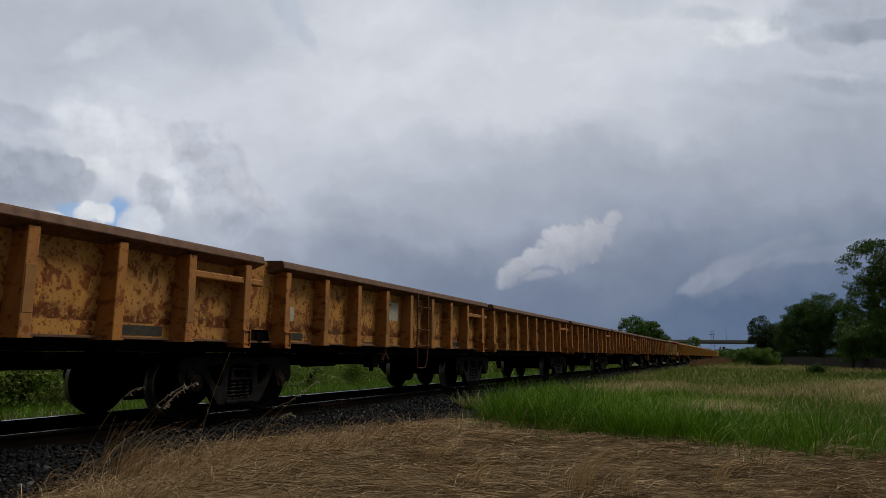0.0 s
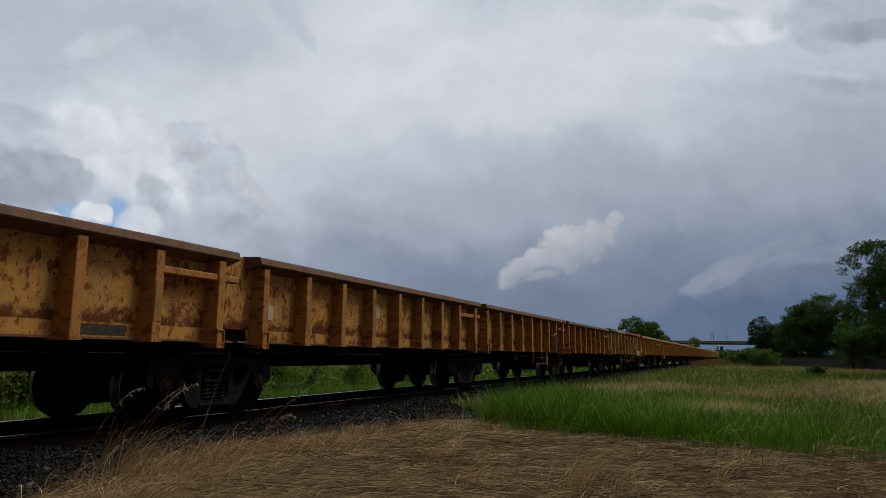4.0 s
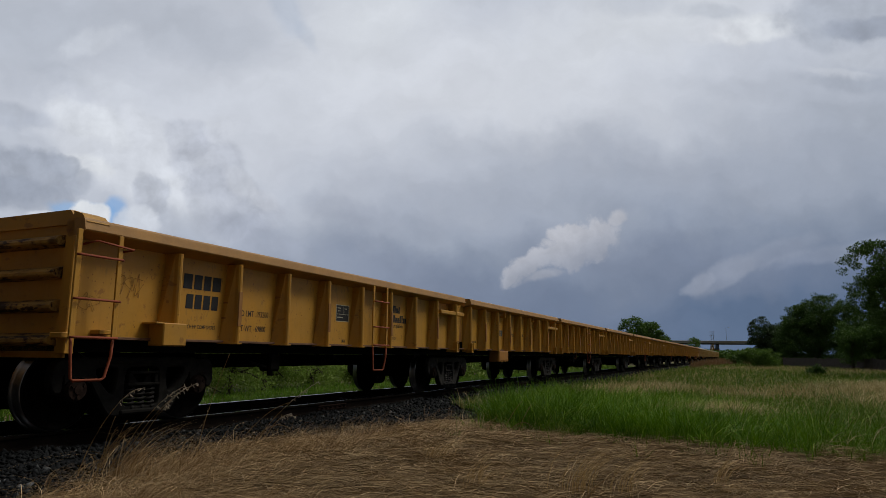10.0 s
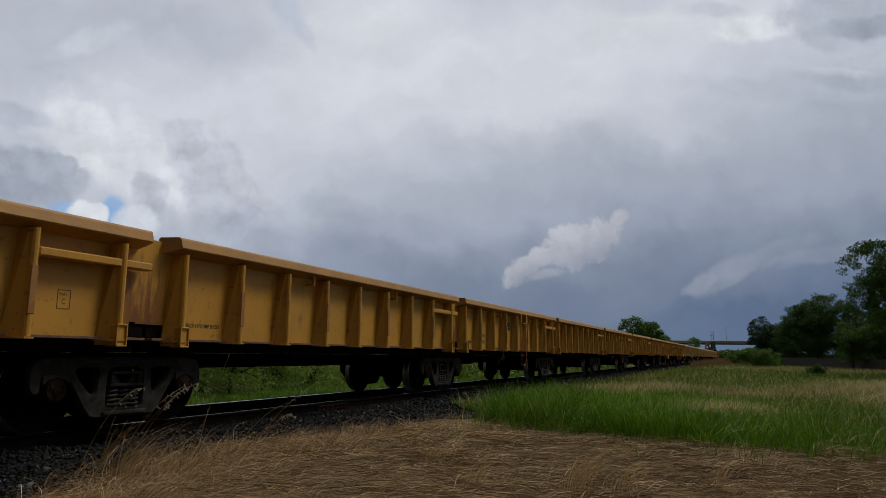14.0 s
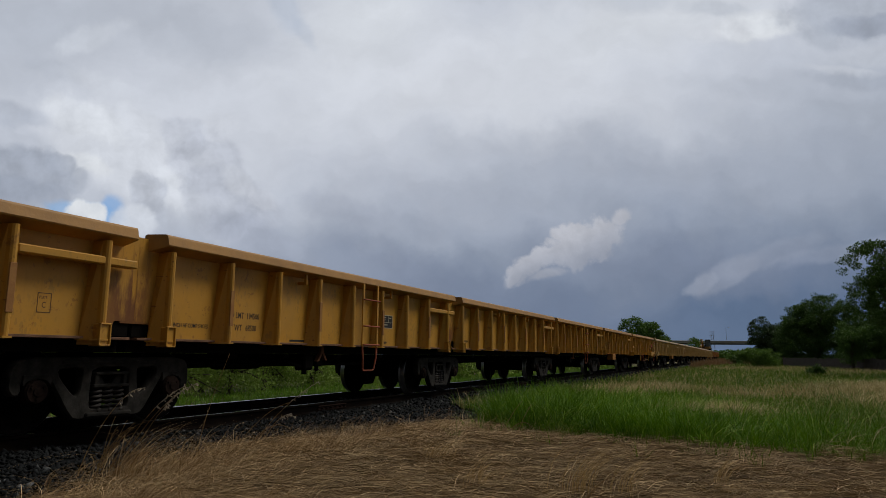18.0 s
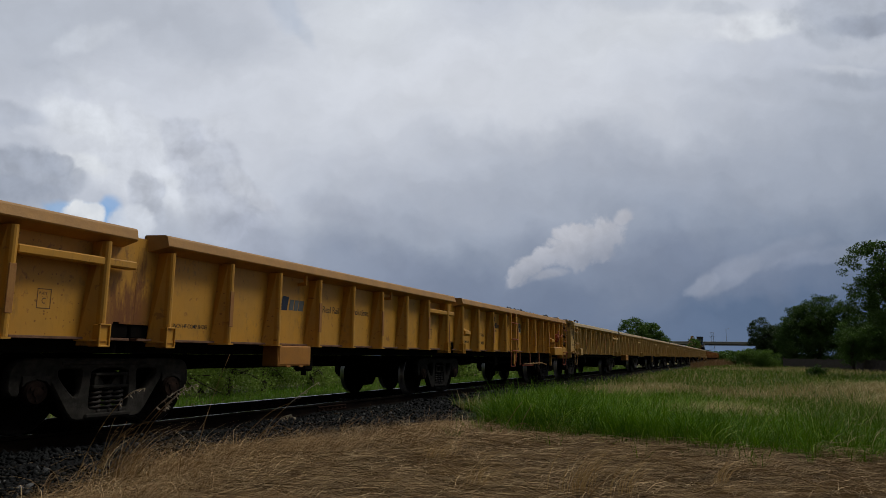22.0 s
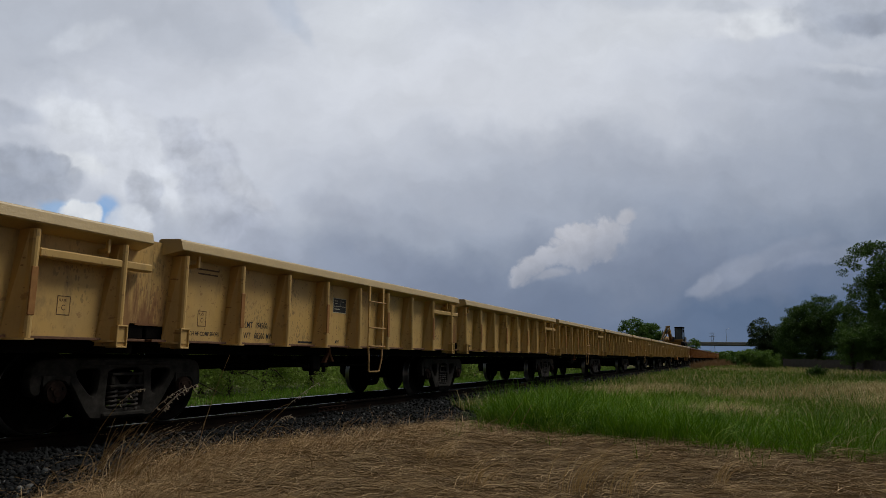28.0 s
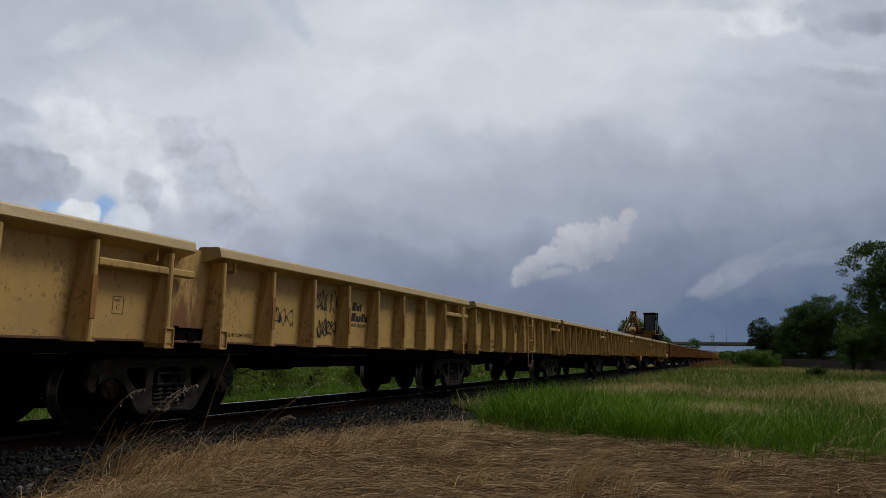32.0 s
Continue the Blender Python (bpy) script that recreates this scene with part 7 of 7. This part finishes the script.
def leaves(clumps, per, spread, size, mat, name="crown"):
    """Leaf quads round clump centres (n, 3); spread and size in metres."""
    n = len(clumps)
    d = rng.standard_normal((n, per, 3))
    d /= np.linalg.norm(d, axis=2, keepdims=True)
    c = clumps[:, None] + d * (spread * rng.uniform(0.15, 1.0, (n, per, 1)) ** 0.6) * np.array([1, 1, 0.75])
    c = c.reshape(-1, 3)
    k = len(c)
    a = rng.standard_normal((k, 3))
    a /= np.linalg.norm(a, axis=1, keepdims=True)
    b = np.cross(a, rng.standard_normal((k, 3)))
    b /= np.linalg.norm(b, axis=1, keepdims=True)
    s = size * rng.uniform(0.6, 1.3, (k, 1))
    v = np.stack([c - a * s, c + b * s * 0.55, c + a * s, c - b * s * 0.55], 1)
    f = np.arange(k * 4).reshape(-1, 4)
    return raw_mesh(name, v.reshape(-1, 3), f, mat)


def crown_points(n, w, h, base, seed, shape="round"):
    """Clump centres filling an uneven crown: w wide, h high, from height base up."""
    r = np.random.default_rng(seed)
    low = 0.12 if shape == "low" else 0.30
    lobes = [(r.uniform(-0.28, 0.28) * w, r.uniform(-0.28, 0.28) * w, base + h * r.uniform(low, 0.72), r.uniform(0.20, 0.34) * w, r.uniform(0.20, 0.30) * h) for _ in range(9)]
    pts = []
    while len(pts) < n:
        lx, ly, lz, rw, rh = lobes[r.integers(len(lobes))]
        d = r.standard_normal(3)
        d /= np.linalg.norm(d)
        k = r.uniform(0.5, 1.0) ** 0.5
        p = np.array([lx + d[0] * rw * k, ly + d[1] * rw * k, lz + d[2] * rh * k])
        if shape == "cone":
            t = r.uniform(0, 1) ** 0.7
            p = np.array([d[0] * w * 0.5 * (1 - t) + r.normal(0, 0.05), d[1] * w * 0.5 * (1 - t), base + t * h])
        if p[2] > base * 0.8:
            pts.append(p)
    return np.array(pts)


def tree(x, y, w, h, base, mat, seed, label, n=260, per=34, size=0.16, spread=0.55, shape="round", name="tree"):
    z = float(ground_z(np.array(x), np.array(y)))
    tr = thing(name, label, "tree" if name == "tree" else "shrub", "", pose(x, y, z))
    pts = crown_points(n, w, h - base, base, seed, shape)
    rnd = random.Random(seed)
    s = Shape()
    lean = (rnd.uniform(-0.3, 0.3), rnd.uniform(-0.3, 0.3))
    r0 = 0.028 * h + 0.03
    top = base + (h - base) * (0.95 if shape == "cone" else 0.55)
    spine = [(lean[0] * t * t, lean[1] * t * t, top * t) for t in (0, 0.1, 0.3, 0.55, 0.8, 1)]
    s.tube(spine, [r0 * 1.35, r0, r0 * 0.85, r0 * 0.65, r0 * 0.4, r0 * 0.2], 9)
    for i in range(0, len(pts), max(1, len(pts) // 26)):
        p = Vector(pts[i])
        t = rnd.uniform(0.3, 0.9)
        a = Vector((lean[0] * t * t, lean[1] * t * t, top * t))
        mid = a.lerp(p, 0.5) + Vector((0, 0, 0.06 * h * rnd.uniform(0, 1)))
        s.tube([a, mid, p], [r0 * 0.35, r0 * 0.2, r0 * 0.07], 5)
    part("trunk", soft(s.mesh("trunk", BARK)), tr, "grey-brown trunk and limbs")
    part("crown", leaves(pts, per, spread, size, mat), tr)
    return tr


def at_view(side, depth):
    """Ground place by its offset to the right of the line of sight, in thousandths of its depth along that line."""
    d = (FWD + RIGHT * (side / 1000.0)) * depth
    return d.x, d.y


def build_trees():
    for side, depth, w, h, base, mat, seed, label, n, per, size, spread, shape, name in (
            (556, 76, 9.0, 9.7, 0.2, LEAF_DARK, 11, "broad dark-green tree behind the fence", 1000, 90, 0.075, 0.50, "low", "tree"),
            (622, 76, 5.6, 5.4, 0.1, LEAF_DARK, 12, "dark-green tree behind the fence", 420, 64, 0.095, 0.45, "low", "tree"),
            (482, 82, 5.2, 6.0, 0.1, LEAF_BLUE, 13, "grey-green rounded tree at the field's edge", 420, 60, 0.09, 0.42, "low", "tree"),
            (706, 40, 8.4, 9.0, 2.0, LEAF_DARK, 14, "tall tree with ragged dark-green leaves", 620, 100, 0.060, 0.38, "round", "tree"),
            (672, 54, 5.6, 5.6, 0.3, LEAF_DARK, 15, "dense dark-green tree behind the fence", 460, 64, 0.085, 0.45, "round", "tree"),
            (640, 58, 2.3, 6.9, 0.5, LEAF_DARK, 19, "narrow dark conifer behind the fence", 260, 34, 0.11, 0.26, "cone", "tree"),
            (602, 56, 1.9, 4.3, 0.2, LEAF_MID, 16, "young light-green tree by the fence", 150, 70, 0.06, 0.34, "round", "tree"),
            (466, 66, 4.2, 2.5, 0.05, LEAF_BUSH, 17, "low green bush at the field's edge", 190, 80, 0.06, 0.38, "low", "bush"),
            (432, 84, 2.2, 1.0, 0.1, LEAF_MID, 18, "low green bush at the field's edge", 100, 40, 0.11, 0.42, "round", "bush"),
            (535, 80, 10.0, 2.6, 0.05, LEAF_DARK, 26, "dark undergrowth behind the fence", 260, 60, 0.08, 0.5, "low", "bush"),
            (620, 70, 7.0, 2.4, 0.05, LEAF_DARK, 27, "dark undergrowth behind the fence", 220, 60, 0.08, 0.45, "low", "bush"),
            (297, 100, 6.4, 7.0, 0.9, LEAF_MID, 21, "round green tree beyond the track", 460, 60, 0.11, 0.5, "round", "tree"),
            (365, 110, 2.9, 4.4, 0.6, LEAF_MID, 22, "small ragged tree beyond the track", 80, 24, 0.14, 0.4, "round", "tree"),
            (219, 90, 0.9, 6.1, 1.0, LEAF_MID, 23, "slender young tree beyond the track", 40, 20, 0.14, 0.28, "round", "tree"),
            (546, 42, 1.3, 0.70, 0.05, LEAF_DARK, 24, "small dark shrub in the meadow", 30, 30, 0.06, 0.22, "round", "bush")):
        x, y = at_view(side, depth)
        tree(x, y, w, h, base, mat, seed, label, n, per, size, spread, shape, name)
    rnd = random.Random(3)
    # thicket beyond the track
    for i in range(64):
        y = -2 + i * 1.05 + rnd.uniform(-0.5, 0.5) + max(0, i - 20) * 0.35
        x = -12.9 - rnd.uniform(0, 0.7) - (i % 2) * 1.3
        h = rnd.uniform(1.1, 2.3)
        near = 3 < i < 26
        tree(x, y, rnd.uniform(2.0, 3.2), h, 0.03, LEAF_SHRUB, 100 + i, "leafy green shrub in the thicket beyond the track", 120 if near else 60, 64 if near else 22, 0.037 if near else 0.09, 0.36, "low", name="shrub")
    # far hedge line under the bridge
    for i in range(6):
        x, y = at_view(392 + i * 11, 190)
        tree(x, y, 9, rnd.uniform(2.2, 3.6), 0.2, LEAF_MID, 200 + i, "distant green shrub near the bridge", 60, 30, 0.35, 1.1, name="bush")


build_trees()


def stalk(x, y, rise, run, droop=0.0, seed=True, thick=0.0035, label="tall dry grass stalk beside the ballast"):
    """One dry stalk: rises and leans to one side, with a nodding head."""
    z = float(ground_z(np.array(x), np.array(y)))
    st = thing("grass_stalk", label, "dry grass", "tall dry stalks", pose(x, y, z))
    rnd = random.Random(int(x * 971 + y * 577 + rise * 131))
    pts = []
    for i in range(11):
        t = i / 10
        out = run * (0.55 * t + 0.45 * t * t)
        up = rise * t - droop * t ** 5
        pts.append((RIGHT.x * out + rnd.uniform(-0.004, 0.004), RIGHT.y * out, up))
    part("stem", soft(Shape().tube(pts, [thick * (1.1 - 0.6 * i / 10) for i in range(11)], 5).mesh("stem", STALK)), st)
    if seed:
        s = Shape()
        for i in range(26):
            t = rnd.uniform(0.66, 1.0)
            k = min(int(t * 10), 9)
            p = Vector(pts[k]).lerp(Vector(pts[k + 1]), t * 10 - k)
            q = p + Vector((RIGHT.x * rnd.uniform(-0.01, 0.03), RIGHT.y * rnd.uniform(-0.01, 0.03), rnd.uniform(-0.03, 0.02)))
            s.tube([p, q, q + (q - p) * 0.3], [0.0012, 0.004, 0.001], 4)
        s.tube(pts[6:], [0.0026] * 5, 4)
        part("seed_head", s.mesh("seed_head", SEED), st, "nodding pale seed head")
    return st


def build_stalks():
    rnd = random.Random(12)
    for x, y, rise, run, droop, seed in ((-5.55, 4.75, 0.86, 0.62, 0.10, True), (-5.45, 4.70, 0.92, 0.70, 0.12, True), (-5.5, 4.85, 0.80, 0.52, 0.05, True), (-5.10, 5.30, 1.12, 0.30, 0.0, False),
                                         (-4.95, 5.6, 0.72, 0.62, 0.10, False), (-5.15, 6.2, 0.85, 0.75, 0.05, True), (-4.75, 5.5, 0.62, 0.55, 0.25, False), (-4.6, 6.9, 0.40, 0.42, 0.0, False),
                                         (-5.6, 4.4, 0.95, 0.55, 0.2, True), (-4.9, 6.0, 0.66, 0.4, 0.22, True)):
        stalk(x, y, rise, run, droop, seed)
    for i in range(16):
        stalk(-5.55 + rnd.uniform(-0.1, 0.12), 4.6 + rnd.uniform(-0.1, 0.15), rnd.uniform(0.28, 0.52), rnd.uniform(0.1, 0.42), rnd.uniform(0, 0.15), False, 0.003)
    for x, y, rise, run, droop in ((-3.13, 8.95, 0.52, 0.30, 0.0), (-2.98, 9.2, 0.48, 0.22, 0.0), (-3.30, 9.7, 0.34, 0.46, 0.36), (-0.28, 7.0, 0.40, 0.18, 0.0), (-1.9, 8.1, 0.3, 0.4, 0.15), (-1.2, 5.2, 0.36, 0.34, 0.1), (-3.4, 9.0, 0.3, 0.2, 0.0)):
        stalk(x, y, rise, run, droop, False, 0.006, "long bleached grass blade before the green grass")


build_stalks()

# ---- fence, bridge, distance ----


def build_fence():
    mat = plain("weathered_fence_boards", (0.050, 0.044, 0.038), (0.090, 0.078, 0.066), 3, 0.9)
    fe = thing("fence", "weathered grey board fence along the field", "fence")
    board = Shape().box((-0.08, -0.012, 0), (0.08, 0.012, 0.95), 0.006).mesh("board", mat)
    post = Shape().box((-0.06, 0.015, 0), (0.06, 0.12, 1.05), 0.01).mesh("post", mat)
    ax, ay = at_view(500, 72)
    bx, by = at_view(760, 44)
    d = Vector((bx - ax, by - ay, 0))
    n = int(d.length / 0.175)
    turn = math.degrees(math.atan2(d.y, d.x))
    rnd = random.Random(2)
    for i in range(n):
        p = Vector((ax, ay, 0)) + d * (i / n)
        z = float(ground_z(np.array(p.x), np.array(p.y))) + rnd.uniform(-0.05, 0.05)
        part("board", board, fe, "", pose(p.x, p.y, z, 0, rnd.uniform(-1, 1), turn))
        if i % 14 == 0:
            part("post", post, fe, "", pose(p.x, p.y, z, 0, 0, turn))


def build_bridge():
    conc = plain("grey_concrete", (0.44, 0.44, 0.44), (0.54, 0.54, 0.535), 0.3, 0.9, fine=3)
    br = thing("road_bridge", "grey concrete road bridge far down the line", "bridge")
    ax, ay = at_view(300, 310)
    bx, by = at_view(640, 310)
    d = Vector((bx - ax, by - ay, 0))
    m = pose(ax, ay, 0, 0, 0, math.degrees(math.atan2(d.y, d.x)))
    L = d.length
    part("deck", Shape().box((0, -5, 7.3), (L, 5, 8.0), 0.05).box((0, -5.2, 8.0), (L, -4.9, 8.5), 0.05).mesh("deck", conc), br, "", m)
    part("girder", Shape().box((0, -4.4, 6.9), (L, 4.4, 7.3), 0.05).mesh("girder", plain("dark_concrete", (0.10, 0.10, 0.105), (0.14, 0.14, 0.14), 0.4, 0.9, fine=3)), br, "", m)
    pier = Shape().box((-0.9, -4.0, -0.5), (0.9, 4.0, 6.9), 0.1).mesh("pier", conc)
    for k in (0.06, 0.62, 0.86):
        part("pier", pier, br, "", m @ pose(L * k, 0, 0))
    lamp = soft(Shape().tube([(0, -4.8, 8.6), (0, -4.8, 14.0), (1.6, -4.8, 14.6)], 0.07, 6).mesh("lamp_pole", conc))
    for k in (0.33, 0.43, 0.50):
        part("lamp_pole", lamp, br, "thin lamp pole", m @ pose(L * k, 0, 0, 0, 0, 0))
    # pylon steel paled in its colour to give the haze of distance
    steel = plain("hazed_far_steel", (0.24, 0.25, 0.27), (0.28, 0.29, 0.31), 1, 0.7)
    py = Shape()
    for sx in (-1, 1):
        py.tube([(sx * 2.0, 0, 0), (sx * 0.8, 0, 12), (sx * 0.6, 0, 19)], 0.13, 5)
    for z in (16.2, 18.5):
        py.tube([(-1.9, 0, z), (1.9, 0, z)], 0.12, 5)
    for z in range(0, 18, 3):
        py.tube([(-2.2 + z * 0.07, 0, z), (2.2 - (z + 3) * 0.07, 0, z + 3)], 0.10, 4)
    pm = py.mesh("pylon", steel)
    for side, dist in ((398, 470),):
        x, y = at_view(side, dist)
        ob = new("pylon", pm)
        ob.matrix_basis = pose(x, y, 0)
        tagged(ob, "distant steel power pylon", "pylon", "far pylons")


build_fence()
build_bridge()


# ---- everything that moves ----
def motions():
    for ob, s in MOVERS:
        walk(ob, [(t, pose(TRACK_X, s - d, RAIL_Z)) for t, d in RUN])
    # wheels roll with the train
    ts = [i * 2 / FPS for i in range(481)]
    rows = [(t, float(np.interp(t, [a for a, b in RUN], [b for a, b in RUN])) / WHEEL_R) for t in ts]
    for ws, k in BLACK_SETS + DUSTY_SETS:
        walk(ws, [(t, pose(0, k * AXLE, WHEEL_R, math.degrees(a))) for t, a in rows])
    placed = []
    for s in TRUCK_AT:
        first = BLACK_TRUCK if s < 82 or 160 < s < 182 else DUSTY_TRUCK
        taken = any(truck is first for truck, at in placed)
        placed.append((copy_thing(first, pose(TRACK_X, s, RAIL_Z)) if taken else first, s))
    for truck, s in placed:
        walk(truck, [(t, pose(TRACK_X, s - d, RAIL_Z)) for t, d in RUN])
    # the clouds come on slowly
    drift = Vector((-0.40, 0.90, 0.10)).normalized()
    walk(SKY, [(0, pose(0, 0, EYE[2])), (32, pose(*(-drift * 120 + Vector((0, 0, EYE[2])))))])
    turn = Matrix.Rotation(radians(0.62), 4, UP)
    lift = Matrix.Rotation(radians(0.34), 4, RIGHT)
    up = Matrix.Translation((0, 0, EYE[2]))
    walk(LOW_CLOUD, [(0, up @ turn), (32, up @ turn.inverted() @ lift)])


motions()
